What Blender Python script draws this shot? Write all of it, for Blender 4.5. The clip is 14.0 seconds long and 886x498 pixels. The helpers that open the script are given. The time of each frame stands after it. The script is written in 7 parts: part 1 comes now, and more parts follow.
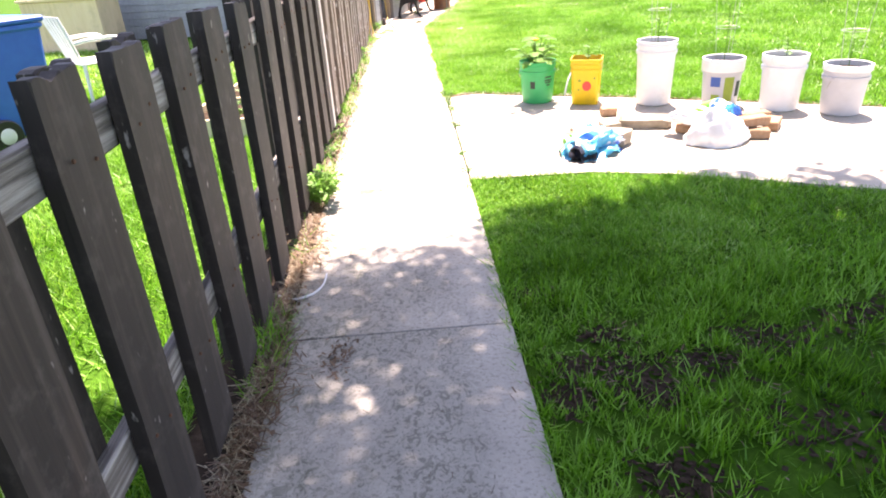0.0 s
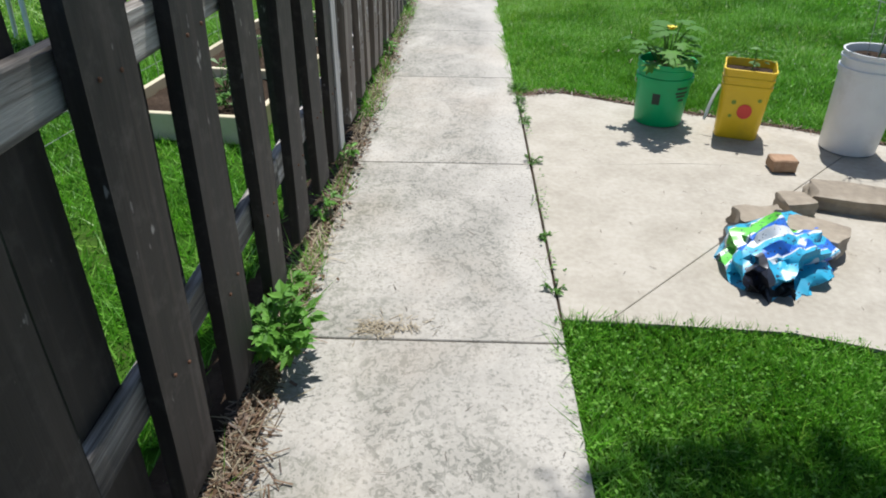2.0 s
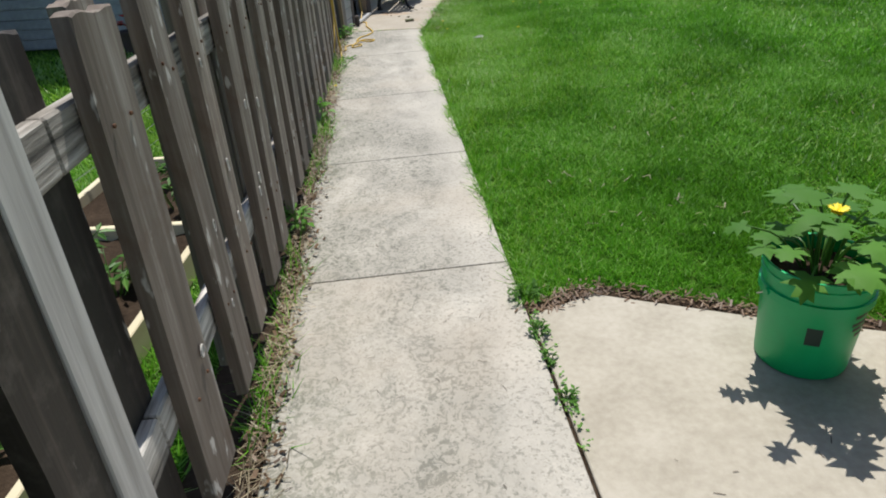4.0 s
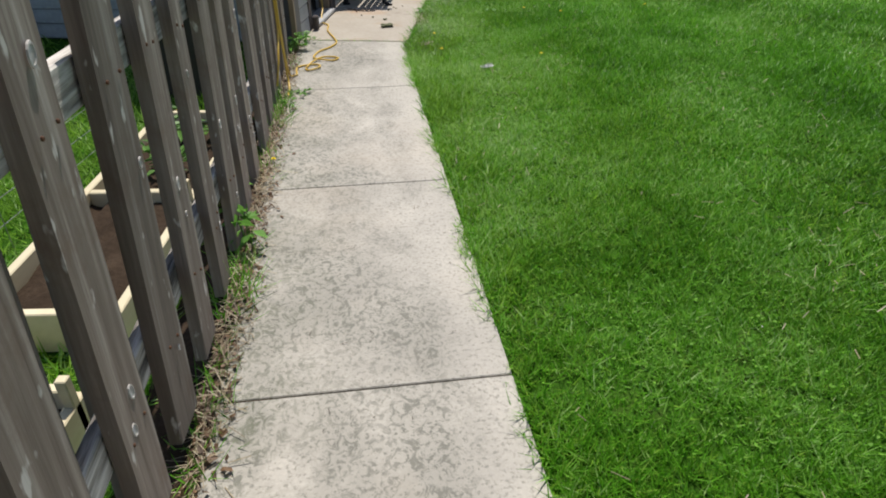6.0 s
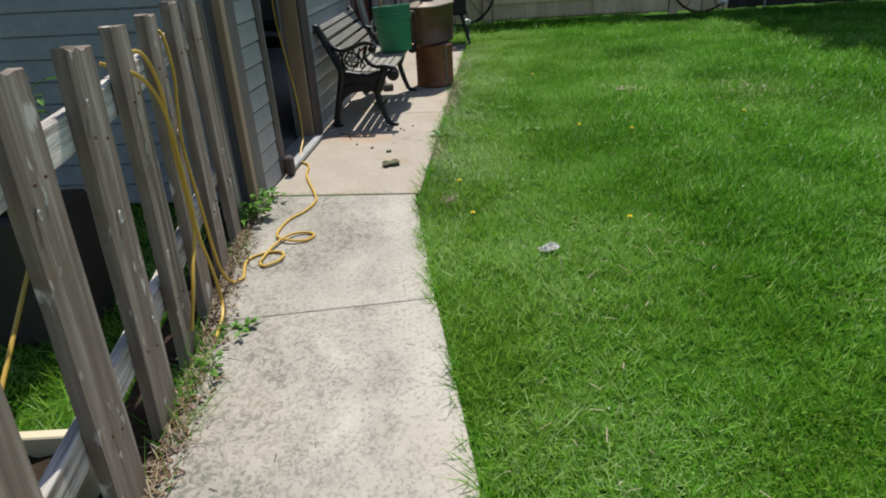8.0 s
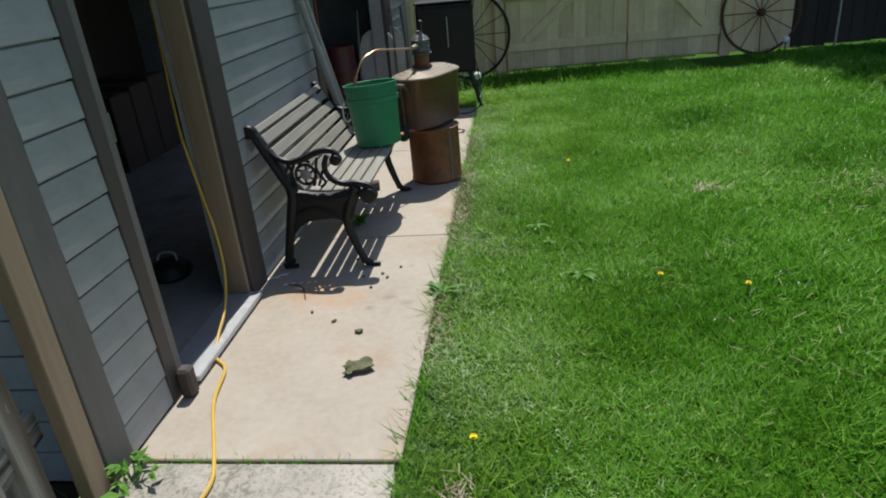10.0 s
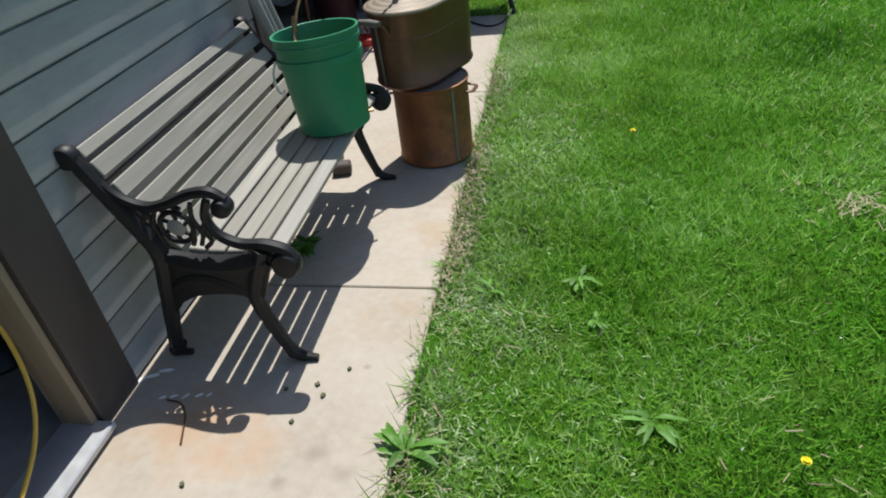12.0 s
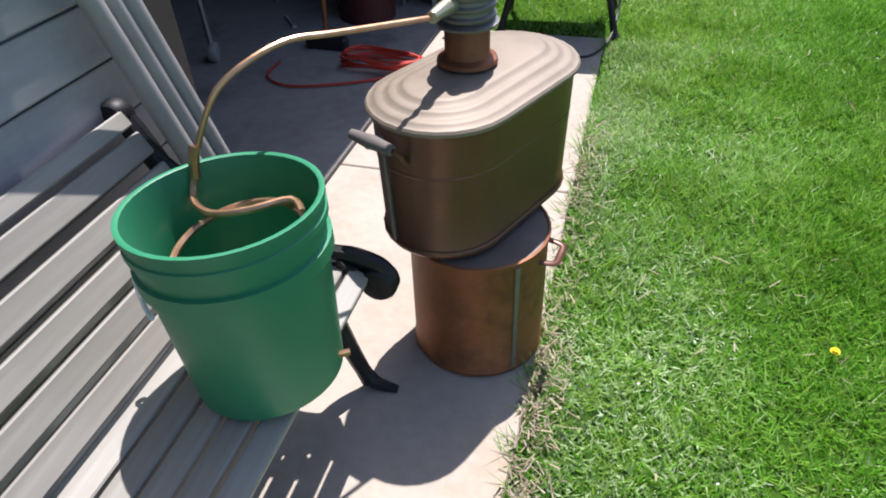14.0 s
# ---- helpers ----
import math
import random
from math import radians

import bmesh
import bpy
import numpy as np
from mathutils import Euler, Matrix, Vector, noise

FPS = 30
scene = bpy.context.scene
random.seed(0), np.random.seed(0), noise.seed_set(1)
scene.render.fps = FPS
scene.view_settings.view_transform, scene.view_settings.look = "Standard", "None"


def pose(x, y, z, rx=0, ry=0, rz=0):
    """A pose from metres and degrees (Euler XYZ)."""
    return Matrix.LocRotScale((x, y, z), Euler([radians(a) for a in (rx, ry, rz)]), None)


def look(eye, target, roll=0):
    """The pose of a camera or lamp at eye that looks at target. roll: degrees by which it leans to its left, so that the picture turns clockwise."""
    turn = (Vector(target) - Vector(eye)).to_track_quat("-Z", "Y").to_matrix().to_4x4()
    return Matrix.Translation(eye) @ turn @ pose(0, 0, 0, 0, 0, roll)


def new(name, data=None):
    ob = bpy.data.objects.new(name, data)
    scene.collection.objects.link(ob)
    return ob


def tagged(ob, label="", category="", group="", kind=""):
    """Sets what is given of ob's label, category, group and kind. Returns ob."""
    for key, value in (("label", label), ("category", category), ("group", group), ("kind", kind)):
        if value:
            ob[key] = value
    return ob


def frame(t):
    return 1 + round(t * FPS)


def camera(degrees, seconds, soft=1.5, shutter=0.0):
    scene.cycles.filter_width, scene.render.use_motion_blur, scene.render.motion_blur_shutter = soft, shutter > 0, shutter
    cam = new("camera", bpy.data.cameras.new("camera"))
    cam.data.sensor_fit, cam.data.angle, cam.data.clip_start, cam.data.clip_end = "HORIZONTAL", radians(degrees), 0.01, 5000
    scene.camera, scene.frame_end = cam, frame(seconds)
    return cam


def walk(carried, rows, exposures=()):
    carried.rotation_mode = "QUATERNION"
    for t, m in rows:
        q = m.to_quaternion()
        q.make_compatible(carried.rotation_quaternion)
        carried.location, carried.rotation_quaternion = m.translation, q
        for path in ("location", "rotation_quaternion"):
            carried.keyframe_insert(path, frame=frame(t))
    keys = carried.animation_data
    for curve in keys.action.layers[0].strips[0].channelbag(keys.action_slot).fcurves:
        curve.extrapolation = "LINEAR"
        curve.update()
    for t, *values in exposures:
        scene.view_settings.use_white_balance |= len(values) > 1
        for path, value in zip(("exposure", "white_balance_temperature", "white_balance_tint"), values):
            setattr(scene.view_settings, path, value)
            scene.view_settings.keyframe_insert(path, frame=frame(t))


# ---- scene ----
cam = camera(68.8, 14.0, soft=1.9)
PATH = [
    (0, (0.715, 1.204, 1.333), (0.58, 3.002, 0.467), -3.9),
    (0.5, (0.727, 1.726, 1.288), (0.548, 3.445, 0.282), -2.4),
    (1, (0.636, 2.212, 1.27), (0.424, 3.9, 0.218), 0.7),
    (1.5, (0.571, 2.712, 1.261), (0.426, 4.389, 0.18), -2.4),
    (2, (0.467, 3.204, 1.324), (0.24, 4.887, 0.267), 0.4),
    (2.5, (0.343, 3.733, 1.346), (0.142, 5.431, 0.308), -1.0),
    (3, (0.31, 4.249, 1.381), (0.13, 5.972, 0.382), -1.1),
    (3.5, (0.18, 4.777, 1.36), (0.019, 6.52, 0.392), 0.3),
    (4, (0.192, 5.262, 1.348), (0.113, 7.008, 0.375), -4.7),
    (4.2, (0.176, 5.484, 1.367), (0.135, 7.234, 0.4), -3.2),
    (6.3, (-0.055, 7.697, 1.33), (0.0, 9.374, 0.24), -0.2),
    (6.5, (-0.062, 7.895, 1.31), (-0.011, 9.561, 0.204), -1.4),
    (7, (-0.128, 8.4, 1.323), (-0.086, 10.077, 0.234), 0.4),
    (7.5, (-0.073, 8.934, 1.3), (-0.041, 10.706, 0.373), -2.1),
    (8, (-0.042, 9.415, 1.305), (-0.046, 11.206, 0.415), -3.3),
    (8.5, (-0.092, 9.855, 1.308), (-0.126, 11.669, 0.466), -0.9),
    (9, (-0.031, 10.295, 1.331), (-0.031, 12.137, 0.55), -5.2),
    (9.2, (-0.007, 10.495, 1.34), (-0.011, 12.354, 0.601), -5.6),
    (11.3, (0.187, 12.187, 1.393), (0.06, 13.863, 0.31), -4.9),
    (11.5, (0.218, 12.325, 1.392), (0.083, 13.98, 0.278), -6.4),
    (12, (0.262, 12.744, 1.388), (0.069, 14.367, 0.236), -6.9),
    (12.5, (0.208, 13.133, 1.357), (-0.028, 14.752, 0.207), -4.6),
    (13, (0.193, 13.496, 1.341), (-0.025, 15.115, 0.186), -6.8),
    (13.5, (0.199, 13.918, 1.343), (-0.071, 15.497, 0.146), -6.1),
    (14, (0.112, 14.262, 1.299), (-0.18, 15.784, 0.034), -2.3),
]
walk(cam, [(t, look(eye, target, roll)) for t, eye, target, roll in PATH], exposures=[(0, 2.55, 7300, 30), (0.5, 2.05, 7100, 26), (1, 1.74, 6800, 20), (1.5, 1.12, 6200, 14), (2, 0.52, 6000, 10), (2.5, 0.23, 5950, 10), (3, 0.28, 6050, 11), (3.5, 0.33, 6250, 10), (4, 0.34, 6300, 9), (6.5, 0.28, 6450, 11), (9, 0.28, 6350, 10), (11.3, 0.46, 6250, 10), (12.5, 0.59, 6200, 10), (13.5, 0.80, 6150, 14), (14, 1.03, 6100, 20)])

# ---- light ----
SUN_AZ, SUN_EL = 8.0, 65.0        # degrees from +y towards +x, and height
world = bpy.data.worlds.new("sky")
scene.world = world
world.use_nodes = True
wn = world.node_tree.nodes
sky = wn.new("ShaderNodeTexSky")
sky.sky_type, sky.sun_disc = "NISHITA", False
sky.sun_elevation, sky.sun_rotation = radians(SUN_EL), radians(SUN_AZ)
wn["Background"].inputs["Strength"].default_value = 0.10
world.node_tree.links.new(sky.outputs[0], wn["Background"].inputs["Color"])
sun_data = bpy.data.lights.new("sun", "SUN")
sun_data.energy, sun_data.angle, sun_data.color = 4.2, radians(0.53), (1.0, 0.955, 0.88)
sun = new("sun", sun_data)
toward_sun = Vector((math.sin(radians(SUN_AZ)) * math.cos(radians(SUN_EL)), math.cos(radians(SUN_AZ)) * math.cos(radians(SUN_EL)), math.sin(radians(SUN_EL))))
sun.matrix_world = look(Vector((0, 8, 0)) + toward_sun * 40, (0, 8, 0))

# ---- materials ----


def material(name, colours, scale=20.0, rough=0.8, bump=0.2, metal=0.0, stretch=(1, 1, 1), stains=None, spread=0.5, vary=0.0, spec=0.5, detail_scale=8.0, bump_size=0.004, coat=0.0):
    """Two noise scales mix the colours; bump follows the fine one. stains: (colour, scale, amount). vary: brightness by object."""
    m = bpy.data.materials.new(name)
    m.use_nodes = True
    n, l = m.node_tree.nodes, m.node_tree.links
    bsdf = n["Principled BSDF"]
    co = n.new("ShaderNodeTexCoord")
    mp = n.new("ShaderNodeMapping")
    mp.inputs["Scale"].default_value = stretch
    l.new(co.outputs["Object"], mp.inputs["Vector"])
    fine = n.new("ShaderNodeTexNoise")
    fine.inputs["Scale"].default_value, fine.inputs["Detail"].default_value, fine.inputs["Roughness"].default_value = scale, 6, 0.65
    l.new(mp.outputs[0], fine.inputs["Vector"])
    wide = n.new("ShaderNodeTexNoise")
    wide.inputs["Scale"].default_value, wide.inputs["Detail"].default_value = scale / detail_scale, 3
    l.new(mp.outputs[0], wide.inputs["Vector"])
    add = n.new("ShaderNodeMath")
    add.operation = "ADD"
    half = n.new("ShaderNodeMath")
    half.operation, half.inputs[1].default_value = "MULTIPLY", 0.5
    l.new(fine.outputs["Fac"], add.inputs[0])
    l.new(wide.outputs["Fac"], add.inputs[1])
    l.new(add.outputs[0], half.inputs[0])
    ramp = n.new("ShaderNodeValToRGB")
    e = ramp.color_ramp.elements
    lo, hi = 0.5 - spread / 2, 0.5 + spread / 2
    e[0].position, e[1].position = max(0.0, lo), min(1.0, hi)
    e[0].color, e[1].color = (*colours[0], 1), (*colours[-1], 1)
    for i, c in enumerate(colours[1:-1], 1):
        k = e.new(lo + (hi - lo) * i / (len(colours) - 1))
        k.color = (*c, 1)
    l.new(half.outputs[0], ramp.inputs["Fac"])
    out = ramp.outputs["Color"]
    if stains:
        st = n.new("ShaderNodeTexNoise")
        st.inputs["Scale"].default_value, st.inputs["Detail"].default_value, st.inputs["Roughness"].default_value = stains[1], 8, 0.7
        l.new(co.outputs["Object"], st.inputs["Vector"])
        sr = n.new("ShaderNodeMapRange")
        sr.inputs["From Min"].default_value, sr.inputs["From Max"].default_value = 0.52, 0.68
        sr.inputs["To Max"].default_value = stains[2]
        l.new(st.outputs["Fac"], sr.inputs["Value"])
        mix = n.new("ShaderNodeMix")
        mix.data_type = "RGBA"
        l.new(sr.outputs[0], mix.inputs["Factor"])
        l.new(out, mix.inputs["A"])
        mix.inputs["B"].default_value = (*stains[0], 1)
        out = mix.outputs["Result"]
    if vary:
        info = n.new("ShaderNodeObjectInfo")
        vr = n.new("ShaderNodeMapRange")
        vr.inputs["To Min"].default_value, vr.inputs["To Max"].default_value = 1 - vary, 1 + vary
        l.new(info.outputs["Random"], vr.inputs["Value"])
        hsv = n.new("ShaderNodeHueSaturation")
        l.new(vr.outputs[0], hsv.inputs["Value"])
        l.new(out, hsv.inputs["Color"])
        out = hsv.outputs["Color"]
    l.new(out, bsdf.inputs["Base Color"])
    rr = n.new("ShaderNodeMapRange")
    rr.inputs["To Min"].default_value, rr.inputs["To Max"].default_value = max(0.02, rough - 0.12), min(1, rough + 0.12)
    l.new(fine.outputs["Fac"], rr.inputs["Value"])
    l.new(rr.outputs[0], bsdf.inputs["Roughness"])
    bsdf.inputs["Metallic"].default_value = metal
    bsdf.inputs["Specular IOR Level"].default_value = spec
    bsdf.inputs["Coat Weight"].default_value = coat
    if bump:
        bp = n.new("ShaderNodeBump")
        bp.inputs["Strength"].default_value, bp.inputs["Distance"].default_value = bump, bump_size
        l.new(half.outputs[0], bp.inputs["Height"])
        l.new(bp.outputs[0], bsdf.inputs["Normal"])
    return m


def leaf_material(name, dark, light, thin=0.35, rough=0.5, tip=None, spec=0.35):
    """Leaves and blades: colour by island, some light let through."""
    m = bpy.data.materials.new(name)
    m.use_nodes = True
    n, l = m.node_tree.nodes, m.node_tree.links
    bsdf = n["Principled BSDF"]
    geo = n.new("ShaderNodeNewGeometry")
    co = n.new("ShaderNodeTexCoord")
    wide = n.new("ShaderNodeTexNoise")
    wide.inputs["Scale"].default_value, wide.inputs["Detail"].default_value = 1.3, 5
    l.new(co.outputs["Object"], wide.inputs["Vector"])
    mid = n.new("ShaderNodeMath")
    mid.operation = "MULTIPLY_ADD"
    mid.inputs[1].default_value, mid.inputs[2].default_value = 1.6, -0.55
    l.new(wide.outputs["Fac"], mid.inputs[0])
    both = n.new("ShaderNodeMath")
    both.operation = "MULTIPLY_ADD"
    both.inputs[1].default_value = 0.75
    l.new(geo.outputs["Random Per Island"], both.inputs[0])
    l.new(mid.outputs[0], both.inputs[2])
    ramp = n.new("ShaderNodeValToRGB")
    e = ramp.color_ramp.elements
    e[0].color, e[1].color = (*dark, 1), (*light, 1)
    if tip:
        e[1].position = 0.72
        k = e.new(0.98)
        k.color = (*tip, 1)
    l.new(both.outputs[0], ramp.inputs["Fac"])
    l.new(ramp.outputs["Color"], bsdf.inputs["Base Color"])
    bsdf.inputs["Roughness"].default_value = rough
    bsdf.inputs["Specular IOR Level"].default_value = spec
    tr = n.new("ShaderNodeBsdfTranslucent")
    l.new(ramp.outputs["Color"], tr.inputs["Color"])
    mix = n.new("ShaderNodeMixShader")
    mix.inputs[0].default_value = thin
    l.new(bsdf.outputs[0], mix.inputs[1])
    l.new(tr.outputs[0], mix.inputs[2])
    l.new(mix.outputs[0], n["Material Output"].inputs["Surface"])
    return m



def worn_concrete(name, pale, mid, grit):
    """Pale trowelled skin, scaled off in patches to a grey pitted core; a smooth band stays along the lawn-side edge."""
    m = material(name, [tuple(c * 0.90 for c in mid), mid, pale], 75, 0.9, 0.10, spread=0.30, vary=0.05, bump_size=0.002, detail_scale=22)
    n, l = m.node_tree.nodes, m.node_tree.links
    bsdf = n["Principled BSDF"]
    base = bsdf.inputs["Base Color"].links[0].from_socket
    co, info, shift = n.new("ShaderNodeTexCoord"), n.new("ShaderNodeObjectInfo"), n.new("ShaderNodeVectorMath")
    # every slab has its own pattern of wear
    shift.operation = "MULTIPLY_ADD"
    shift.inputs[1].default_value = (37, 11, 53)
    l.new(info.outputs["Random"], shift.inputs[0])
    l.new(co.outputs["Object"], shift.inputs[2])

    def noise_at(scale, detail, rough, lo, hi, stretch=(1, 1, 1), bend=0.0):
        mp = n.new("ShaderNodeMapping")
        mp.inputs["Scale"].default_value = stretch
        l.new(shift.outputs[0], mp.inputs["Vector"])
        t = n.new("ShaderNodeTexNoise")
        t.inputs["Scale"].default_value, t.inputs["Detail"].default_value, t.inputs["Roughness"].default_value, t.inputs["Distortion"].default_value = scale, detail, rough, bend
        l.new(mp.outputs[0], t.inputs["Vector"])
        r = n.new("ShaderNodeMapRange")
        r.inputs["From Min"].default_value, r.inputs["From Max"].default_value = lo, hi
        l.new(t.outputs["Fac"], r.inputs["Value"])
        return r.outputs[0]

    def combine(kind, a, b):
        k = n.new("ShaderNodeMath")
        k.operation = kind
        for i, v in enumerate((a, b)):
            if isinstance(v, float):
                k.inputs[i].default_value = v
            else:
                l.new(v, k.inputs[i])
        return k.outputs[0]

    sep = n.new("ShaderNodeSeparateXYZ")
    l.new(co.outputs["Object"], sep.inputs[0])
    edge = n.new("ShaderNodeMapRange")
    edge.inputs["From Min"].default_value, edge.inputs["From Max"].default_value = -0.05, -0.17
    wob = combine("ADD", sep.outputs["X"], combine("MULTIPLY", noise_at(6, 5, 0.6, 0.3, 0.7), 0.09))
    l.new(wob, edge.inputs["Value"])
    patches = combine("MULTIPLY", noise_at(2.1, 7, 0.66, 0.36, 0.56, (1.25, 0.8, 1), 0.5), edge.outputs[0])
    flakes = noise_at(34, 5, 0.70, 0.46, 0.58, (1.0, 0.8, 1), 1.2)
    pits = noise_at(70, 4, 0.7, 0.53, 0.62)
    scale_off = combine("MULTIPLY", patches, flakes)
    worn = combine("MAXIMUM", combine("MULTIPLY", scale_off, 0.84), combine("MULTIPLY", patches, 0.33))
    fine = combine("MULTIPLY", pits, combine("ADD", combine("MULTIPLY", patches, 0.40), 0.48))
    amount = combine("MAXIMUM", worn, fine)
    mix = n.new("ShaderNodeMix")
    mix.data_type = "RGBA"
    l.new(amount, mix.inputs["Factor"])
    l.new(base, mix.inputs["A"])
    mix.inputs["B"].default_value = (*grit, 1)
    # warm stains between
    warm = n.new("ShaderNodeMix")
    warm.data_type = "RGBA"
    l.new(combine("MULTIPLY", noise_at(1.3, 4, 0.6, 0.5, 0.72), 0.45), warm.inputs["Factor"])
    l.new(mix.outputs["Result"], warm.inputs["A"])
    warm.inputs["B"].default_value = (0.44, 0.375, 0.30, 1)
    # green-grey growth in the scaled parts towards the fence
    damp = n.new("ShaderNodeMapRange")
    damp.inputs["From Min"].default_value, damp.inputs["From Max"].default_value = -0.40, -0.78
    l.new(wob, damp.inputs["Value"])
    moss = n.new("ShaderNodeMix")
    moss.data_type = "RGBA"
    l.new(combine("MULTIPLY", combine("MULTIPLY", damp.outputs[0], noise_at(3.4, 6, 0.68, 0.42, 0.60)), combine("ADD", combine("MULTIPLY", flakes, 0.5), 0.12)), moss.inputs["Factor"])
    l.new(warm.outputs["Result"], moss.inputs["A"])
    moss.inputs["B"].default_value = (0.105, 0.115, 0.068, 1)
    l.new(moss.outputs["Result"], bsdf.inputs["Base Color"])
    bp = n.new("ShaderNodeBump")
    bp.invert = True
    bp.inputs["Strength"].default_value, bp.inputs["Distance"].default_value = 0.45, 0.003
    l.new(amount, bp.inputs["Height"])
    l.new(bp.outputs[0], bsdf.inputs["Normal"])
    return m


def flecked(m, colour, scale, above, amount):
    """Small bleached scrapes along the grain."""
    n, l = m.node_tree.nodes, m.node_tree.links
    bsdf = n["Principled BSDF"]
    base = bsdf.inputs["Base Color"].links[0].from_socket
    co, mp, t, r, mix = (n.new(k) for k in ("ShaderNodeTexCoord", "ShaderNodeMapping", "ShaderNodeTexNoise", "ShaderNodeMapRange", "ShaderNodeMix"))
    info = n.new("ShaderNodeObjectInfo")
    mp.inputs["Scale"].default_value = (1, 1, 0.4)
    l.new(info.outputs["Location"], mp.inputs["Location"])
    l.new(co.outputs["Object"], mp.inputs["Vector"])
    l.new(mp.outputs[0], t.inputs["Vector"])
    t.inputs["Scale"].default_value, t.inputs["Detail"].default_value = scale, 3
    r.inputs["From Min"].default_value, r.inputs["From Max"].default_value, r.inputs["To Max"].default_value = above, above + 0.06, amount
    l.new(t.outputs["Fac"], r.inputs["Value"])
    mix.data_type = "RGBA"
    l.new(r.outputs[0], mix.inputs["Factor"])
    l.new(base, mix.inputs["A"])
    mix.inputs["B"].default_value = (*colour, 1)
    l.new(mix.outputs["Result"], bsdf.inputs["Base Color"])


def stained_at(m, spots, colour):
    """Soft-edged stains round given places of the slab, broken up by noise."""
    n, l = m.node_tree.nodes, m.node_tree.links
    bsdf = n["Principled BSDF"]
    for x, y, rad, amount in spots:
        base = bsdf.inputs["Base Color"].links[0].from_socket
        co, d, t, a, r, mix = (n.new(k) for k in ("ShaderNodeTexCoord", "ShaderNodeVectorMath", "ShaderNodeTexNoise", "ShaderNodeMath", "ShaderNodeMapRange", "ShaderNodeMix"))
        d.operation, d.inputs[1].default_value = "DISTANCE", (x, y, 0)
        l.new(co.outputs["Object"], d.inputs[0])
        t.inputs["Scale"].default_value, t.inputs["Detail"].default_value = 9, 7
        l.new(co.outputs["Object"], t.inputs["Vector"])
        a.operation, a.inputs[1].default_value = "MULTIPLY_ADD", -2.2 * rad
        l.new(t.outputs["Fac"], a.inputs[0])
        l.new(d.outputs["Value"], a.inputs[2])
        r.inputs["From Min"].default_value, r.inputs["From Max"].default_value, r.inputs["To Min"].default_value, r.inputs["To Max"].default_value = -rad, 0.15 * rad, amount, 0.0
        l.new(a.outputs[0], r.inputs["Value"])
        mix.data_type = "RGBA"
        l.new(r.outputs[0], mix.inputs["Factor"])
        l.new(base, mix.inputs["A"])
        mix.inputs["B"].default_value = (*colour, 1)
        l.new(mix.outputs["Result"], bsdf.inputs["Base Color"])


M = {}
M["grass"] = leaf_material("grass", (0.032, 0.135, 0.006), (0.155, 0.43, 0.02), thin=0.42, rough=0.42, tip=(0.28, 0.52, 0.09), spec=0.3)
M["pale_grass"] = leaf_material("pale_grass", (0.066, 0.185, 0.013), (0.275, 0.49, 0.05), thin=0.45, rough=0.42, tip=(0.44, 0.62, 0.24), spec=0.35)
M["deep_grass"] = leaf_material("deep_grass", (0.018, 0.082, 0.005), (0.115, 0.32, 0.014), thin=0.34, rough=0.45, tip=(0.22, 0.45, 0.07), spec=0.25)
M["silver_grass"] = leaf_material("silver_grass", (0.032, 0.10, 0.015), (0.22, 0.36, 0.10), thin=0.25, rough=0.36, tip=(0.55, 0.65, 0.40), spec=0.5)
M["speck"] = leaf_material("lawn_leaflet", (0.036, 0.13, 0.008), (0.18, 0.40, 0.035), thin=0.40, rough=0.55, spec=0.2)
M["clover"] = leaf_material("clover", (0.07, 0.20, 0.02), (0.18, 0.38, 0.06))
M["leaf"] = leaf_material("leaf", (0.04, 0.12, 0.015), (0.14, 0.30, 0.05))
M["dock"] = leaf_material("dock_leaf", (0.10, 0.26, 0.04), (0.26, 0.48, 0.11), rough=0.6, spec=0.2)
M["dry"] = leaf_material("dry_straw", (0.11, 0.085, 0.05), (0.40, 0.33, 0.21), thin=0.15)
M["tree_leaf"] = leaf_material("tree_leaf", (0.03, 0.09, 0.012), (0.07, 0.17, 0.03), thin=0.25)
M["turf"] = material("turf", [(0.018, 0.045, 0.005), (0.035, 0.095, 0.008), (0.06, 0.15, 0.014)], 60, 1.0, 0.6, spec=0.05, stains=((0.08, 0.065, 0.03), 2.2, 0.35), bump_size=0.02)
M["soil"] = material("soil", [(0.022, 0.015, 0.010), (0.044, 0.030, 0.020), (0.08, 0.056, 0.038)], 45, 0.98, 0.8, spec=0.08, bump_size=0.02)
M["slab"] = worn_concrete("old_concrete", (0.495, 0.459, 0.398), (0.41, 0.38, 0.33), (0.135, 0.133, 0.108))
M["patio"] = material("patio_concrete", [(0.325, 0.288, 0.228), (0.39, 0.35, 0.282), (0.445, 0.402, 0.332)], 40, 0.88, 0.2, spread=0.3, stains=((0.27, 0.235, 0.18), 2.0, 0.5), vary=0.03)
M["apron"] = material("garage_concrete", [(0.30, 0.258, 0.20), (0.375, 0.33, 0.268), (0.43, 0.385, 0.322)], 30, 0.85, 0.18, stains=((0.34, 0.235, 0.13), 1.6, 0.6), vary=0.03)
stained_at(M["apron"], [(0.30, 1.00, 0.16, 0.5), (0.48, 0.93, 0.10, 0.4)], (0.40, 0.20, 0.07))
stained_at(M["apron"], [(0.67, 0.93, 0.035, 0.35), (0.76, 0.87, 0.03, 0.35), (0.60, 0.83, 0.02, 0.4), (0.73, 1.24, 0.015, 0.6)], (0.13, 0.10, 0.08))
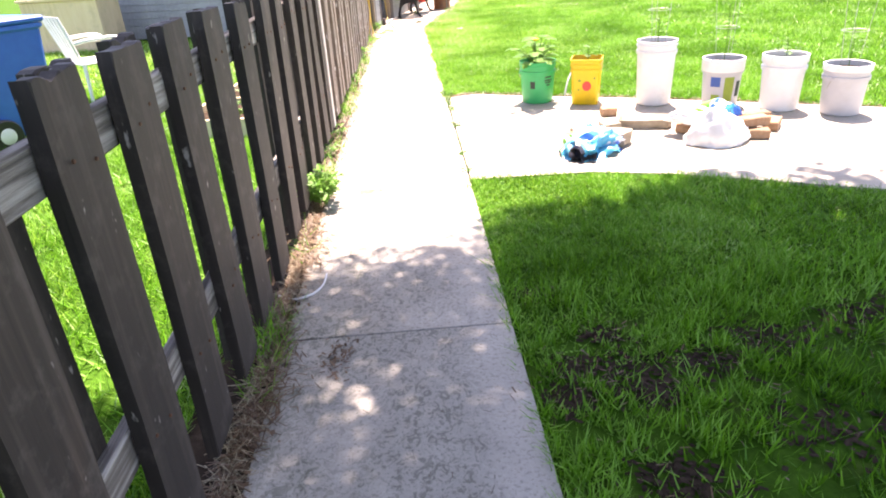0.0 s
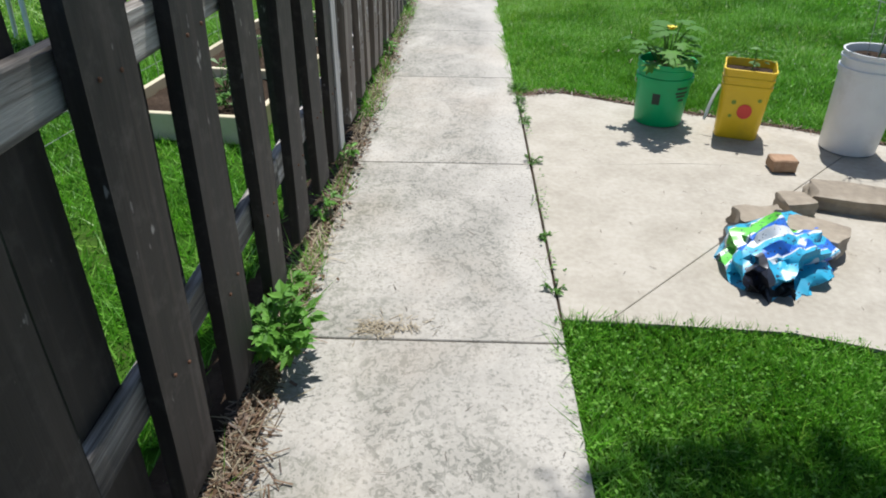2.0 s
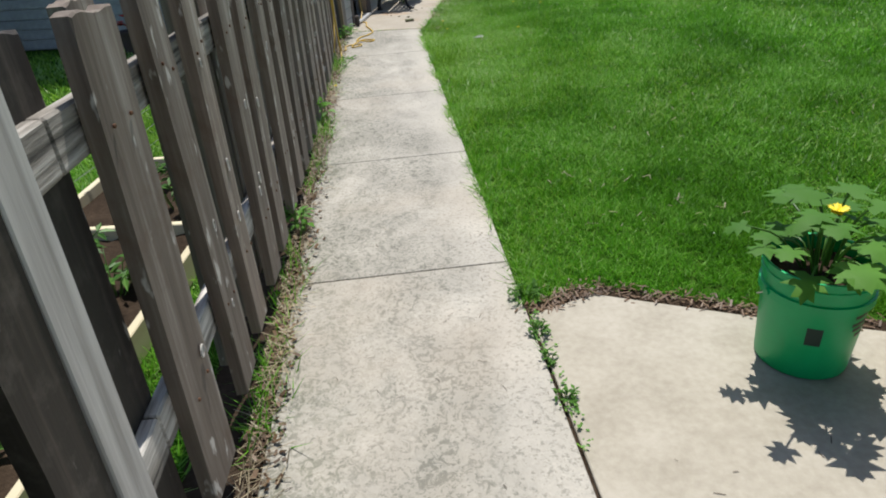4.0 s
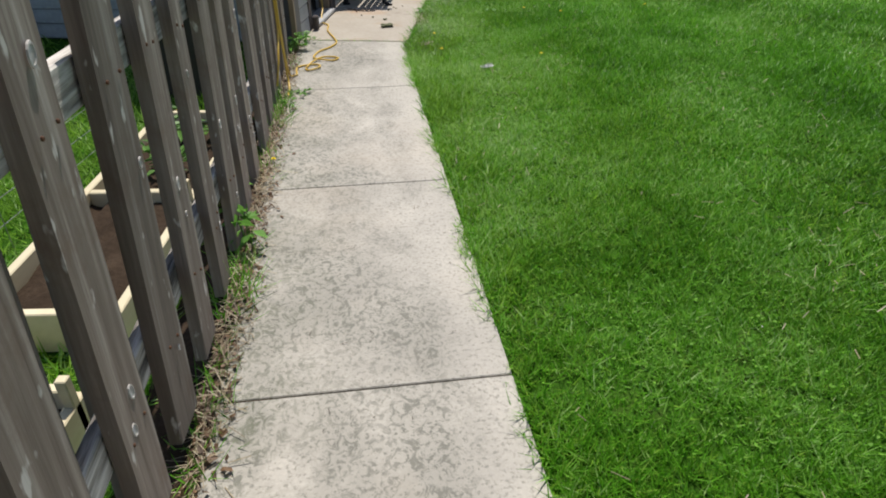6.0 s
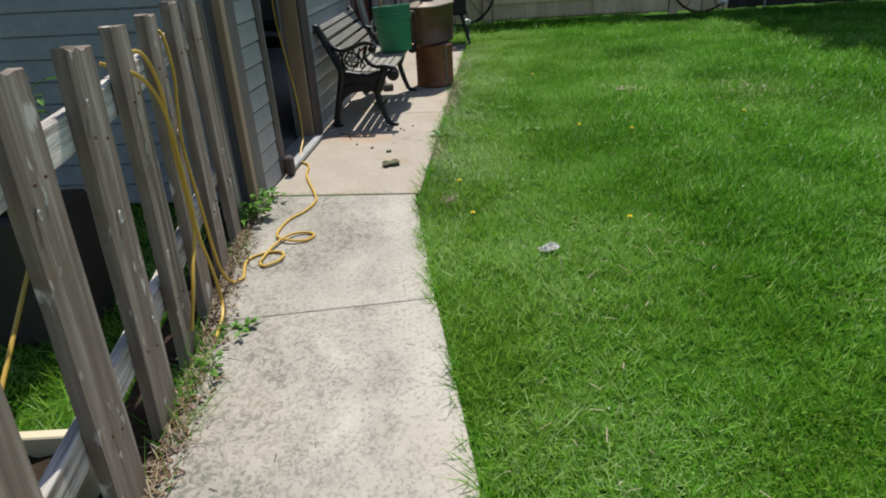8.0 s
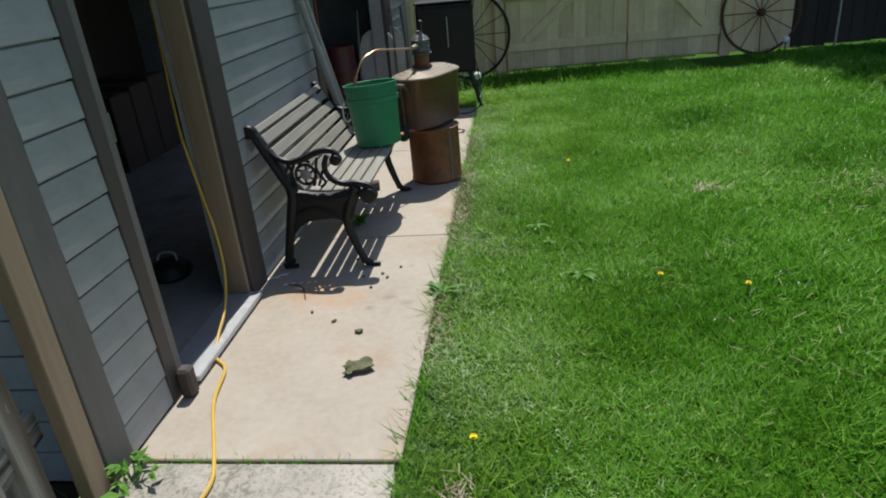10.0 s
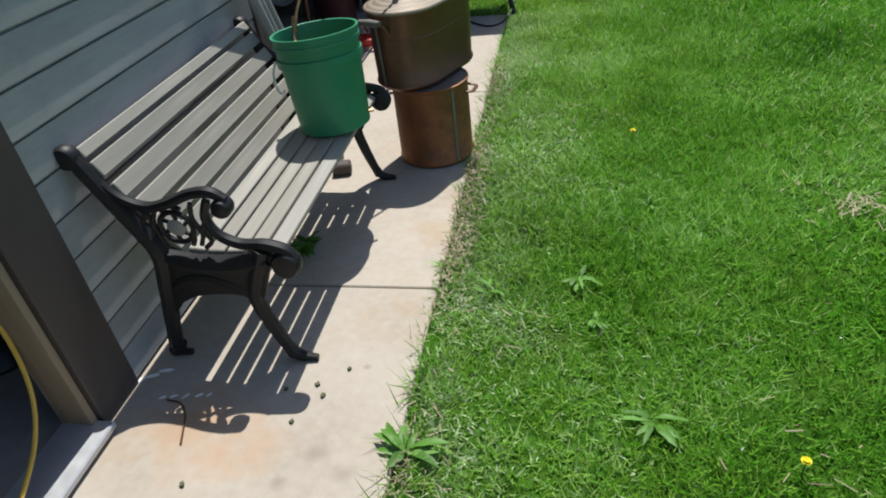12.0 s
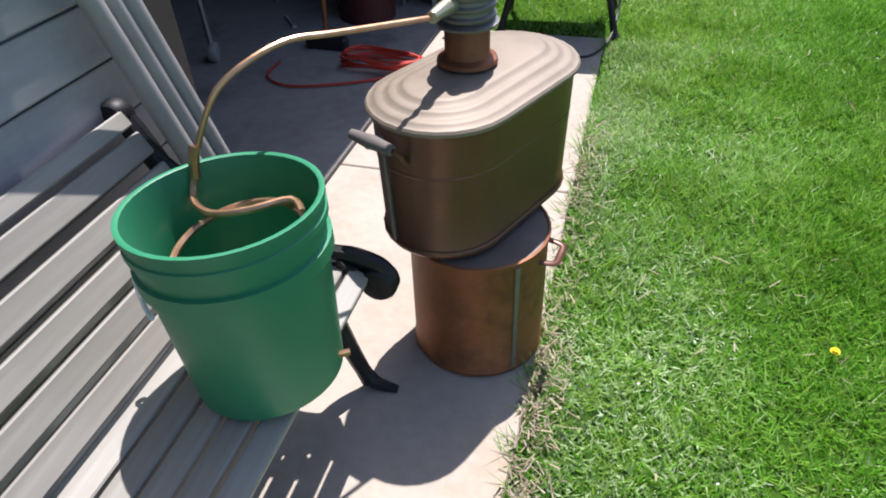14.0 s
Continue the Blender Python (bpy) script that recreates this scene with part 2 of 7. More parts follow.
M["floor"] = material("garage_floor", [(0.22, 0.198, 0.17), (0.31, 0.28, 0.243), (0.39, 0.355, 0.31)], 18, 0.8, 0.15, stains=((0.08, 0.075, 0.07), 1.5, 0.7))
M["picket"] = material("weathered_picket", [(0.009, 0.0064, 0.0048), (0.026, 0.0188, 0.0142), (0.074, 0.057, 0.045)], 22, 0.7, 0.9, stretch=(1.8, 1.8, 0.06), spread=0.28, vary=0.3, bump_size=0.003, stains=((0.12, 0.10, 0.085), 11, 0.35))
M["picket_grey"] = material("bleached_picket", [(0.085, 0.06, 0.045), (0.205, 0.165, 0.132), (0.43, 0.385, 0.335)], 20, 0.8, 0.65, stretch=(1.6, 1.6, 0.07), spread=0.30, vary=0.25, bump_size=0.006, stains=((0.13, 0.08, 0.052), 5, 0.7))
flecked(M["picket"], (0.40, 0.37, 0.33), 34, 0.69, 0.7)
flecked(M["picket_grey"], (0.58, 0.55, 0.50), 24, 0.655, 0.8)
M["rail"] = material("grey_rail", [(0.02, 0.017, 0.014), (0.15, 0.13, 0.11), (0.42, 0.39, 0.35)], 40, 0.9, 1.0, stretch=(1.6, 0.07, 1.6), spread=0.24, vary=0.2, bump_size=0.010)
M["bare_strip"] = material("bare_pale_wood", [(0.25, 0.23, 0.205), (0.42, 0.39, 0.36), (0.58, 0.55, 0.51)], 26, 0.85, 0.6, stretch=(1.8, 1.8, 0.08), spread=0.26)
M["rail_grey"] = material("bleached_rail", [(0.035, 0.03, 0.026), (0.30, 0.27, 0.235), (0.62, 0.58, 0.53)], 36, 0.9, 1.0, stretch=(1.6, 0.09, 1.6), spread=0.22, vary=0.15, bump_size=0.012)
M["siding"] = material("grey_siding", [(0.27, 0.273, 0.273), (0.33, 0.333, 0.333), (0.40, 0.402, 0.40)], 22, 0.55, 0.25, stretch=(1, 0.12, 1), spread=0.3, vary=0.05, stains=((0.19, 0.19, 0.185), 5, 0.35))
M["trim_grey"] = material("grey_brown_board", [(0.105, 0.090, 0.081), (0.152, 0.134, 0.122), (0.20, 0.18, 0.164)], 25, 0.75, 0.3, stretch=(1, 1, 0.2))
M["trim"] = material("brown_trim", [(0.045, 0.034, 0.03), (0.065, 0.05, 0.045), (0.085, 0.067, 0.06)], 25, 0.6, 0.15, stretch=(1, 1, 0.2))
M["bare_wood"] = material("bare_wood", [(0.16, 0.115, 0.07), (0.27, 0.20, 0.13), (0.36, 0.28, 0.19)], 25, 0.8, 0.3, stretch=(1, 1, 0.1), vary=0.1)
M["tan_board"] = material("tan_board", [(0.60, 0.445, 0.26), (0.79, 0.60, 0.37), (0.87, 0.70, 0.47)], 22, 0.85, 0.3, stretch=(1, 1, 0.12), vary=0.12, stains=((0.28, 0.215, 0.135), 3, 0.3))
M["shaded_board"] = material("shaded_board", [(0.02, 0.016, 0.012), (0.04, 0.032, 0.025), (0.06, 0.05, 0.04)], 22, 0.9, 0.3, stretch=(1, 1, 0.12), vary=0.2)
M["slat"] = material("bench_slat", [(0.165, 0.155, 0.13), (0.25, 0.236, 0.198), (0.36, 0.34, 0.288)], 28, 0.55, 0.25, stretch=(1.5, 0.1, 1.5), vary=0.1)
M["iron"] = material("black_iron", [(0.006, 0.006, 0.007), (0.011, 0.011, 0.012), (0.02, 0.02, 0.021)], 60, 0.5, 0.15, spec=0.35)
M["green"] = material("green_plastic", [(0.02, 0.18, 0.08), (0.026, 0.215, 0.10), (0.034, 0.25, 0.12)], 9, 0.42, 0.04, stains=((0.04, 0.20, 0.115), 3, 0.5))
M["green_b"] = material("bright_green_plastic", [(0.0, 0.32, 0.09), (0.003, 0.40, 0.12), (0.01, 0.46, 0.15)], 12, 0.4, 0.05)
M["yellow"] = material("yellow_plastic", [(0.68, 0.43, 0.006), (0.80, 0.53, 0.01), (0.85, 0.58, 0.02)], 12, 0.4, 0.05, stains=((0.50, 0.31, 0.03), 6, 0.4))
M["white_p"] = material("white_plastic", [(0.68, 0.67, 0.65), (0.77, 0.76, 0.74), (0.82, 0.81, 0.79)], 10, 0.4, 0.05, stains=((0.45, 0.42, 0.36), 5, 0.4))
M["grey_p"] = material("grey_plastic", [(0.40, 0.40, 0.41), (0.49, 0.49, 0.50), (0.56, 0.56, 0.57)], 10, 0.5, 0.05)
M["copper"] = material("copper", [(0.12, 0.045, 0.02), (0.22, 0.085, 0.034), (0.33, 0.135, 0.058)], 9, 0.5, 0.08, metal=0.5, stains=((0.07, 0.04, 0.028), 5, 0.85), spread=0.4)
M["brown_copper"] = material("brown_copper", [(0.07, 0.029, 0.017), (0.14, 0.062, 0.036), (0.205, 0.10, 0.062)], 10, 0.36, 0.1, metal=0.35, stains=((0.06, 0.038, 0.027), 5, 0.6))
M["lid"] = material("lid_copper", [(0.165, 0.13, 0.095), (0.235, 0.195, 0.145), (0.30, 0.25, 0.19)], 14, 0.6, 0.08, metal=0.25)
M["drum_top"] = material("dull_tin", [(0.12, 0.10, 0.085), (0.18, 0.155, 0.13), (0.25, 0.22, 0.19)], 14, 0.6, 0.08, metal=0.4)
M["pipe"] = material("bright_copper", [(0.38, 0.19, 0.09), (0.54, 0.33, 0.19), (0.64, 0.44, 0.28)], 30, 0.34, 0.03, metal=0.9)
M["galv"] = material("galvanised", [(0.30, 0.30, 0.29), (0.42, 0.42, 0.40), (0.52, 0.52, 0.50)], 25, 0.45, 0.05, metal=0.8)
M["hose_y"] = material("yellow_cord", [(0.50, 0.31, 0.035), (0.62, 0.41, 0.07)], 60, 0.5, 0.05)
M["hose_r"] = material("red_cord", [(0.45, 0.03, 0.015), (0.60, 0.06, 0.03)], 60, 0.5, 0.05)
M["brick"] = material("brick", [(0.21, 0.12, 0.065), (0.31, 0.19, 0.11), (0.41, 0.29, 0.19)], 40, 0.9, 0.5, vary=0.15)
M["flag"] = material("flagstone", [(0.17, 0.135, 0.095), (0.29, 0.24, 0.175), (0.44, 0.385, 0.30)], 22, 0.9, 0.6, vary=0.12, bump_size=0.01)
M["bag_w"] = material("white_sack", [(0.60, 0.59, 0.565), (0.69, 0.68, 0.66), (0.75, 0.74, 0.72)], 20, 0.42, 0.1)
M["black_p"] = material("black_plastic", [(0.012, 0.012, 0.012), (0.02, 0.02, 0.02)], 20, 0.45, 0.05)
M["blue"] = material("blue_plastic", [(0.01, 0.10, 0.42), (0.02, 0.15, 0.52)], 14, 0.45, 0.05)
M["cream"] = material("cream_board", [(0.50, 0.42, 0.26), (0.62, 0.54, 0.36), (0.70, 0.62, 0.44)], 22, 0.75, 0.2, stretch=(1, 0.15, 1), vary=0.08)
M["yflower"] = material("yellow_petal", [(0.80, 0.60, 0.005), (0.88, 0.74, 0.02)], 60, 0.6, 0.1)
M["red_p"] = material("red_plastic", [(0.5, 0.02, 0.02), (0.6, 0.04, 0.03)], 20, 0.5, 0.05)
M["pink"] = material("pink_petal", [(0.6, 0.12, 0.25), (0.75, 0.3, 0.42)], 40, 0.6, 0.05)
M["bark"] = material("bark", [(0.05, 0.035, 0.025), (0.10, 0.075, 0.055), (0.16, 0.125, 0.10)], 14, 0.95, 1.0, stretch=(1, 1, 0.2), bump_size=0.03)
M["rust"] = material("rusty_iron", [(0.06, 0.028, 0.015), (0.11, 0.05, 0.025), (0.16, 0.08, 0.04)], 30, 0.85, 0.3, metal=0.2)
M["alu"] = material("aluminium_sill", [(0.50, 0.51, 0.52), (0.60, 0.61, 0.62)], 30, 0.4, 0.05, metal=0.6)
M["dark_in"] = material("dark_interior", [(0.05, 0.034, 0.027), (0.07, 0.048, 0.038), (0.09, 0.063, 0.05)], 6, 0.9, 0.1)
M["roof"] = material("shingle_roof", [(0.05, 0.048, 0.045), (0.09, 0.085, 0.08)], 25, 0.95, 0.5)
M["bare_grey"] = material("grey_turned_wood", [(0.10, 0.085, 0.075), (0.18, 0.16, 0.14)], 40, 0.8, 0.2)
M["galv_dark"] = material("dull_galvanised", [(0.12, 0.12, 0.115), (0.20, 0.20, 0.19), (0.28, 0.28, 0.265)], 25, 0.5, 0.05, metal=0.7)
M["brass"] = material("pale_brass", [(0.45, 0.42, 0.30), (0.58, 0.55, 0.42)], 30, 0.35, 0.05, metal=0.8)
M["pipe_grey"] = material("grey_pipe", [(0.22, 0.21, 0.20), (0.32, 0.31, 0.29)], 16, 0.5, 0.05)
M["maroon"] = material("maroon_paint", [(0.06, 0.012, 0.012), (0.09, 0.02, 0.02)], 16, 0.5, 0.05)
M["dead_leaf"] = leaf_material("dead_leaf", (0.05, 0.03, 0.018), (0.20, 0.12, 0.065), thin=0.1)

# ---- helpers for meshes ----


def part(name, bm, mat, parent=None, label="", smooth=False, matrix=None):
    """Links a bmesh as one mesh object under a thing or a part."""
    me = bpy.data.meshes.new(name)
    bmesh.ops.recalc_face_normals(bm, faces=bm.faces)
    bm.to_mesh(me)
    bm.free()
    for p in me.polygons:
        p.use_smooth = smooth
    if smooth:
        me.set_sharp_from_angle(angle=radians(40))
    me.materials.append(mat)
    ob = new(name, me)
    if parent:
        ob.parent = parent
    if matrix is not None:
        ob.matrix_basis = matrix
    if label:
        ob["label"] = label
    return ob


def thing(name, m, label, category, group="", kind=""):
    ob = new(name)
    ob.empty_display_size = 0.1
    ob.matrix_basis = m
    return tagged(ob, label, category, group, kind)


def box(bm, x0, x1, y0, y1, z0, z1, bevel=0.0, m=None):
    vs = [bm.verts.new((x, y, z)) for x in (x0, x1) for y in (y0, y1) for z in (z0, z1)]
    fs = [(0, 1, 3, 2), (4, 6, 7, 5), (0, 4, 5, 1), (2, 3, 7, 6), (0, 2, 6, 4), (1, 5, 7, 3)]
    faces = [bm.faces.new([vs[i] for i in f]) for f in fs]
    if bevel:
        edges = list({e for f in faces for e in f.edges})
        r = bmesh.ops.bevel(bm, geom=edges, offset=bevel, segments=1, affect="EDGES")
        vs = list({v for f in r["faces"] for v in f.verts} | {v for v in vs if v.is_valid})
    if m is not None:
        bmesh.ops.transform(bm, matrix=m, verts=vs)
    return vs


def boxed(x0, x1, y0, y1, z0, z1, bevel=0.0):
    bm = bmesh.new()
    box(bm, x0, x1, y0, y1, z0, z1, bevel)
    return bm


def lathe(bm, profile, seg=32, at=(0, 0, 0), cap=False):
    """Turns (radius, height) rows about the z axis."""
    rings = []
    for r, z in profile:
        rings.append([bm.verts.new((at[0] + r * math.cos(2 * math.pi * i / seg), at[1] + r * math.sin(2 * math.pi * i / seg), at[2] + z)) for i in range(seg)])
    for a, b in zip(rings, rings[1:]):
        for i in range(seg):
            bm.faces.new((a[i], a[(i + 1) % seg], b[(i + 1) % seg], b[i]))
    if cap:
        bm.faces.new(rings[0][::-1])
        bm.faces.new(rings[-1])
    return rings


def smooth_line(points, steps=6):
    """Catmull-Rom through the points."""
    ps = [Vector(p) for p in points]
    ps = [ps[0] * 2 - ps[1], *ps, ps[-1] * 2 - ps[-2]]
    out = []
    for i in range(1, len(ps) - 2):
        a, b, c, d = ps[i - 1:i + 3]
        for k in range(steps):
            t = k / steps
            out.append(0.5 * (2 * b + (c - a) * t + (2 * a - 5 * b + 4 * c - d) * t * t + (3 * b - a - 3 * c + d) * t ** 3))
    out.append(ps[-2])
    return out


def tube(bm, points, radius, seg=8, steps=6, squash=1.0):
    """A rod along a smooth line; radius may be a number or one per given point."""
    line = smooth_line(points, steps) if steps else [Vector(p) for p in points]
    radii = [radius] * len(points) if isinstance(radius, (int, float)) else radius
    up = Vector((0, 0, 1))
    rings, side = [], None
    for i, p in enumerate(line):
        d = (line[min(i + 1, len(line) - 1)] - line[max(i - 1, 0)]).normalized()
        if side is None:
            side = d.cross(up if abs(d.z) < 0.9 else Vector((1, 0, 0))).normalized()
        side = (side - d * side.dot(d)).normalized()
        other = d.cross(side)
        f = i / max(1, len(line) - 1) * (len(radii) - 1)
        r = radii[int(f)] + (radii[min(int(f) + 1, len(radii) - 1)] - radii[int(f)]) * (f - int(f))
        rings.append([bm.verts.new(p + side * r * math.cos(2 * math.pi * k / seg) + other * r * squash * math.sin(2 * math.pi * k / seg)) for k in range(seg)])
    for a, b in zip(rings, rings[1:]):
        for k in range(seg):
            bm.faces.new((a[k], a[(k + 1) % seg], b[(k + 1) % seg], b[k]))
    bm.faces.new(rings[0][::-1])
    bm.faces.new(rings[-1])


def prism(bm, outline, z0, z1, m=None, bevel=0.0):
    """A flat outline (x, y) given thickness from z0 to z1."""
    lo = [bm.verts.new((x, y, z0)) for x, y in outline]
    hi = [bm.verts.new((x, y, z1)) for x, y in outline]
    fs = [bm.faces.new(lo[::-1]), bm.faces.new(hi)]
    n = len(lo)
    for i in range(n):
        fs.append(bm.faces.new((lo[i], lo[(i + 1) % n], hi[(i + 1) % n], hi[i])))
    vs = lo + hi
    if bevel:
        r = bmesh.ops.bevel(bm, geom=list(fs[1].edges), offset=bevel, segments=1, affect="EDGES")
        vs = list({v for v in vs if v.is_valid} | {v for f in r["faces"] for v in f.verts})
    if m is not None:
        bmesh.ops.transform(bm, matrix=m, verts=vs)


def from_arrays(name, verts, tris, mat):
    """A mesh from numpy arrays of places and triangles."""
    me = bpy.data.meshes.new(name)
    me.vertices.add(len(verts))
    me.vertices.foreach_set("co", np.asarray(verts, np.float32).ravel())
    me.loops.add(len(tris) * 3)
    me.loops.foreach_set("vertex_index", np.asarray(tris, np.int32).ravel())
    me.polygons.add(len(tris))
    me.polygons.foreach_set("loop_start", np.arange(0, len(tris) * 3, 3, dtype=np.int32))
    me.update(calc_edges=True)
    me.materials.append(mat)
    return new(name, me)


def growth(px, py):
    """Taller tufts and low worn spots of the lawn, about 0.5 to 1.6."""
    a = np.sin(px * 9.1 + 2.3 * np.sin(py * 4.3)) * np.sin(py * 8.3 + 2.1 * np.sin(px * 5.7 + 1))
    b = np.sin(px * 23 + 3 * np.sin(py * 11)) * np.sin(py * 27 + 2.4 * np.sin(px * 13))
    return np.clip(1.0 + 0.33 * a + 0.25 * b, 0.5, 1.6)


def blades(name, px, py, height, width, lean, mat, base=-0.012, rng=None):
    """Grass: one leaning blade at every place."""
    n = len(px)
    rng = rng or np.random.default_rng(3)
    h = height * rng.uniform(0.5, 1.25, n) * growth(px, py)
    a = rng.uniform(0, 2 * np.pi, n)
    la = rng.uniform(0, 2 * np.pi, n)
    ln = lean * h * rng.uniform(0.3, 1.9, n)
    h = h / np.sqrt(1 + (ln / h) ** 2) * 1.15
    ln = np.minimum(ln, 1.8 * h)
    w = width * rng.uniform(0.6, 1.2, n)
    dx, dy = np.cos(a) * w / 2, np.sin(a) * w / 2
    b = np.full(n, base)
    v = np.empty((n, 3, 3))
    v[:, 0] = np.stack([px - dx, py - dy, b], 1)
    v[:, 1] = np.stack([px + dx, py + dy, b], 1)
    v[:, 2] = np.stack([px + np.cos(la) * ln, py + np.sin(la) * ln, b + h], 1)
    return from_arrays(name, v.reshape(-1, 3), np.arange(n * 3).reshape(-1, 3), mat)


# ---- plan: the walk leans one way, the garage and its slab the other ----
WALK = pose(0.80, 3.31, 0, 0, 0, 6.1)          # right edge of the walk, y along it
FENCE = pose(-0.09, 2.86, 0, 0, 0, 5.75)       # walk-side face of the fence, y along it
GARAGE = pose(-1.03, 12.95, 0, 0, 0, -6.15)    # corner of the garage, y along its side wall, x outwards
WALK_W = 0.86
PATIO = [(0.634, 4.93), (1.36, 4.97), (1.82, 4.88), (2.8, 4.50), (5.2, 3.5), (6.2, 5.1), (3.67, 6.12), (2.74, 6.50), (1.94, 6.82), (1.13, 7.08), (0.64, 7.27), (0.398, 7.16)]

# ---- ground ----
bm = bmesh.new()
R = 600
vs = [bm.verts.new(p) for p in ((-R, -R, -0.014), (R, -R, -0.014), (R, R, -0.014), (-R, R, -0.014))]
bm.faces.new(vs)
tagged(part("ground", bm, M["turf"]), "mown green lawn turf over dark soil", "lawn", kind="structure")

# walk of cast slabs
walk_path = thing("pavement_walk", WALK, "weathered concrete garden walk of cast slabs", "walkway", kind="structure")
JOINTS = [-4.4, -2.95, -1.45, 0, 1.51, 2.86, 4.26, 5.56, 6.91, 8.352]
for a, b in zip(JOINTS, JOINTS[1:]):
    bm = boxed(-WALK_W, 0, a + 0.003, b - 0.003, -0.09, 0.0, 0.003)
    part("slab", bm, M["slab"], walk_path)
# the last slab meets the slab of the garage at an angle
end = [WALK.inverted() @ GARAGE @ Vector((x, -0.118, 0)) for x in (0.865, 0.005)]
bm = bmesh.new()
prism(bm, [(-WALK_W, 8.352), (0, 8.352), (end[0].x, end[0].y), (end[1].x, end[1].y)], -0.09, 0.0, bevel=0.006)
part("slab", bm, M["slab"], walk_path)
bm = boxed(-WALK_W + 0.01, -0.01, JOINTS[0], 9.4, -0.1, -0.014)
part("joint_bed", bm, M["soil"], walk_path)

# slab along the garage
apron = thing("pavement_apron", GARAGE, "pale concrete slab along the garage wall", "pavement", kind="structure")
for a, b in ((-0.11, 1.62), (1.62, 3.35), (3.35, 4.8)):
    part("slab", boxed(0.012, 0.885, a + 0.003, b - 0.003, -0.09, 0.002, 0.004), M["apron"], apron)
part("joint_bed", boxed(0.02, 0.87, -0.14, 4.78, -0.1, -0.012), M["soil"], apron)


def half_plane(poly, p, q, keep):
    """The part of a polygon on one side of the line p to q."""
    out = []
    side = [((q[0] - p[0]) * (y - p[1]) - (q[1] - p[1]) * (x - p[0])) * keep for x, y in poly]
    for i in range(len(poly)):
        a, b, sa, sb = poly[i], poly[(i + 1) % len(poly)], side[i], side[(i + 1) % len(poly)]
        if sa >= 0:
            out.append(a)
        if sa * sb < 0:
            k = sa / (sa - sb)
            out.append((a[0] + (b[0] - a[0]) * k, a[1] + (b[1] - a[1]) * k))
    return out


patio = thing("pavement_patio", Matrix(), "pale smooth concrete patio with two joints", "patio", kind="structure")
C1, C2, CX = (0.50, 6.155), (0.765, 4.92), (1.97, 6.37)
west = half_plane(PATIO, C2, CX, 1)
east = half_plane(PATIO, C2, CX, -1)


def jagged(poly, p, q):
    """Breaks the edge of a polygon that runs along p to q into an uneven crack line."""
    out, L = [], math.dist(p, q)
    ux, uy = (q[0] - p[0]) / L, (q[1] - p[1]) / L
    for a, b in zip(poly, [*poly[1:], poly[0]]):
        out.append(a)
        if all(abs((c[0] - p[0]) * uy - (c[1] - p[1]) * ux) < 1e-6 for c in (a, b)):
            d0, d1 = ((c[0] - p[0]) * ux + (c[1] - p[1]) * uy for c in (a, b))
            steps = sorted((k * 0.045 for k in range(-10, 60) if min(d0, d1) + 0.02 < k * 0.045 < max(d0, d1) - 0.02), reverse=d1 < d0)
            for d in steps:
                off = 0.022 * noise.noise(Vector((d * 3.1, 4.2, 0))) + 0.010 * noise.noise(Vector((d * 14, 1.7, 3)))
                out.append((p[0] + ux * d - uy * off, p[1] + uy * d + ux * off))
    return out


for piece in (jagged(half_plane(west, C1, CX, 1), C1, CX), jagged(half_plane(west, C1, CX, -1), C1, CX), east):
    c = (sum(p[0] for p in piece) / len(piece), sum(p[1] for p in piece) / len(piece))
    inner = []
    for x, y in piece:
        d = math.hypot(x - c[0], y - c[1])
        inner.append((x - (x - c[0]) / d * 0.002, y - (y - c[1]) / d * 0.002))
    bm = bmesh.new()
    prism(bm, inner, -0.09, 0.004, bevel=0.003)
    part("slab", bm, M["patio"], patio)

# ---- fence along the walk ----
fence = thing("picket_fence", FENCE, "weathered dark grey board fence with pickets on both sides", "fence")
FENCE_LEN = 9.85
rng = random.Random(5)


def along(s, places, values):
    return float(np.interp(s, places, values))


def foot_at(s):
    """Height of the pickets' feet: the fence climbs a little, then sinks towards the garage."""
    return along(s, (-3, 1, 2.3, 5, 6.3, 7.5, 8.6, 9.5), (0.04, 0.045, 0.085, 0.09, 0.045, -0.01, -0.015, 0.0))


def rail_at(s):
    """Underside of the upper rail."""
    return along(s, (-3, 2.3, 3.6, 6, 7.5, 8.5, 9.2, 10), (0.945, 0.97, 0.975, 0.905, 0.83, 0.85, 0.895, 0.90))


def lean_at(s):
    """How far the pickets tip along the fence, metres for each metre of height."""
    return along(s, (0.7, 1.2, 1.57, 1.94, 2.32, 2.67, 3.02, 3.5, 3.86, 4.18, 4.5, 5.7, 8.7, 9.2), (0.0, 0.06, 0.08, 0.03, 0.06, 0.01, 0.05, 0.04, 0.0, 0.02, 0.05, 0.09, 0.10, 0.04))


PICKET_W, PICKET_H, PICKET_T = 0.165, 1.125, 0.034


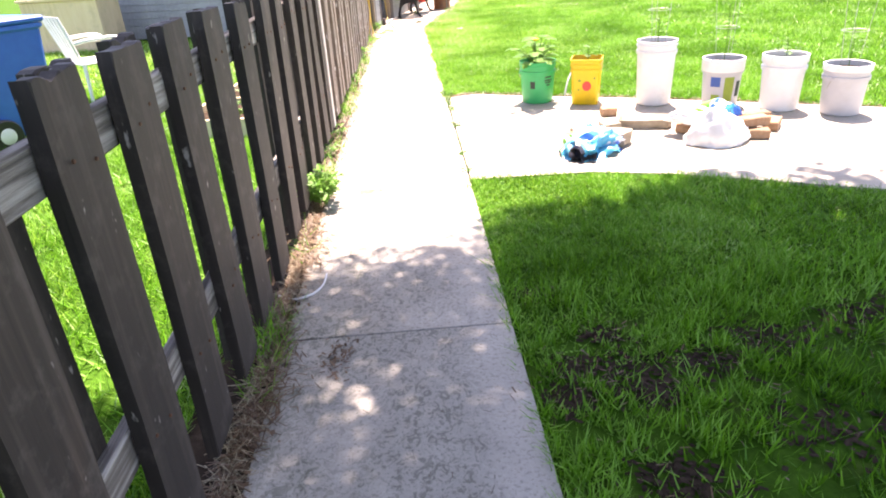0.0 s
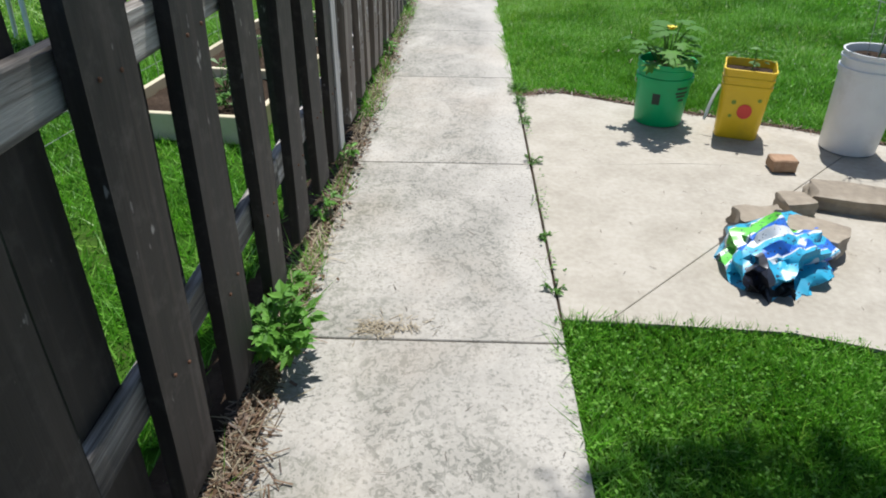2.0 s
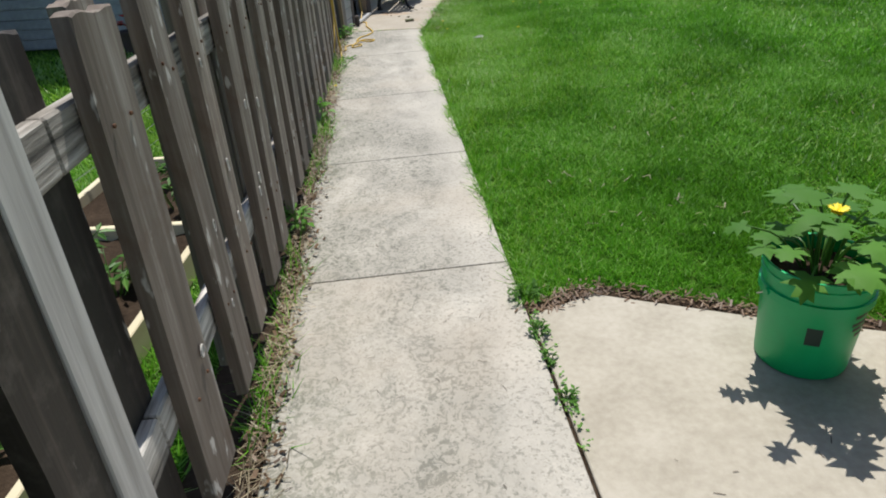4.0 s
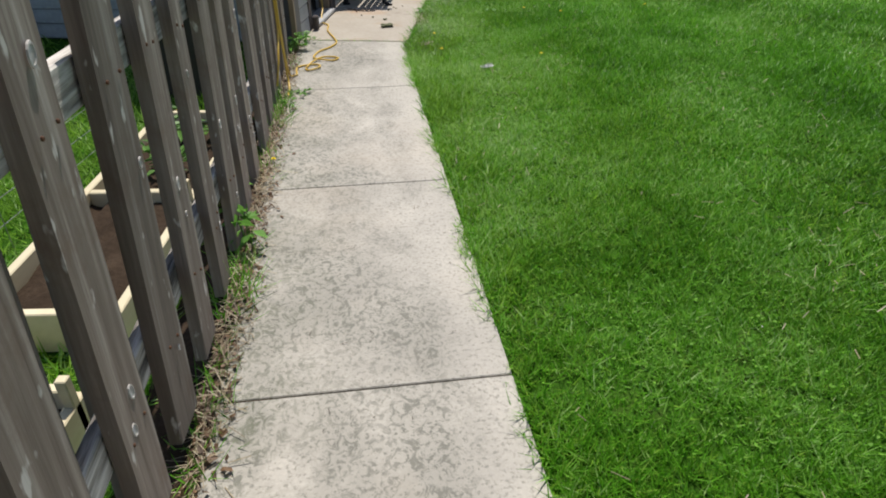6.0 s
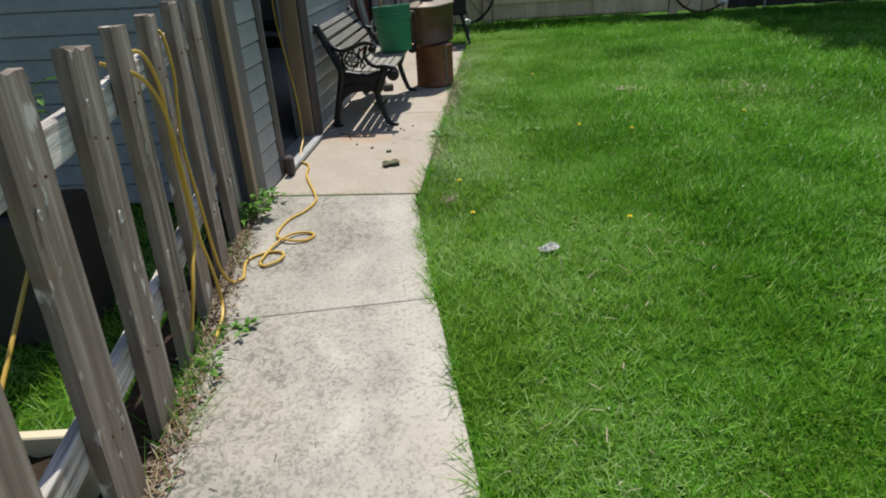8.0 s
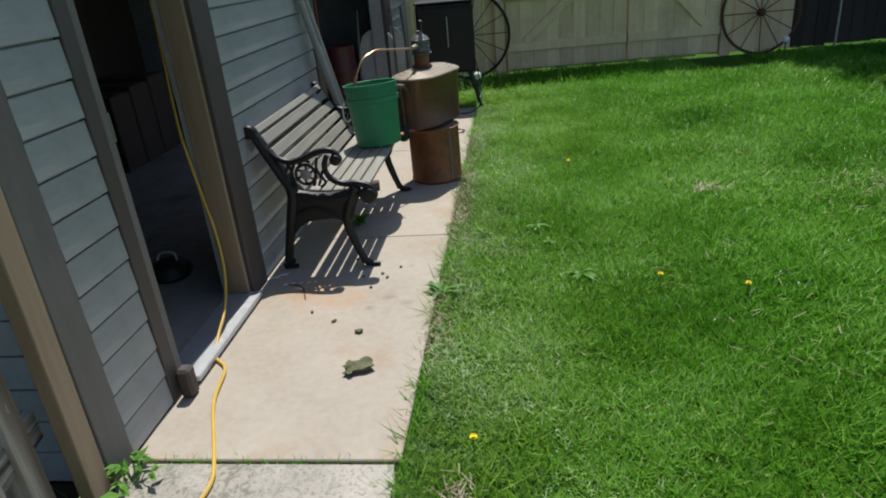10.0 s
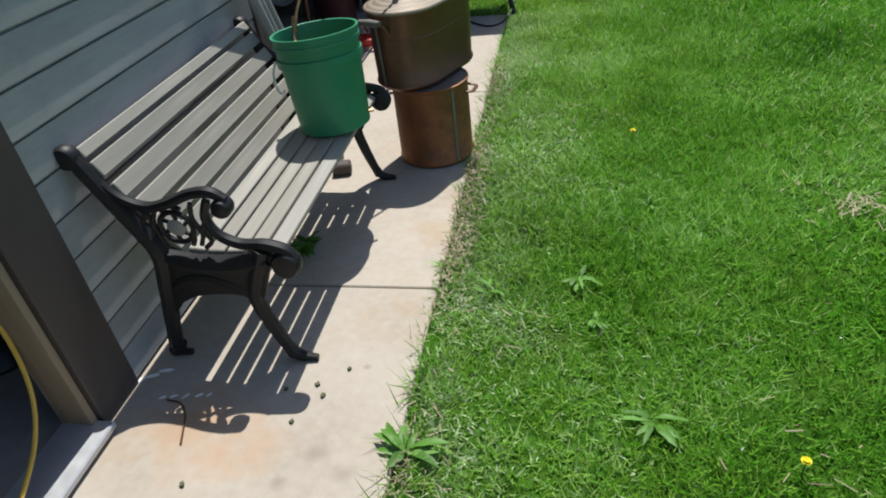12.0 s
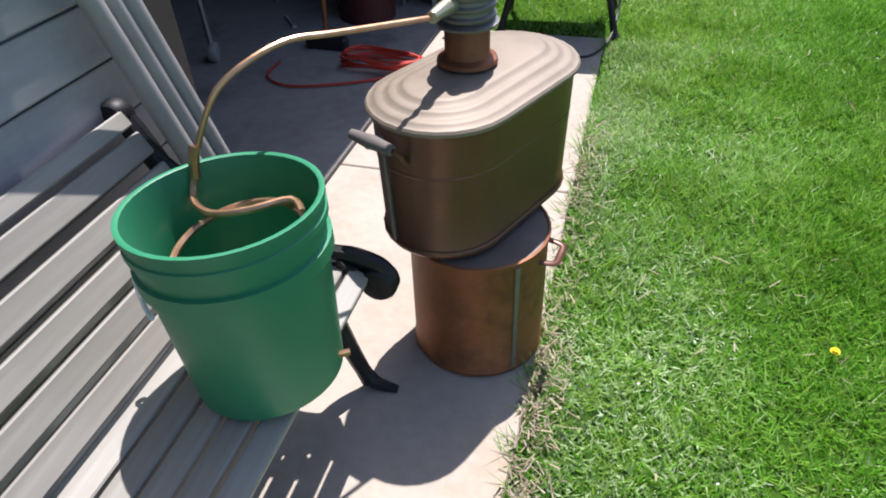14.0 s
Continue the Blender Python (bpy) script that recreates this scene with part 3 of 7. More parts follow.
def picket_mesh(k, mat):
    """A thick board with a ragged, split top, worn arrises and a slight cup."""
    bm = bmesh.new()
    n, w = 8, PICKET_W
    outline = [(0.0, 0.0), (w, 0.0)]
    for z in (0.2, 0.42, 0.62, 0.8, 0.95, 1.07):
        outline.append((w - 0.001 - max(0, noise.noise(Vector((k * 3.1, z * 6, 1)))) * 0.010, z))
    for i in range(n + 1):
        split = 0.030 * max(0.0, noise.noise(Vector((k * 2.7, i * 1.9, 5)))) + 0.012 * abs(noise.noise(Vector((k * 1.7, i * 0.8, 9))))
        outline.append((w - 0.004 - (w - 0.008) * i / n, PICKET_H - split))
    for z in (1.07, 0.95, 0.8, 0.62, 0.42, 0.2):
        outline.append((0.001 + max(0, noise.noise(Vector((k * 3.1, z * 6, 7)))) * 0.010, z))
    prism(bm, outline, -PICKET_T, 0.0, bevel=0.004)
    bmesh.ops.transform(bm, matrix=Matrix(((0, 0, 1, 0), (1, 0, 0, 0), (0, 1, 0, 0), (0, 0, 0, 1))), verts=bm.verts)
    for v in bm.verts:
        v.co.x += 0.004 * math.sin(v.co.z * 2.4 + k * 1.3)
        v.co.y += 0.006 * math.sin(v.co.z * 2.0 + k * 2.1)
    bmesh.ops.recalc_face_normals(bm, faces=bm.faces)
    me = bpy.data.meshes.new("picket")
    bm.to_mesh(me)
    bm.free()
    me.materials.append(mat)
    return me


me_pick = [picket_mesh(k, M["picket"]) for k in range(7)]
me_grey = [picket_mesh(k + 7, M["picket_grey"]) for k in range(7)]
bm = bmesh.new()
lathe(bm, [(0.0045, -0.002), (0.0045, 0.0015), (0.003, 0.0028), (0.0002, 0.003)], 8)
bmesh.ops.rotate(bm, cent=(0, 0, 0), matrix=Matrix.Rotation(radians(90), 3, "Y"), verts=bm.verts)
me_nail = bpy.data.meshes.new("nail")
bm.to_mesh(me_nail)
bm.free()
me_nail.materials.append(M["rust"])
# knots with a pale raised rim round a dark heart
bm = bmesh.new()
lathe(bm, [(0.013, -0.002), (0.0125, 0.0014), (0.010, 0.0018), (0.0085, 0.0002), (0.0001, 0.0006)], 14)
bmesh.ops.rotate(bm, cent=(0, 0, 0), matrix=Matrix.Rotation(radians(90), 3, "Y"), verts=bm.verts)
for v in bm.verts:
    v.co.z *= 1.5
me_knot = bpy.data.meshes.new("knot")
bm.to_mesh(me_knot)
bm.free()
me_knot.materials.append(M["bare_strip"])
# near and far edge of every walk-side picket along the fence
FRONT = [(-2.38, -2.21), (-2.03, -1.86), (-1.68, -1.51), (-1.33, -1.16), (-0.98, -0.80), (-0.625, -0.445), (-0.29, -0.10), (0.065, 0.245), (0.38, 0.58), (0.77, 0.965), (1.21, 1.39), (1.57, 1.75), (1.94, 2.105), (2.325, 2.49), (2.67, 2.845),
         (3.02, 3.20), (3.50, 3.69), (3.86, 4.01), (4.18, 4.32), (4.51, 4.66), (4.79, 4.95), (5.14, 5.30), (5.47, 5.62), (5.77, 5.93), (6.10, 6.26), (6.44, 6.58), (6.76, 6.93), (7.08, 7.24), (7.40, 7.54), (7.785, 7.945), (8.125, 8.285), (8.46, 8.61), (8.80, 8.94), (9.11, 9.25), (9.46, 9.60)]
for s, far in FRONT:
    # boards turn from dark to bleached grey along the fence
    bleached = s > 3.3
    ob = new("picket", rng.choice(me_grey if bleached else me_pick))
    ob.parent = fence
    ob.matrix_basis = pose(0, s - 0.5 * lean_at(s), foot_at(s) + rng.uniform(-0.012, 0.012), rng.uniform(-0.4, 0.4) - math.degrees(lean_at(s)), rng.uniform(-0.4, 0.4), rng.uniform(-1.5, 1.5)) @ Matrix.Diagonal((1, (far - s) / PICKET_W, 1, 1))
    if s == 3.02:
        part("bare_strip", boxed(-0.03, 0.008, 0.118, 0.208, 0.01, 1.10, 0.003), M["bare_strip"], ob, "strip of pale bare wood along its edge")
    for z in (rail_at(s) + 0.05 - foot_at(s), rail_at(s) - 0.585 - foot_at(s)):
        for yy in (0.045, 0.115):
            nail = new("nail", me_nail)
            nail.parent = ob
            nail.location = (0.004 * math.sin(z * 2.4) + 0.001, yy + rng.uniform(-0.012, 0.012), z + rng.uniform(-0.02, 0.02))
    if bleached:
        for _ in range(rng.choice((1, 2, 2, 3))):
            knot = new("knot", me_knot)
            knot.parent = ob
            k = rng.uniform(0.45, 1.15)
            z = rng.uniform(0.15, 1.0)
            knot.matrix_basis = pose(0.003, rng.uniform(0.03, 0.13), z, rng.uniform(-20, 20)) @ Matrix.Diagonal((1, k, k, 1))
# a second row on the yard side covers the gaps, as far as the bleached stretch
for (s, far), (nxt, _) in zip(FRONT, FRONT[1:]):
    if s < 5.6:
        w = rng.uniform(0.145, 0.165)
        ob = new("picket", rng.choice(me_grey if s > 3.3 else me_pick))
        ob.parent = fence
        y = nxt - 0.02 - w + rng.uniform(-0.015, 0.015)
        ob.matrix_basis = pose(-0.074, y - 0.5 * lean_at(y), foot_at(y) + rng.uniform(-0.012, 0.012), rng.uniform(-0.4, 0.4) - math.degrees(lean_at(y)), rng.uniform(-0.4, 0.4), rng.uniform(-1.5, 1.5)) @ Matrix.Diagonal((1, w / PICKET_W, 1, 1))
for low in (0.0, -0.635):
    ends = (-2.5, -0.14, 2.26, 3.42, 4.72, 6.02, 7.32, 8.36, 9.2, FENCE_LEN)
    for y0, y1 in zip(ends, ends[1:]):
        bm = bmesh.new()
        box(bm, -0.072, -0.0365, y0, y1 - 0.004, 0, 0.10, 0.005)
        for v in bm.verts:
            v.co.z += low + along(v.co.y, (y0, y1), (rail_at(y0), rail_at(y1)))
        # rails that start before y 2.0 take the darker colours
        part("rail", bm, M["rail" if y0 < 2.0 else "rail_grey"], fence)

# ---- garage ----
garage = thing("garage", GARAGE, "grey lap-sided garage with brown trim and open doors", "garage")
T = 0.12
H = 2.45


def wall_panel(name, x0, x1, y0, y1, z0, z1, mat="siding", label=""):
    return part(name, boxed(x0, x1, y0, y1, z0, z1), M[mat], garage, label)


LAP = 0.1135
lap_mesh = {}


def laps(parent, u0, u1, axis, z0=0.012, z1=H, out=0.0):
    """Lap siding boards on a wall: axis 'y' runs along local y facing +x, axis 'x' along local x facing -y."""
    z = z0
    while z < z1 - 0.02:
        top = min(z + LAP, z1)
        key = (round(u1 - u0, 3), axis, round(top - z, 3))
        if key not in lap_mesh:
            bm = bmesh.new()
            L = u1 - u0
            d, h = 0.021, top - z
            # a slot stays open under the butt of the next board
            prof = [(0.0, 0.0), (d, 0.0), (d + 0.001, 0.004), (d - 0.004, h - 0.009), (d - 0.006, h - 0.0075), (0.0, h - 0.012)]
            rows = []
            for t in (0, L):
                rows.append([bm.verts.new((p, t, q) if axis == "y" else (t, -p, q)) for p, q in prof])
            n = len(prof)
            bm.faces.new(rows[0])
            bm.faces.new(rows[1][::-1])
            for i in range(n):
                bm.faces.new((rows[0][i], rows[0][(i + 1) % n], rows[1][(i + 1) % n], rows[1][i]))
            bmesh.ops.recalc_face_normals(bm, faces=bm.faces)
            me = bpy.data.meshes.new("siding_board")
            bm.to_mesh(me)
            bm.free()
            me.materials.append(M["siding"])
            lap_mesh[key] = me
        ob = new("siding_board", lap_mesh[key])
        ob.parent = parent
        ob.location = (out, u0, z) if axis == "y" else (u0, out, z)
        z = top


SOUTH = -0.19            # corner towards the fence
DOOR = (0.285, 0.965)       # small side door
BIG = (2.56, 5.05)        # wide door
END = 6.5
WIDE = 6.2                # garage depth away from the walk
side_wall = wall_panel("wall", -T, -0.002, SOUTH, DOOR[0], 0, H)
laps(side_wall, SOUTH + 0.095, DOOR[0] - 0.115, "y")
mid_wall = wall_panel("wall", -T, -0.002, DOOR[1] + 0.0, BIG[0], 0, H)
laps(mid_wall, DOOR[1] + 0.175, BIG[0] - 0.03, "y")
far_wall = wall_panel("wall", -T, -0.002, BIG[1], END, 0, H)
laps(far_wall, BIG[1] + 0.36, END, "y")
wall_panel("lintel", -T, -0.002, DOOR[0], DOOR[1], 2.03, H)
wall_panel("lintel", -T, -0.002, BIG[0], BIG[1], 2.1, H)
front_wall = wall_panel("wall", -WIDE, -T - 0.002, SOUTH, SOUTH + T, 0, H)
laps(front_wall, -WIDE, -0.085, "x", out=SOUTH)
wall_panel("wall", -WIDE, -WIDE + T, SOUTH + T + 0.002, END, 0, H)
wall_panel("wall", -WIDE + T + 0.002, -T - 0.002, END - T, END, 0, H)
part("floor_slab", boxed(-WIDE + T, 0.006, SOUTH + T, END - T, -0.1, 0.012), M["floor"], garage)
# unseen roof, a low gable added to shade the inside
bm = bmesh.new()
RX0, RX1, RM = -WIDE - 0.04, 0.04, -WIDE / 2
prism(bm, [(RX0, H), (RX1, H), (RX1, H + 0.1), (RM, H + 1.3), (RX0, H + 0.1)], SOUTH - 0.30, END + 0.15, m=Matrix.Rotation(radians(90), 4, "X") @ Matrix.Scale(-1, 4, (0, 0, 1)))
part("roof", bm, M["roof"], garage)
# trim
part("corner_trim", boxed(-0.085, 0.022, SOUTH - 0.024, SOUTH + 0.095, 0, H, 0.003), M["trim_grey"], garage, "grey-brown corner board")
part("door_trim", boxed(-0.02, 0.026, DOOR[0] - 0.113, DOOR[0] - 0.045, 0, 2.06, 0.003), M["trim"], garage)
part("door_stop", boxed(-0.06, 0.018, DOOR[0] - 0.044, DOOR[0], 0, 2.05, 0.003), M["trim_grey"], garage, "split grey jamb board")
part("door_trim", boxed(-T, 0.03, DOOR[1] + 0.001, DOOR[1] + 0.172, 0, 2.06, 0.003), M["trim"], garage)
part("door_stop", boxed(-0.085, 0.012, DOOR[1] - 0.024, DOOR[1] - 0.001, 0.02, 2.03, 0.002), M["bare_wood"], garage, "bare tan wooden jamb")
part("latch_plate", boxed(-0.012, 0.02, DOOR[0] + 0.001, DOOR[0] + 0.004, 0.93, 1.02, 0.001), M["galv"], garage, "small grey latch plate")
part("door_trim", boxed(-T, 0.03, BIG[0] - 0.028, BIG[0] + 0.08, 0, 2.13, 0.003), M["trim"], garage)
part("door_trim", boxed(-T, 0.03, BIG[1] + 0.001, BIG[1] + 0.34, 0, 2.13, 0.003), M["trim"], garage)
part("door_sill", boxed(-0.09, 0.07, DOOR[0] + 0.004, DOOR[1] - 0.004, 0.0125, 0.035, 0.004), M["alu"], garage)

# ---- board fence and gate behind the lawn ----
back_fence = thing("board_fence", pose(-1.537, 19.45, 0), "tall tan board fence across the end of the yard", "fence")
bm = boxed(0, 0.138, -0.02, 0, 0.02, 1.8, 0.003)
me = bpy.data.meshes.new("board")
bm.to_mesh(me)
bm.free()
me_shaded = me.copy()
me.materials.append(M["tan_board"])
me_shaded.materials.append(M["shaded_board"])
# boards past x 5.787 are darkened by colour to stand for tree shade
for i in range(73):
    x = i * 0.143
    ob = new("board", me if x < 5.787 else me_shaded)
    ob.parent = back_fence
    ob.location = (x, rng.uniform(-0.004, 0.004), rng.uniform(-0.01, 0.01))
for z in (0.3, 1.5):
    part("rail", boxed(0, 10.4, 0.005, 0.045, z, z + 0.09), M["tan_board"], back_fence)

# ---- gate and things along the far fence ----
gate = thing("yard_gate", pose(0, 19.40, 0), "tan double board gate with diagonal braces and a pipe bar", "gate")
for x0, x1, dirn in ((0.86, 2.30, 1), (2.32, 3.42, -1)):
    leaf = part("leaf", boxed(x0, x1, -0.012, 0.012, 0.06, 1.75, 0.003), M["tan_board"], gate)
    n = int((x1 - x0) / 0.16)
    for i in range(n):
        xa = x0 + (x1 - x0) * i / n
        part("board", boxed(xa + 0.002, xa + (x1 - x0) / n - 0.002, -0.022, -0.013, 0.05, 1.76, 0.002), M["tan_board"], leaf)
    for z in (0.26, 0.98, 1.6):
        part("crossbar", boxed(x0, x1, -0.048, -0.023, z, z + 0.1, 0.003), M["tan_board"], leaf)
    bm = bmesh.new()
    xa, xb = (x0 + 0.22, x1 - 0.5) if dirn > 0 else (x1 - 0.15, x0 + 0.35)
    d = Vector((xb - xa, 0, 0.62))
    box(bm, 0, d.length, -0.05, -0.024, -0.05, 0.05, 0.003, m=pose(xa, 0, 0.36) @ Matrix.Rotation(-math.atan2(d.z, d.x), 4, "Y"))
    part("brace", bm, M["tan_board"], leaf)
bm = bmesh.new()
tube(bm, [(0.84, -0.07, 0.86), (2.2, -0.07, 0.86), (3.5, -0.07, 0.86)], 0.018, 10)
part("bar", bm, M["galv"], gate, "grey pipe bar", smooth=True)
for x in (0.78, 3.5):
    part("post", boxed(x - 0.06, x + 0.06, -0.04, 0.02, 0.0, 1.85, 0.004), M["tan_board"], gate)


def wagon_wheel(m, r, spokes, mat, label):
    w = thing("wagon_wheel", m, label, "wheel", "wagon wheels at the fence")
    bm = bmesh.new()
    pts = [(r * math.cos(a), 0, r * math.sin(a)) for a in np.linspace(0, 2 * math.pi, 41)]
    tube(bm, pts, 0.017, 8, 1)
    part("rim", bm, M[mat], w, smooth=True)
    bm = bmesh.new()
    lathe(bm, [(0.03, -0.06), (0.045, -0.03), (0.045, 0.03), (0.03, 0.06)], 16, cap=True)
    bmesh.ops.rotate(bm, cent=(0, 0, 0), matrix=Matrix.Rotation(radians(90), 3, "X"), verts=bm.verts)
    part("hub", bm, M[mat], w, smooth=True)
    for i in range(spokes):
        a = 2 * math.pi * i / spokes
        bm = bmesh.new()
        tube(bm, [(0.04 * math.cos(a), 0, 0.04 * math.sin(a)), (r * math.cos(a), 0, r * math.sin(a))], 0.006, 6, 0)
        part("spoke", bm, M["rust"], w, smooth=True)
    return w


wagon_wheel(pose(0.40, 19.30, 0.5, -6, 0, 0), 0.485, 14, "iron", "thin black iron wagon wheel leaning on a board fence")
wagon_wheel(pose(3.88, 19.32, 0.47, -6, 0, 0), 0.46, 12, "rust", "rusty wagon wheel with dark spokes leaning on a fence")
pole = thing("metal_pole", pose(4.80, 19.30, 0), "thin pale metal pole standing at the dark fence", "pole")
bm = bmesh.new()
tube(bm, [(0, 0, 0), (0, 0, 1.7)], 0.014, 8, 0)
part("rod", bm, M["galv"], pole, smooth=True)
for x, y in ((0.44, 18.55), (4.15, 19.2)):
    orb = thing("garden_light", pose(x, y, -0.012), "small white globe garden light on a black stake", "garden light", "garden lights")
    bm = bmesh.new()
    tube(bm, [(0, 0, 0), (0, 0, 0.12)], 0.008, 8, 0)
    part("stake", bm, M["black_p"], orb, smooth=True)
    bm = bmesh.new()
    bmesh.ops.create_icosphere(bm, subdivisions=2, radius=0.045, matrix=pose(0, 0, 0.16))
    part("globe", bm, M["white_p"], orb, smooth=True)

# black smoker on splayed legs at the end of the slab
smoker = thing("smoker_grill", GARAGE @ pose(0.62, 5.0, 0.003, 0, 0, 4), "black metal box smoker on four splayed legs", "grill")
body = part("cabinet", boxed(-0.27, 0.27, -0.2, 0.2, 0.34, 0.98, 0.012), M["iron"], smoker)
part("door", boxed(-0.255, 0.255, -0.222, -0.203, 0.36, 0.94, 0.006), M["iron"], body)
bm = bmesh.new()
tube(bm, [(0.02, -0.225, 0.6), (0.02, -0.25, 0.62), (0.02, -0.25, 0.84), (0.02, -0.225, 0.86)], 0.007, 8)
part("door_handle", bm, M["galv"], body, "bright wire handle", smooth=True)
part("lid", boxed(-0.28, 0.28, -0.21, 0.21, 0.982, 1.0, 0.004), M["iron"], body)
for sx in (-1, 1):
    for sy in (-1, 1):
        bm = bmesh.new()
        tube(bm, [(sx * 0.2, sy * 0.15, 0.35), (sx * 0.26, sy * 0.19, 0.15), (sx * 0.29, sy * 0.21, 0.03), (sx * 0.30, sy * 0.215, 0.0)], [0.02, 0.017, 0.02, 0.028], 10)
        part("leg", bm, M["iron"], smoker, smooth=True)
cable = thing("power_cable", Matrix(), "thin black cable trailing over the slab into grass", "cable")
bm = bmesh.new()
tube(bm, [GARAGE @ Vector(p) for p in ((0.55, 4.8, 0.012), (0.65, 4.62, 0.01), (0.8, 4.52, 0.01), (0.9, 4.7, 0.02), (0.93, 4.95, 0.12), (0.9, 5.05, 0.34))], 0.006, 6)
part("cord", bm, M["black_p"], cable, smooth=True)

# ---- bench ----
bench = thing("garden_bench", GARAGE @ pose(0, 0, 0.003), "grey slatted garden bench with ornate black iron ends", "bench")


def slat(v, z, w, tilt, u0=1.275, u1=2.364):
    bm = bmesh.new()
    box(bm, -w / 2, w / 2, u0, u1, -0.013, 0.009, 0.003)
    return part("slat", bm, M["slat"], bench, matrix=pose(v, 0, z, 0, tilt, 0))


slat(0.062, 0.706, 0.034, 59.5)
DOWN = Vector((0.503, -0.864))
for d, tilt in ((0.024, 60), (0.097, 60), (0.166, 60), (0.233, 59), (0.298, 54)):
    slat(0.077 + DOWN.x * d, 0.678 + DOWN.y * d, 0.050, tilt)
for v, z, w, tilt in ((0.292, 0.398, 0.050, 7), (0.350, 0.393, 0.050, 1), (0.408, 0.393, 0.050, -2), (0.466, 0.397, 0.050, -4), (0.522, 0.394, 0.046, 16)):
    slat(v, z, w, tilt)


def iron_end(u):
    e = new("iron_end")
    e.parent = bench
    e.location = (0, u, 0)

    def rod(name, pts, r, squash=1.0, steps=5):
        bm = bmesh.new()
        tube(bm, [(v, 0, z) for v, z in pts], r, 8, steps, squash)
        return part(name, bm, M["iron"], e, smooth=True)

    def disc(name, v, z, r, w):
        bm = bmesh.new()
        lathe(bm, [(r * 0.3, -w - 0.004), (r * 0.85, -w), (r, -w * 0.6), (r, w * 0.6), (r * 0.85, w), (r * 0.3, w + 0.004)], 18, cap=True)
        bmesh.ops.rotate(bm, cent=(0, 0, 0), matrix=Matrix.Rotation(radians(90), 3, "X"), verts=bm.verts)
        bmesh.ops.translate(bm, vec=(v, 0, z), verts=bm.verts)
        return part(name, bm, M["pipe_grey" if name == "medallion" else "iron"], e, smooth=True)

    rod("back_stile", [(0.045, 0.712), (0.064, 0.67), (0.105, 0.58), (0.155, 0.48), (0.19, 0.40), (0.165, 0.28), (0.125, 0.13), (0.105, 0.04)], [0.019, 0.024, 0.024, 0.026, 0.032, 0.029, 0.023, 0.023])
    rod("rear_foot", [(0.125, 0.05), (0.105, 0.02), (0.085, 0.012), (0.15, 0.012)], [0.018, 0.02, 0.016, 0.010])
    disc("scroll", 0.035, 0.705, 0.034, 0.02)
    rod("armrest", [(0.075, 0.655), (0.13, 0.585), (0.20, 0.553), (0.27, 0.565), (0.34, 0.592), (0.40, 0.598), (0.44, 0.575)], [0.012, 0.015, 0.016, 0.016, 0.016, 0.016, 0.014])
    disc("scroll", 0.425, 0.553, 0.028, 0.022)
    rod("seat_scroll", [(0.385, 0.575), (0.365, 0.52), (0.385, 0.465), (0.44, 0.435), (0.51, 0.432), (0.565, 0.415), (0.59, 0.385)], [0.012, 0.014, 0.015, 0.016, 0.018, 0.018, 0.016])
    disc("scroll", 0.560, 0.372, 0.042, 0.024)
    rod("front_leg", [(0.50, 0.42), (0.455, 0.32), (0.435, 0.245), (0.455, 0.15), (0.485, 0.06), (0.50, 0.025)], [0.028, 0.027, 0.023, 0.022, 0.019, 0.022])
    rod("front_foot", [(0.485, 0.05), (0.515, 0.018), (0.572, 0.010)], [0.018, 0.018, 0.01])
    rod("seat_rail", [(0.18, 0.40), (0.28, 0.37), (0.40, 0.365), (0.51, 0.385)], [0.024, 0.03, 0.032, 0.024])
    bm = bmesh.new()
    prism(bm, [(0.165, 0.405), (0.28, 0.385), (0.40, 0.38), (0.53, 0.40), (0.50, 0.34), (0.465, 0.25), (0.42, 0.25), (0.37, 0.262), (0.30, 0.258), (0.25, 0.25), (0.20, 0.225), (0.165, 0.185), (0.14, 0.24)], -0.009, 0.009)
    bmesh.ops.transform(bm, matrix=Matrix(((1, 0, 0, 0), (0, 0, 1, 0), (0, 1, 0, 0), (0, 0, 0, 1))), verts=bm.verts)
    part("end_plate", bm, M["iron"], e)
    rod("brace", [(0.135, 0.17), (0.17, 0.265), (0.26, 0.315), (0.36, 0.30), (0.44, 0.24)], [0.014, 0.016, 0.018, 0.016, 0.014])
    # pierced ornament between arm and seat, and under the seat
    ring = [(0.27 + 0.048 * math.cos(a), 0.488 + 0.048 * math.sin(a)) for a in np.linspace(0, 2 * math.pi, 13)]
    rod("ornament_ring", ring, 0.008, steps=2)
    disc("medallion", 0.27, 0.488, 0.027, 0.007)
    for k in range(6):
        a = 2 * math.pi * k / 6 + 0.3
        rod("ornament_spoke", [(0.27 + 0.026 * math.cos(a), 0.488 + 0.026 * math.sin(a)), (0.27 + 0.05 * math.cos(a + 0.2), 0.488 + 0.05 * math.sin(a + 0.2))], 0.006, steps=1)
    for pts in (((0.175, 0.42), (0.195, 0.47), (0.20, 0.52), (0.175, 0.555)), ((0.215, 0.43), (0.205, 0.50), (0.225, 0.545)), ((0.325, 0.43), (0.34, 0.47), (0.325, 0.515), (0.335, 0.565)),
                ((0.335, 0.42), (0.36, 0.445), (0.345, 0.48), (0.37, 0.52)), ((0.145, 0.50), (0.17, 0.50), (0.19, 0.53)), ((0.30, 0.43), (0.31, 0.45), (0.30, 0.47)), ((0.24, 0.54), (0.27, 0.555), (0.30, 0.545))):
        rod("ornament_curl", pts, 0.007, steps=3)
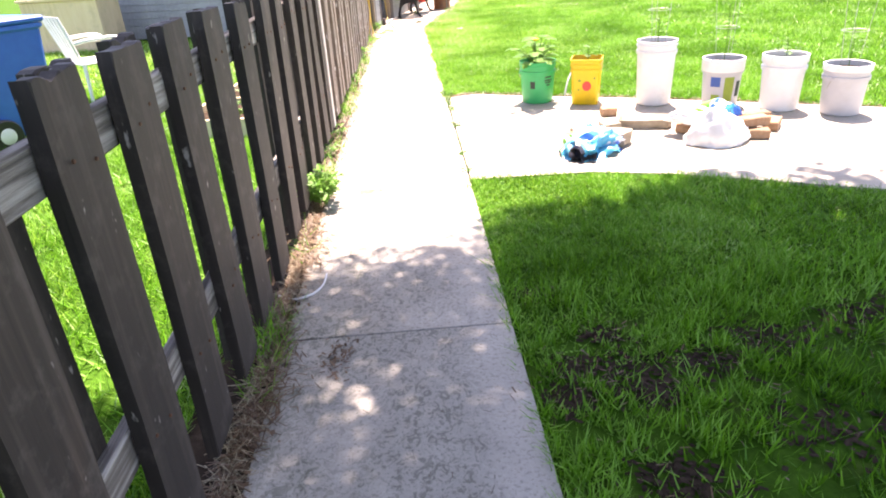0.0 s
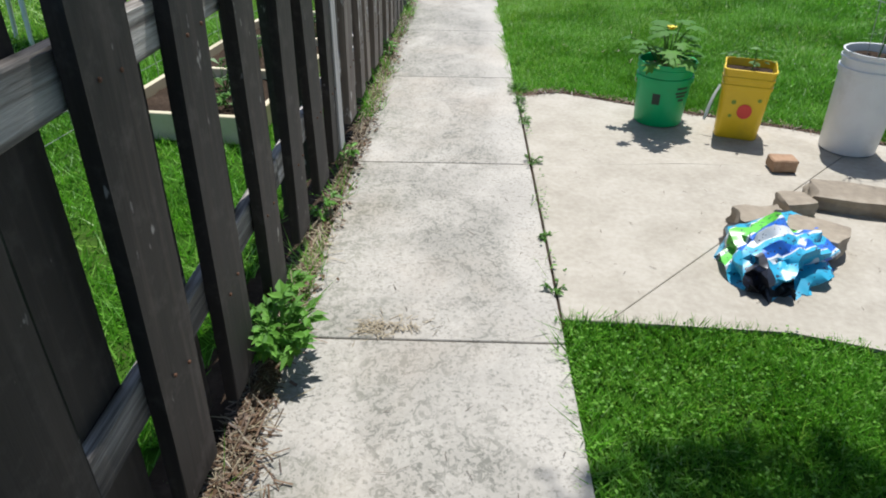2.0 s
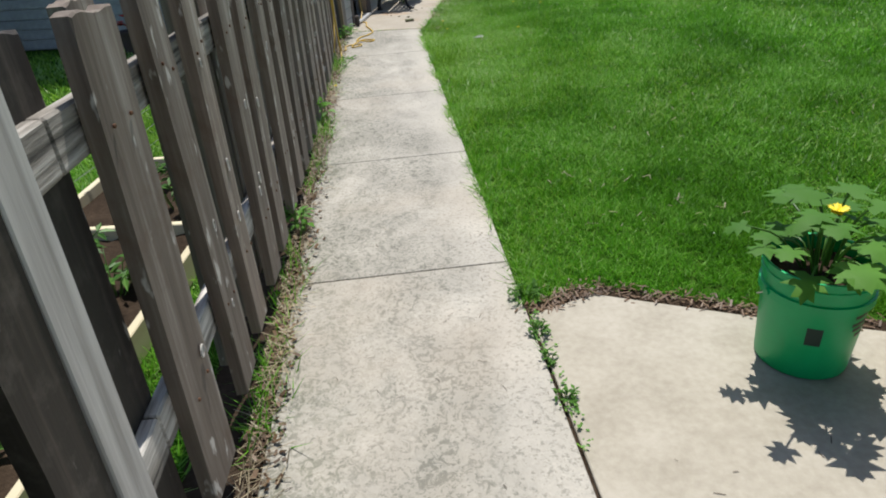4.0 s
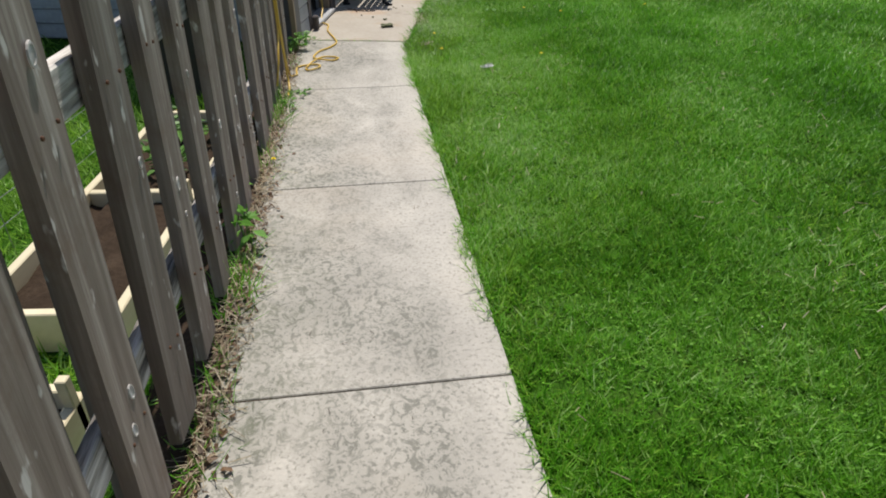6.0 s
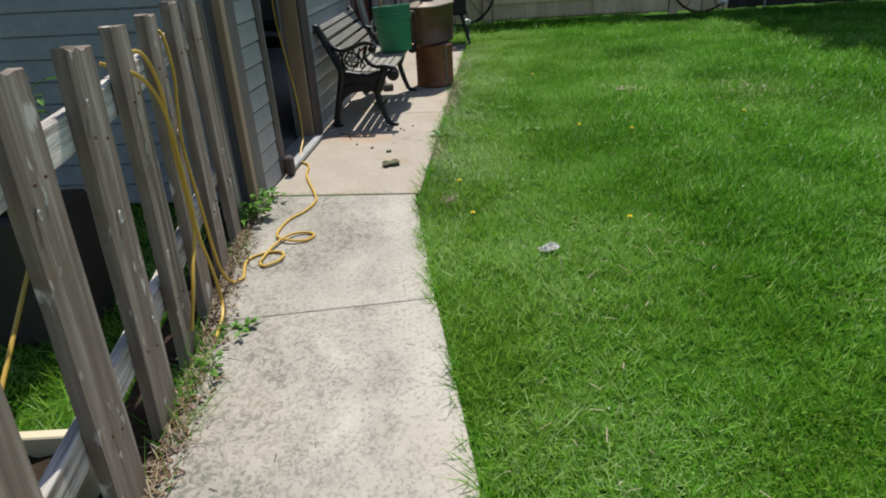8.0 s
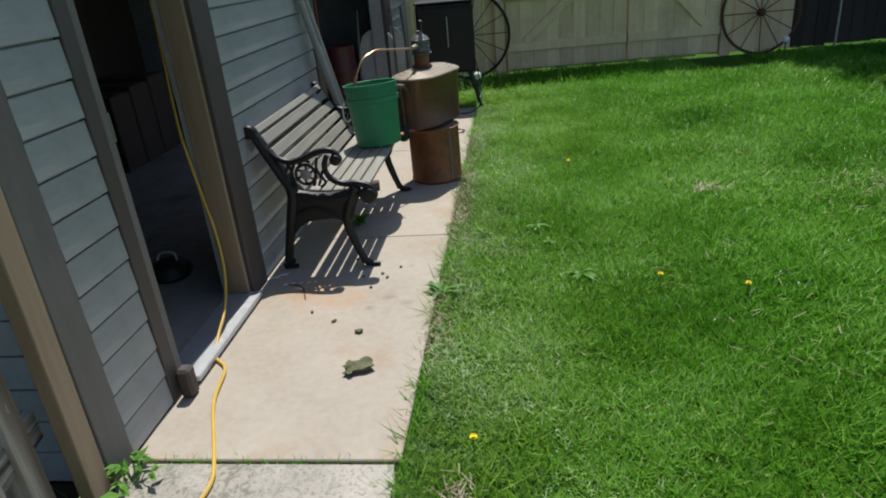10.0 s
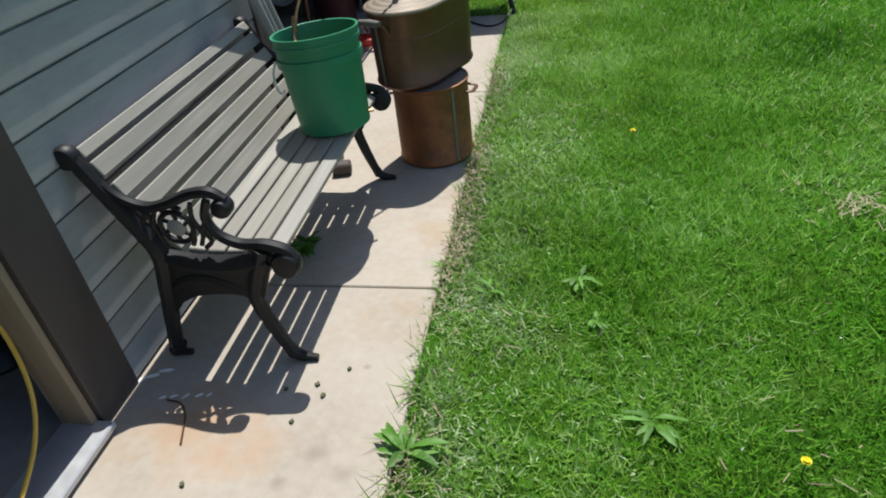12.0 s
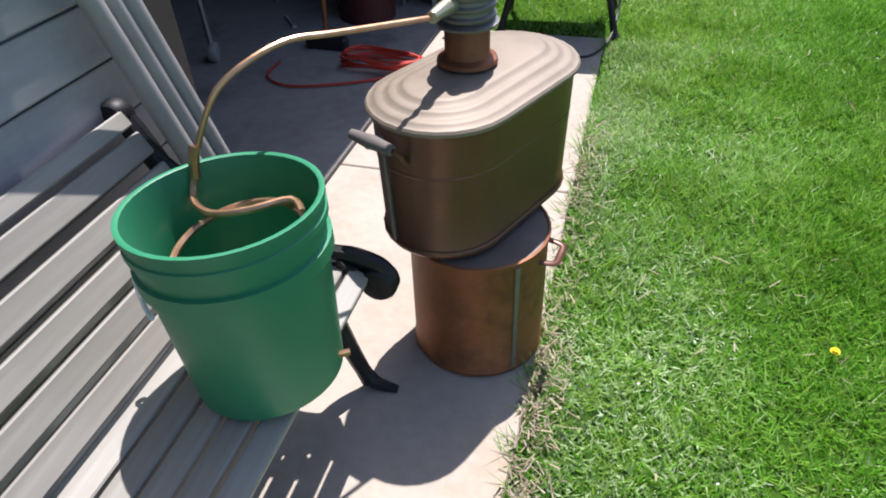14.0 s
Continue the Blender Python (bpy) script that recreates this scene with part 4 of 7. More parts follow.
    for pts in (((0.20, 0.29), (0.23, 0.33), (0.22, 0.37)), ((0.26, 0.315), (0.28, 0.345), (0.27, 0.37)), ((0.32, 0.31), (0.33, 0.34), (0.33, 0.37)), ((0.38, 0.285), (0.385, 0.33), (0.38, 0.36)), ((0.42, 0.265), (0.43, 0.31), (0.44, 0.36)), ((0.17, 0.27), (0.20, 0.32), (0.185, 0.36))):
        rod("lattice", pts, 0.009, steps=3)


iron_end(1.262)
iron_end(2.376)
bm = bmesh.new()
tube(bm, [(0.24, 1.27, 0.36), (0.24, 2.37, 0.36)], 0.006, 6, 0)
part("tie_rod", bm, M["iron"], bench, smooth=True)

# ---- buckets ----


def bucket(m, mat, h, label, r0=0.128, r1=0.150, rim="", rim_h=0.0, bail=0.0, grip="white_p", group=""):
    """A round pail: body, rim, soil free; bail is the angle of its wire handle."""
    b = thing("bucket", m, label, "bucket", group)
    t = 0.004
    rr = lambda z: r0 + (r1 - r0) * z / h
    bm = bmesh.new()
    z1 = h - 0.075
    lathe(bm, [(r0 - 0.006, 0.0), (r0 + 0.001, 0.004), (r0 + 0.002, 0.01), (rr(z1 - 0.03), z1 - 0.03), (rr(z1) + 0.008, z1 - 0.028), (rr(z1) + 0.008, z1 - 0.002), (rr(z1) + 0.001, z1), (rr(z1 + 0.035), z1 + 0.032), (rr(z1) + 0.009, z1 + 0.034), (rr(z1) + 0.009, z1 + 0.046),
               (rr(h) + 0.001, z1 + 0.048), (rr(h) + 0.001, h - 0.012), (rr(h) + 0.005, h - 0.010), (rr(h) + 0.005, h - 0.001), (rr(h), h), (rr(h) - t, h - 0.002), (rr(0) - t, 0.012), (0.001, 0.012)], 40)
    bmesh.ops.contextual_create(bm, geom=[e for e in bm.edges if e.is_boundary and e.verts[0].co.z < 0.005])
    part("body", bm, M[mat], b, smooth=True)
    if rim:
        bm = bmesh.new()
        lathe(bm, [(rr(h) + 0.006, h - rim_h), (rr(h) + 0.008, h - rim_h + 0.004), (rr(h) + 0.008, h + 0.001), (rr(h), h + 0.004), (rr(h) - t - 0.001, h)], 40)
        part("rim_band", bm, M[rim], b, smooth=True)
    if bail:
        zb, R = h - 0.09, r1 + 0.006
        for s in (-1, 1):
            bm = bmesh.new()
            lathe(bm, [(0.014, 0), (0.012, 0.012), (0.0, 0.013)], 12)
            part("ear", bm, M[mat], b, smooth=True, matrix=pose(s * (R - 0.01), 0, zb, 0, s * 90, 0))
        bm = bmesh.new()
        tube(bm, [(R * math.cos(a), R * math.sin(a) * math.cos(radians(bail)) * 1.04, zb + R * math.sin(a) * math.sin(radians(bail)) * 1.04) for a in np.linspace(0, math.pi, 13)], 0.0028, 6, 2)
        hd = part("handle", bm, M["galv"], b, smooth=True)
        bm = bmesh.new()
        tube(bm, [(R * math.cos(a), R * math.sin(a) * math.cos(radians(bail)) * 1.04, zb + R * math.sin(a) * math.sin(radians(bail)) * 1.04) for a in np.linspace(1.25, 1.9, 5)], 0.011, 8, 2)
        part("grip", bm, M[grip], hd, smooth=True)
    return b


def patch(name, parent, mat, r, a0, a1, z0, z1, slope=0.0, label=""):
    """A thin printed patch on a round pail, 1 mm proud."""
    bm = bmesh.new()
    n = 8
    rows = []
    for z in (z0, z1):
        rows.append([bm.verts.new(((r + slope * z) * math.cos(radians(a0 + (a1 - a0) * i / n)), (r + slope * z) * math.sin(radians(a0 + (a1 - a0) * i / n)), z)) for i in range(n + 1)])
    for i in range(n):
        bm.faces.new((rows[0][i], rows[0][i + 1], rows[1][i + 1], rows[1][i]))
    return part(name, bm, M[mat], parent, label)


def soil_top(parent, r, z):
    bm = bmesh.new()
    rings = lathe(bm, [(r, z), (r * 0.7, z + 0.008), (r * 0.35, z + 0.012), (0.001, z + 0.01)], 20)
    for v in bm.verts:
        v.co.z += 0.006 * noise.noise(v.co * 40)
    part("soil", bm, M["soil"], parent, "dark potting soil", smooth=True)


def lobed_leaf(bm, base, tip_dir, size, droop, seed):
    """A broad five-lobed leaf, folded a little along its rib."""
    r = random.Random(seed)
    d = Vector(tip_dir).normalized()
    side = d.cross(Vector((0, 0, 1))).normalized()
    up = side.cross(d)
    shape = [(0.0, 0.0), (-0.18, 0.28), (0.02, 0.62), (0.20, 0.34), (0.50, 0.68), (0.52, 0.26), (0.84, 0.36), (0.82, 0.12), (1.0, 0.0)]
    mid = [bm.verts.new(base + d * (f * size) + up * (0.10 * size * math.sin(f * 3) - droop * f * f * size)) for f in (0.0, 0.3, 0.65, 1.0)]
    for s in (-1, 1):
        rim = []
        for f, w in shape[1:-1]:
            rim.append(bm.verts.new(base + d * (f * size) + side * (s * w * size * r.uniform(0.85, 1.1)) + up * (0.14 * w * size + r.uniform(-0.03, 0.03) * size - droop * f * f * size - 0.25 * w * w * size)))
        bm.faces.new((mid[0], rim[0], rim[1], rim[2], mid[1]))
        bm.faces.new((mid[1], rim[2], rim[3], rim[4], mid[2]))
        bm.faces.new((mid[2], rim[4], rim[5], rim[6], mid[3]))


def squash_plant(m, label):
    p = thing("squash_plant", m, label, "plant")
    r = random.Random(11)
    bm = bmesh.new()
    stems = []
    for i in range(30):
        a = 2 * math.pi * i * 0.382 + r.uniform(-0.2, 0.2)
        if i < 11:
            out, h = r.uniform(0.10, 0.15), r.uniform(0.03, 0.08)
        else:
            out = r.uniform(0.03, 0.24)
            h = 0.19 - 0.05 * (out / 0.24) ** 2 + r.uniform(-0.06, 0.03)
        top = Vector((out * math.cos(a), out * math.sin(a), h))
        tube(bm, [(0.02 * math.cos(a), 0.02 * math.sin(a), -0.05), tuple(top * 0.55 + Vector((0, 0, 0.02))), tuple(top)], 0.0035, 5, 3)
        stems.append((top, a, i))
    part("stem", bm, M["leaf"], p, smooth=True)
    for top, a, i in stems:
        bm = bmesh.new()
        lobed_leaf(bm, top, (math.cos(a), math.sin(a), r.uniform(-0.2, 0.25)), r.uniform(0.055, 0.105), r.uniform(0.1, 0.45), i)
        part("leaf", bm, M["squash_leaf"], p, smooth=True)
    bm = bmesh.new()
    for i in range(5):
        a = 2 * math.pi * i / 5
        lobed_leaf(bm, Vector((-0.02, -0.05, 0.20)), (math.cos(a), math.sin(a), 0.8), 0.032, 0.2, i)
    part("flower", bm, M["yflower"], p, "yellow squash flower")
    return p


def seedling(m, h, label, wide=0.10, n=12, seed=3):
    """A thin tomato-like plant: stem, side stalks and small pinnate leaves."""
    p = thing("seedling", m, label, "plant", "seedlings in buckets")
    r = random.Random(seed)
    bm = bmesh.new()
    tube(bm, [(0, 0, -0.03), (0.008, 0.004, h * 0.5), (0.0, 0.01, h)], 0.003, 6, 3)
    leaves = bmesh.new()
    for i in range(n):
        z = h * (0.35 + 0.65 * i / n)
        a = i * 2.4 + r.uniform(-0.3, 0.3)
        L = wide * r.uniform(0.6, 1.2)
        end = Vector((L * math.cos(a), L * math.sin(a), z + r.uniform(-0.02, 0.03)))
        tube(bm, [(0.004, 0.003, z), tuple(end * 0.5 + Vector((0, 0, z * 0.5 + 0.012))), tuple(end)], 0.0016, 5, 2)
        for k in range(5):
            f = 0.4 + 0.15 * k
            q = Vector((0.004, 0.003, z)).lerp(end, f)
            b2 = a + (1.0 if k % 2 else -1.0) * (0.9 if k < 4 else 0)
            s = 0.03 * r.uniform(0.8, 1.3)
            dd = Vector((math.cos(b2), math.sin(b2), -0.2))
            sd = dd.cross(Vector((0, 0, 1))).normalized() * s * 0.3
            vs = [leaves.verts.new(c) for c in (q, q + dd * s * 0.5 + sd, q + dd * s, q + dd * s * 0.5 - sd)]
            leaves.faces.new(vs)
    part("stem", bm, M["leaf"], p, smooth=True)
    part("leaves", leaves, M["leaf"], p)
    return p


M["squash_leaf"] = leaf_material("squash_leaf", (0.02, 0.09, 0.012), (0.17, 0.38, 0.05), thin=0.35, rough=0.6, spec=0.2)
M["print_dark"] = material("dark_print", [(0.012, 0.03, 0.02), (0.02, 0.045, 0.03)], 30, 0.5, 0.0)
M["print_red"] = material("red_print", [(0.70, 0.05, 0.04), (0.78, 0.08, 0.05)], 30, 0.5, 0.0)
M["print_blue"] = material("blue_print", [(0.02, 0.08, 0.30), (0.05, 0.12, 0.36)], 30, 0.5, 0.0)
M["print_leaf"] = material("green_print", [(0.18, 0.28, 0.02), (0.30, 0.38, 0.05)], 30, 0.5, 0.0)

ROW = "planted buckets on the patio"
b = bucket(pose(1.20, 6.87, 0.005, 0, 0, 8), "green_b", 0.345, "bright green plastic bucket on the patio holding a squash plant", bail=-38, group=ROW)
soil_top(b, 0.137, 0.30)
patch("label", b, "print_dark", 0.1305, 232, 249, 0.13, 0.19, 0.055, "square dark sticker")
for k, (a0, a1, z) in enumerate(((283, 312, 0.215), (281, 316, 0.19), (284, 310, 0.172), (290, 306, 0.15))):
    patch("print", b, "print_dark", 0.1305, a0, a1, z, z + 0.012, 0.055)
squash_plant(pose(1.20, 6.87, 0.32), "leafy green squash plant growing in a green bucket")

# square yellow pail
pail = thing("square_pail", pose(1.595, 6.74, 0.005, 0, 0, -14), "square yellow plastic pail with a red dot, on the patio", "pail", ROW)


def square_ring(bm, w, z, r=0.03, n=4):
    out = []
    for k, (sx, sy) in enumerate(((1, 1), (-1, 1), (-1, -1), (1, -1))):
        for i in range(n + 1):
            a = math.pi / 2 * (k + i / n)
            out.append(bm.verts.new((sx * (w / 2 - r) + r * math.cos(a), sy * (w / 2 - r) + r * math.sin(a), z)))
    return out


def square_pail(profile):
    bm = bmesh.new()
    rings = [square_ring(bm, w, z) for w, z in profile]
    n = len(rings[0])
    for a, c in zip(rings, rings[1:]):
        for i in range(n):
            bm.faces.new((a[i], a[(i + 1) % n], c[(i + 1) % n], c[i]))
    bm.faces.new(rings[0][::-1])
    bm.faces.new(rings[-1])
    return bm


part("body", square_pail([(0.205, 0), (0.212, 0.008), (0.236, 0.27), (0.247, 0.272), (0.248, 0.288), (0.240, 0.290), (0.241, 0.312), (0.250, 0.314), (0.251, 0.328), (0.243, 0.330), (0.246, 0.356), (0.252, 0.357), (0.253, 0.368), (0.240, 0.369), (0.228, 0.30)]), M["yellow"], pail, smooth=True)
part("soil", square_pail([(0.226, 0.318), (0.225, 0.330)]), M["soil"], pail, "dark potting soil")
bm = bmesh.new()
bmesh.ops.create_circle(bm, cap_ends=True, segments=24, radius=0.036, matrix=pose(0.015, -0.1165, 0.155, 93.2, 0, 0) @ Matrix.Diagonal((1, 1.1, 1, 1)))
part("dot", bm, M["print_red"], pail, "round red print")
for x, z, r in ((-0.045, 0.20, 0.012), (0.075, 0.22, 0.010), (-0.05, 0.125, 0.009)):
    bm = bmesh.new()
    bmesh.ops.create_circle(bm, cap_ends=True, segments=12, radius=r, matrix=pose(x, -0.1075 - 0.045 * z, z, 93.2, 0, 0))
    part("print", bm, M["print_leaf"], pail)
bm = bmesh.new()
tube(bm, [(-0.125, 0.0, 0.25), (-0.15, -0.03, 0.18), (-0.165, -0.06, 0.10), (-0.17, -0.065, 0.07)], [0.008, 0.010, 0.011, 0.008], 6, 4, 0.2)
part("handle", bm, M["white_p"], pail, "hanging white plastic handle", smooth=True)
seedling(pose(1.60, 6.74, 0.335), 0.14, "thin feathery seedling growing in a yellow pail", 0.12, 9, 5)

b = bucket(pose(2.12, 6.60, 0.005), "white_p", 0.50, "tall white plastic bucket with a dirty base on the patio", 0.130, 0.152, group=ROW)
soil_top(b, 0.143, 0.46)
seedling(pose(2.12, 6.60, 0.47), 0.22, "young green plant growing in a tall white bucket", 0.10, 10, 7)
b = bucket(pose(2.60, 6.45, 0.005), "grey_p", 0.36, "grey plastic bucket with a printed label and white rim", 0.128, 0.150, "white_p", 0.09, group=ROW)
soil_top(b, 0.137, 0.32)
for a0, a1, z0, z1, mt in ((218, 248, 0.16, 0.235, "print_blue"), (260, 290, 0.05, 0.235, "print_leaf"), (222, 248, 0.055, 0.10, "print_leaf"), (300, 318, 0.08, 0.2, "print_dark")):
    patch("label", b, mt, 0.131 if mt != "white_p" else 0.1318, a0, a1, z0, z1, 0.055)
seedling(pose(2.60, 6.45, 0.33), 0.42, "tall thin seedling growing in a labelled bucket", 0.12, 12, 9)
b = bucket(pose(2.97, 6.24, 0.005), "white_p", 0.40, "white plastic bucket with a thick rim on the patio", 0.130, 0.152, "white_p", 0.05, group=ROW)
soil_top(b, 0.14, 0.36)
seedling(pose(2.97, 6.24, 0.37), 0.15, "bushy pale seedling growing in a white bucket", 0.11, 12, 13)
b = bucket(pose(3.32, 6.03, 0.005, 0, 0, 30), "grey_p", 0.35, "pale grey plastic bucket with a white rim and wire handle", 0.128, 0.150, "white_p", 0.04, bail=-62, group=ROW)
soil_top(b, 0.137, 0.31)
seedling(pose(3.32, 6.03, 0.32), 0.30, "slender seedling growing in a grey bucket", 0.08, 10, 17)
for x, y, h in ((2.12, 6.60, 0.48), (2.60, 6.45, 0.34), (3.32, 6.03, 0.33)):
    cage = thing("plant_cage", pose(x, y, h), "thin wire plant cage standing in a bucket", "plant cage", "plant cages")
    for i in range(3):
        a = 2 * math.pi * i / 3 + x
        bm = bmesh.new()
        tube(bm, [(0.05 * math.cos(a), 0.05 * math.sin(a), -0.1), (0.13 * math.cos(a), 0.13 * math.sin(a), 0.75)], 0.002, 5, 0)
        part("wire", bm, M["galv"], cage, smooth=True)
    for z, r in ((0.25, 0.085), (0.55, 0.112)):
        bm = bmesh.new()
        tube(bm, [(r * math.cos(a), r * math.sin(a), z) for a in np.linspace(0, 2 * math.pi, 17)], 0.002, 5, 1)
        part("ring", bm, M["galv"], cage, smooth=True)

# ---- stones, bricks and sacks on the patio ----


def stone(x, y, z, sx, sy, sz, rz, seed, name="stone", mat="flag", label="rough tan stone lying on the patio", cat="stone", group="stones on the patio", jag=0.12):
    bm = bmesh.new()
    bmesh.ops.create_cube(bm, size=1.0)
    bmesh.ops.subdivide_edges(bm, edges=bm.edges, cuts=5, use_grid_fill=True)
    for v in bm.verts:
        c = v.co.copy()
        n = c.normalized() * 0.62
        c = c.lerp(n, 0.16)
        q = Vector((c.x + seed * 3.1, c.y - seed, c.z + seed * 0.7))
        c += Vector((noise.noise(q * 2.2), noise.noise(q * 2.2 + Vector((9, 0, 0))), noise.noise(q * 2.6 + Vector((0, 9, 0))) * 0.7)) * jag
        v.co = Vector((c.x * sx, c.y * sy, c.z * sz))
    lo = min(v.co.z for v in bm.verts)
    for v in bm.verts:
        v.co.z = max(v.co.z - lo - 0.15 * sz, 0)
    return tagged(part(name, bm, M[mat], matrix=pose(x, y, z, 0, 0, rz), smooth=True), label, cat, group)


stone(1.895, 5.92, 0.004, 0.35, 0.19, 0.075, -12, 1, label="long flat tan flagstone lying on the patio")
stone(1.43, 5.64, 0.004, 0.20, 0.14, 0.09, 8, 2)
stone(1.60, 5.53, 0.004, 0.20, 0.16, 0.10, -30, 3)
stone(1.63, 5.84, 0.004, 0.13, 0.12, 0.07, 10, 4)
stone(2.30, 5.62, 0.004, 0.30, 0.24, 0.12, 15, 5)


def brick(x, y, z, rz, label="rough red clay brick lying on the patio", tilt=0, half=0.1):
    bm = boxed(-half, half, -0.048, 0.048, 0, 0.06, 0.006)
    bmesh.ops.subdivide_edges(bm, edges=[e for e in bm.edges if e.calc_length() > 0.04], cuts=3, use_grid_fill=True)
    for v in bm.verts:
        v.co += Vector((noise.noise(v.co * 30), noise.noise(v.co * 30 + Vector((5, 0, 0))), noise.noise(v.co * 25 + Vector((0, 5, 0))))) * 0.004
    return tagged(part("brick", bm, M["brick"], matrix=pose(x, y, z, 0, tilt, rz)), label, "brick", "bricks on the patio")


brick(1.70, 6.27, 0.007, 4, "broken half of a tan clay brick on the patio", half=0.058)
brick(2.15, 5.66, 0.007, -60)
brick(2.51, 5.51, 0.007, -10)
brick(2.53, 5.58, 0.070, 14, "red clay brick lying on another brick")
brick(2.72, 5.72, 0.007, 60)
brick(2.52, 5.92, 0.007, -6)
brick(2.68, 5.93, 0.007, 12)


def sack_material():
    """Printed plastic film: white, blue, green and black fields in wavy bands."""
    m = material("printed_sack", [(0.6, 0.6, 0.6), (0.7, 0.7, 0.7)], 20, 0.35, 0.15, bump_size=0.006)
    n, l = m.node_tree.nodes, m.node_tree.links
    co = n.new("ShaderNodeTexCoord")
    mp = n.new("ShaderNodeMapping")
    mp.inputs["Rotation"].default_value = (0.2, 0.1, 0.6)
    l.new(co.outputs["Object"], mp.inputs["Vector"])
    warp = n.new("ShaderNodeTexNoise")
    warp.inputs["Scale"].default_value, warp.inputs["Detail"].default_value = 5.0, 1.0
    l.new(mp.outputs[0], warp.inputs["Vector"])
    bend = n.new("ShaderNodeMix")
    bend.data_type = "VECTOR"
    bend.inputs["Factor"].default_value = 0.10
    l.new(mp.outputs[0], bend.inputs["A"])
    l.new(warp.outputs["Color"], bend.inputs["B"])
    sep = n.new("ShaderNodeSeparateXYZ")
    l.new(bend.outputs["Result"], sep.inputs[0])
    cross = n.new("ShaderNodeMapRange")
    cross.inputs["From Min"].default_value, cross.inputs["From Max"].default_value = -0.13, 0.25
    l.new(sep.outputs["X"], cross.inputs["Value"])
    fields = n.new("ShaderNodeValToRGB")
    fields.color_ramp.interpolation = "CONSTANT"
    teal, white, green, blue, dark = (0.04, 0.36, 0.55), (0.66, 0.67, 0.68), (0.13, 0.52, 0.05), (0.02, 0.13, 0.52), (0.015, 0.015, 0.02)
    stops = [(0.0, dark), (0.12, teal), (0.26, white), (0.28, green), (0.46, white), (0.485, blue), (0.56, white), (0.66, teal), (0.73, blue), (0.80, white), (0.82, teal)]
    e = fields.color_ramp.elements
    e[0].position, e[0].color = 0.0, (*stops[0][1], 1)
    e[1].position, e[1].color = stops[1][0], (*stops[1][1], 1)
    for p, c in stops[2:]:
        k = e.new(p)
        k.color = (*c, 1)
    l.new(cross.outputs[0], fields.inputs["Fac"])
    # a second band of the print lies across the lower end
    lower = n.new("ShaderNodeValToRGB")
    lower.color_ramp.interpolation = "CONSTANT"
    e = lower.color_ramp.elements
    e[0].position, e[0].color, e[1].position, e[1].color = 0.0, (*dark, 1), 0.30, (*white, 1)
    for p, c in ((0.36, green), (0.50, white), (0.53, teal), (0.75, dark)):
        k = e.new(p)
        k.color = (*c, 1)
    l.new(cross.outputs[0], lower.inputs["Fac"])
    end = n.new("ShaderNodeMath")
    end.operation, end.inputs[1].default_value = "LESS_THAN", -0.13
    l.new(sep.outputs["Y"], end.inputs[0])
    rp = n.new("ShaderNodeMix")
    rp.data_type = "RGBA"
    l.new(end.outputs[0], rp.inputs["Factor"])
    l.new(fields.outputs["Color"], rp.inputs["A"])
    l.new(lower.outputs["Color"], rp.inputs["B"])
    # small dark print on the fields
    tx = n.new("ShaderNodeTexNoise")
    tx.inputs["Scale"].default_value, tx.inputs["Detail"].default_value = 70, 1
    l.new(mp.outputs[0], tx.inputs["Vector"])
    few = n.new("ShaderNodeMath")
    few.operation, few.inputs[1].default_value = "GREATER_THAN", 0.66
    l.new(tx.outputs["Fac"], few.inputs[0])
    pr = n.new("ShaderNodeMix")
    pr.data_type = "RGBA"
    l.new(few.outputs[0], pr.inputs["Factor"])
    l.new(rp.outputs["Result"], pr.inputs["A"])
    pr.inputs["B"].default_value = (0.03, 0.04, 0.08, 1)
    l.new(pr.outputs["Result"], n["Principled BSDF"].inputs["Base Color"])
    return m


M["sack"] = sack_material()


def sack(x, y, sx, sy, sz, rz, mat, seed, label, fold=0.22, z=0.004):
    """A half-empty plastic sack, creased and slumped."""
    bm = bmesh.new()
    bmesh.ops.create_icosphere(bm, subdivisions=4, radius=1.0)
    for v in bm.verts:
        c = v.co.copy()
        f = max(abs(c.x), abs(c.y))
        c.x, c.y = c.x * (0.85 + 0.25 * f), c.y * (0.85 + 0.25 * f)
        q = c * 1.7 + Vector((seed * 5.3, seed, 0))
        ridge = 1 - abs(noise.noise(q)) * 2
        crease = 1 - abs(noise.noise(q * 2.7 + Vector((3, 1, 2)))) * 2
        c *= 1 + fold * 0.6 * (ridge - 0.5) + fold * 0.35 * (crease - 0.5)
        c.z = c.z * (0.8 + 0.5 * noise.noise(Vector((c.x, c.y, seed)) * 1.1))
        v.co = Vector((c.x * sx, c.y * sy, max(c.z, -0.15) * sz))
    lo = min(v.co.z for v in bm.verts)
    for v in bm.verts:
        v.co.z -= lo
    return tagged(part("sack", bm, M[mat], matrix=pose(x, y, z, 0, 0, rz), smooth=True), label, "sack", "sacks on the patio")


printed = sack(1.44, 5.42, 0.165, 0.25, 0.15, -28, "sack", 1, "crumpled blue, green and white plastic soil sack on stones", 0.55)
sack(2.26, 5.47, 0.19, 0.15, 0.20, 10, "bag_w", 2, "slumped white plastic sack lying on the patio")
sack(2.32, 5.72, 0.14, 0.07, 0.09, -20, "sack", 4, "folded printed plastic sack on top of stones", 0.35, 0.12)
sack(2.13, 5.62, 0.15, 0.075, 0.09, -28, "bag_w", 7, "empty white plastic sack draped over stones", 0.35, 0.10)

# torn black end and a folded white hem on the printed sack


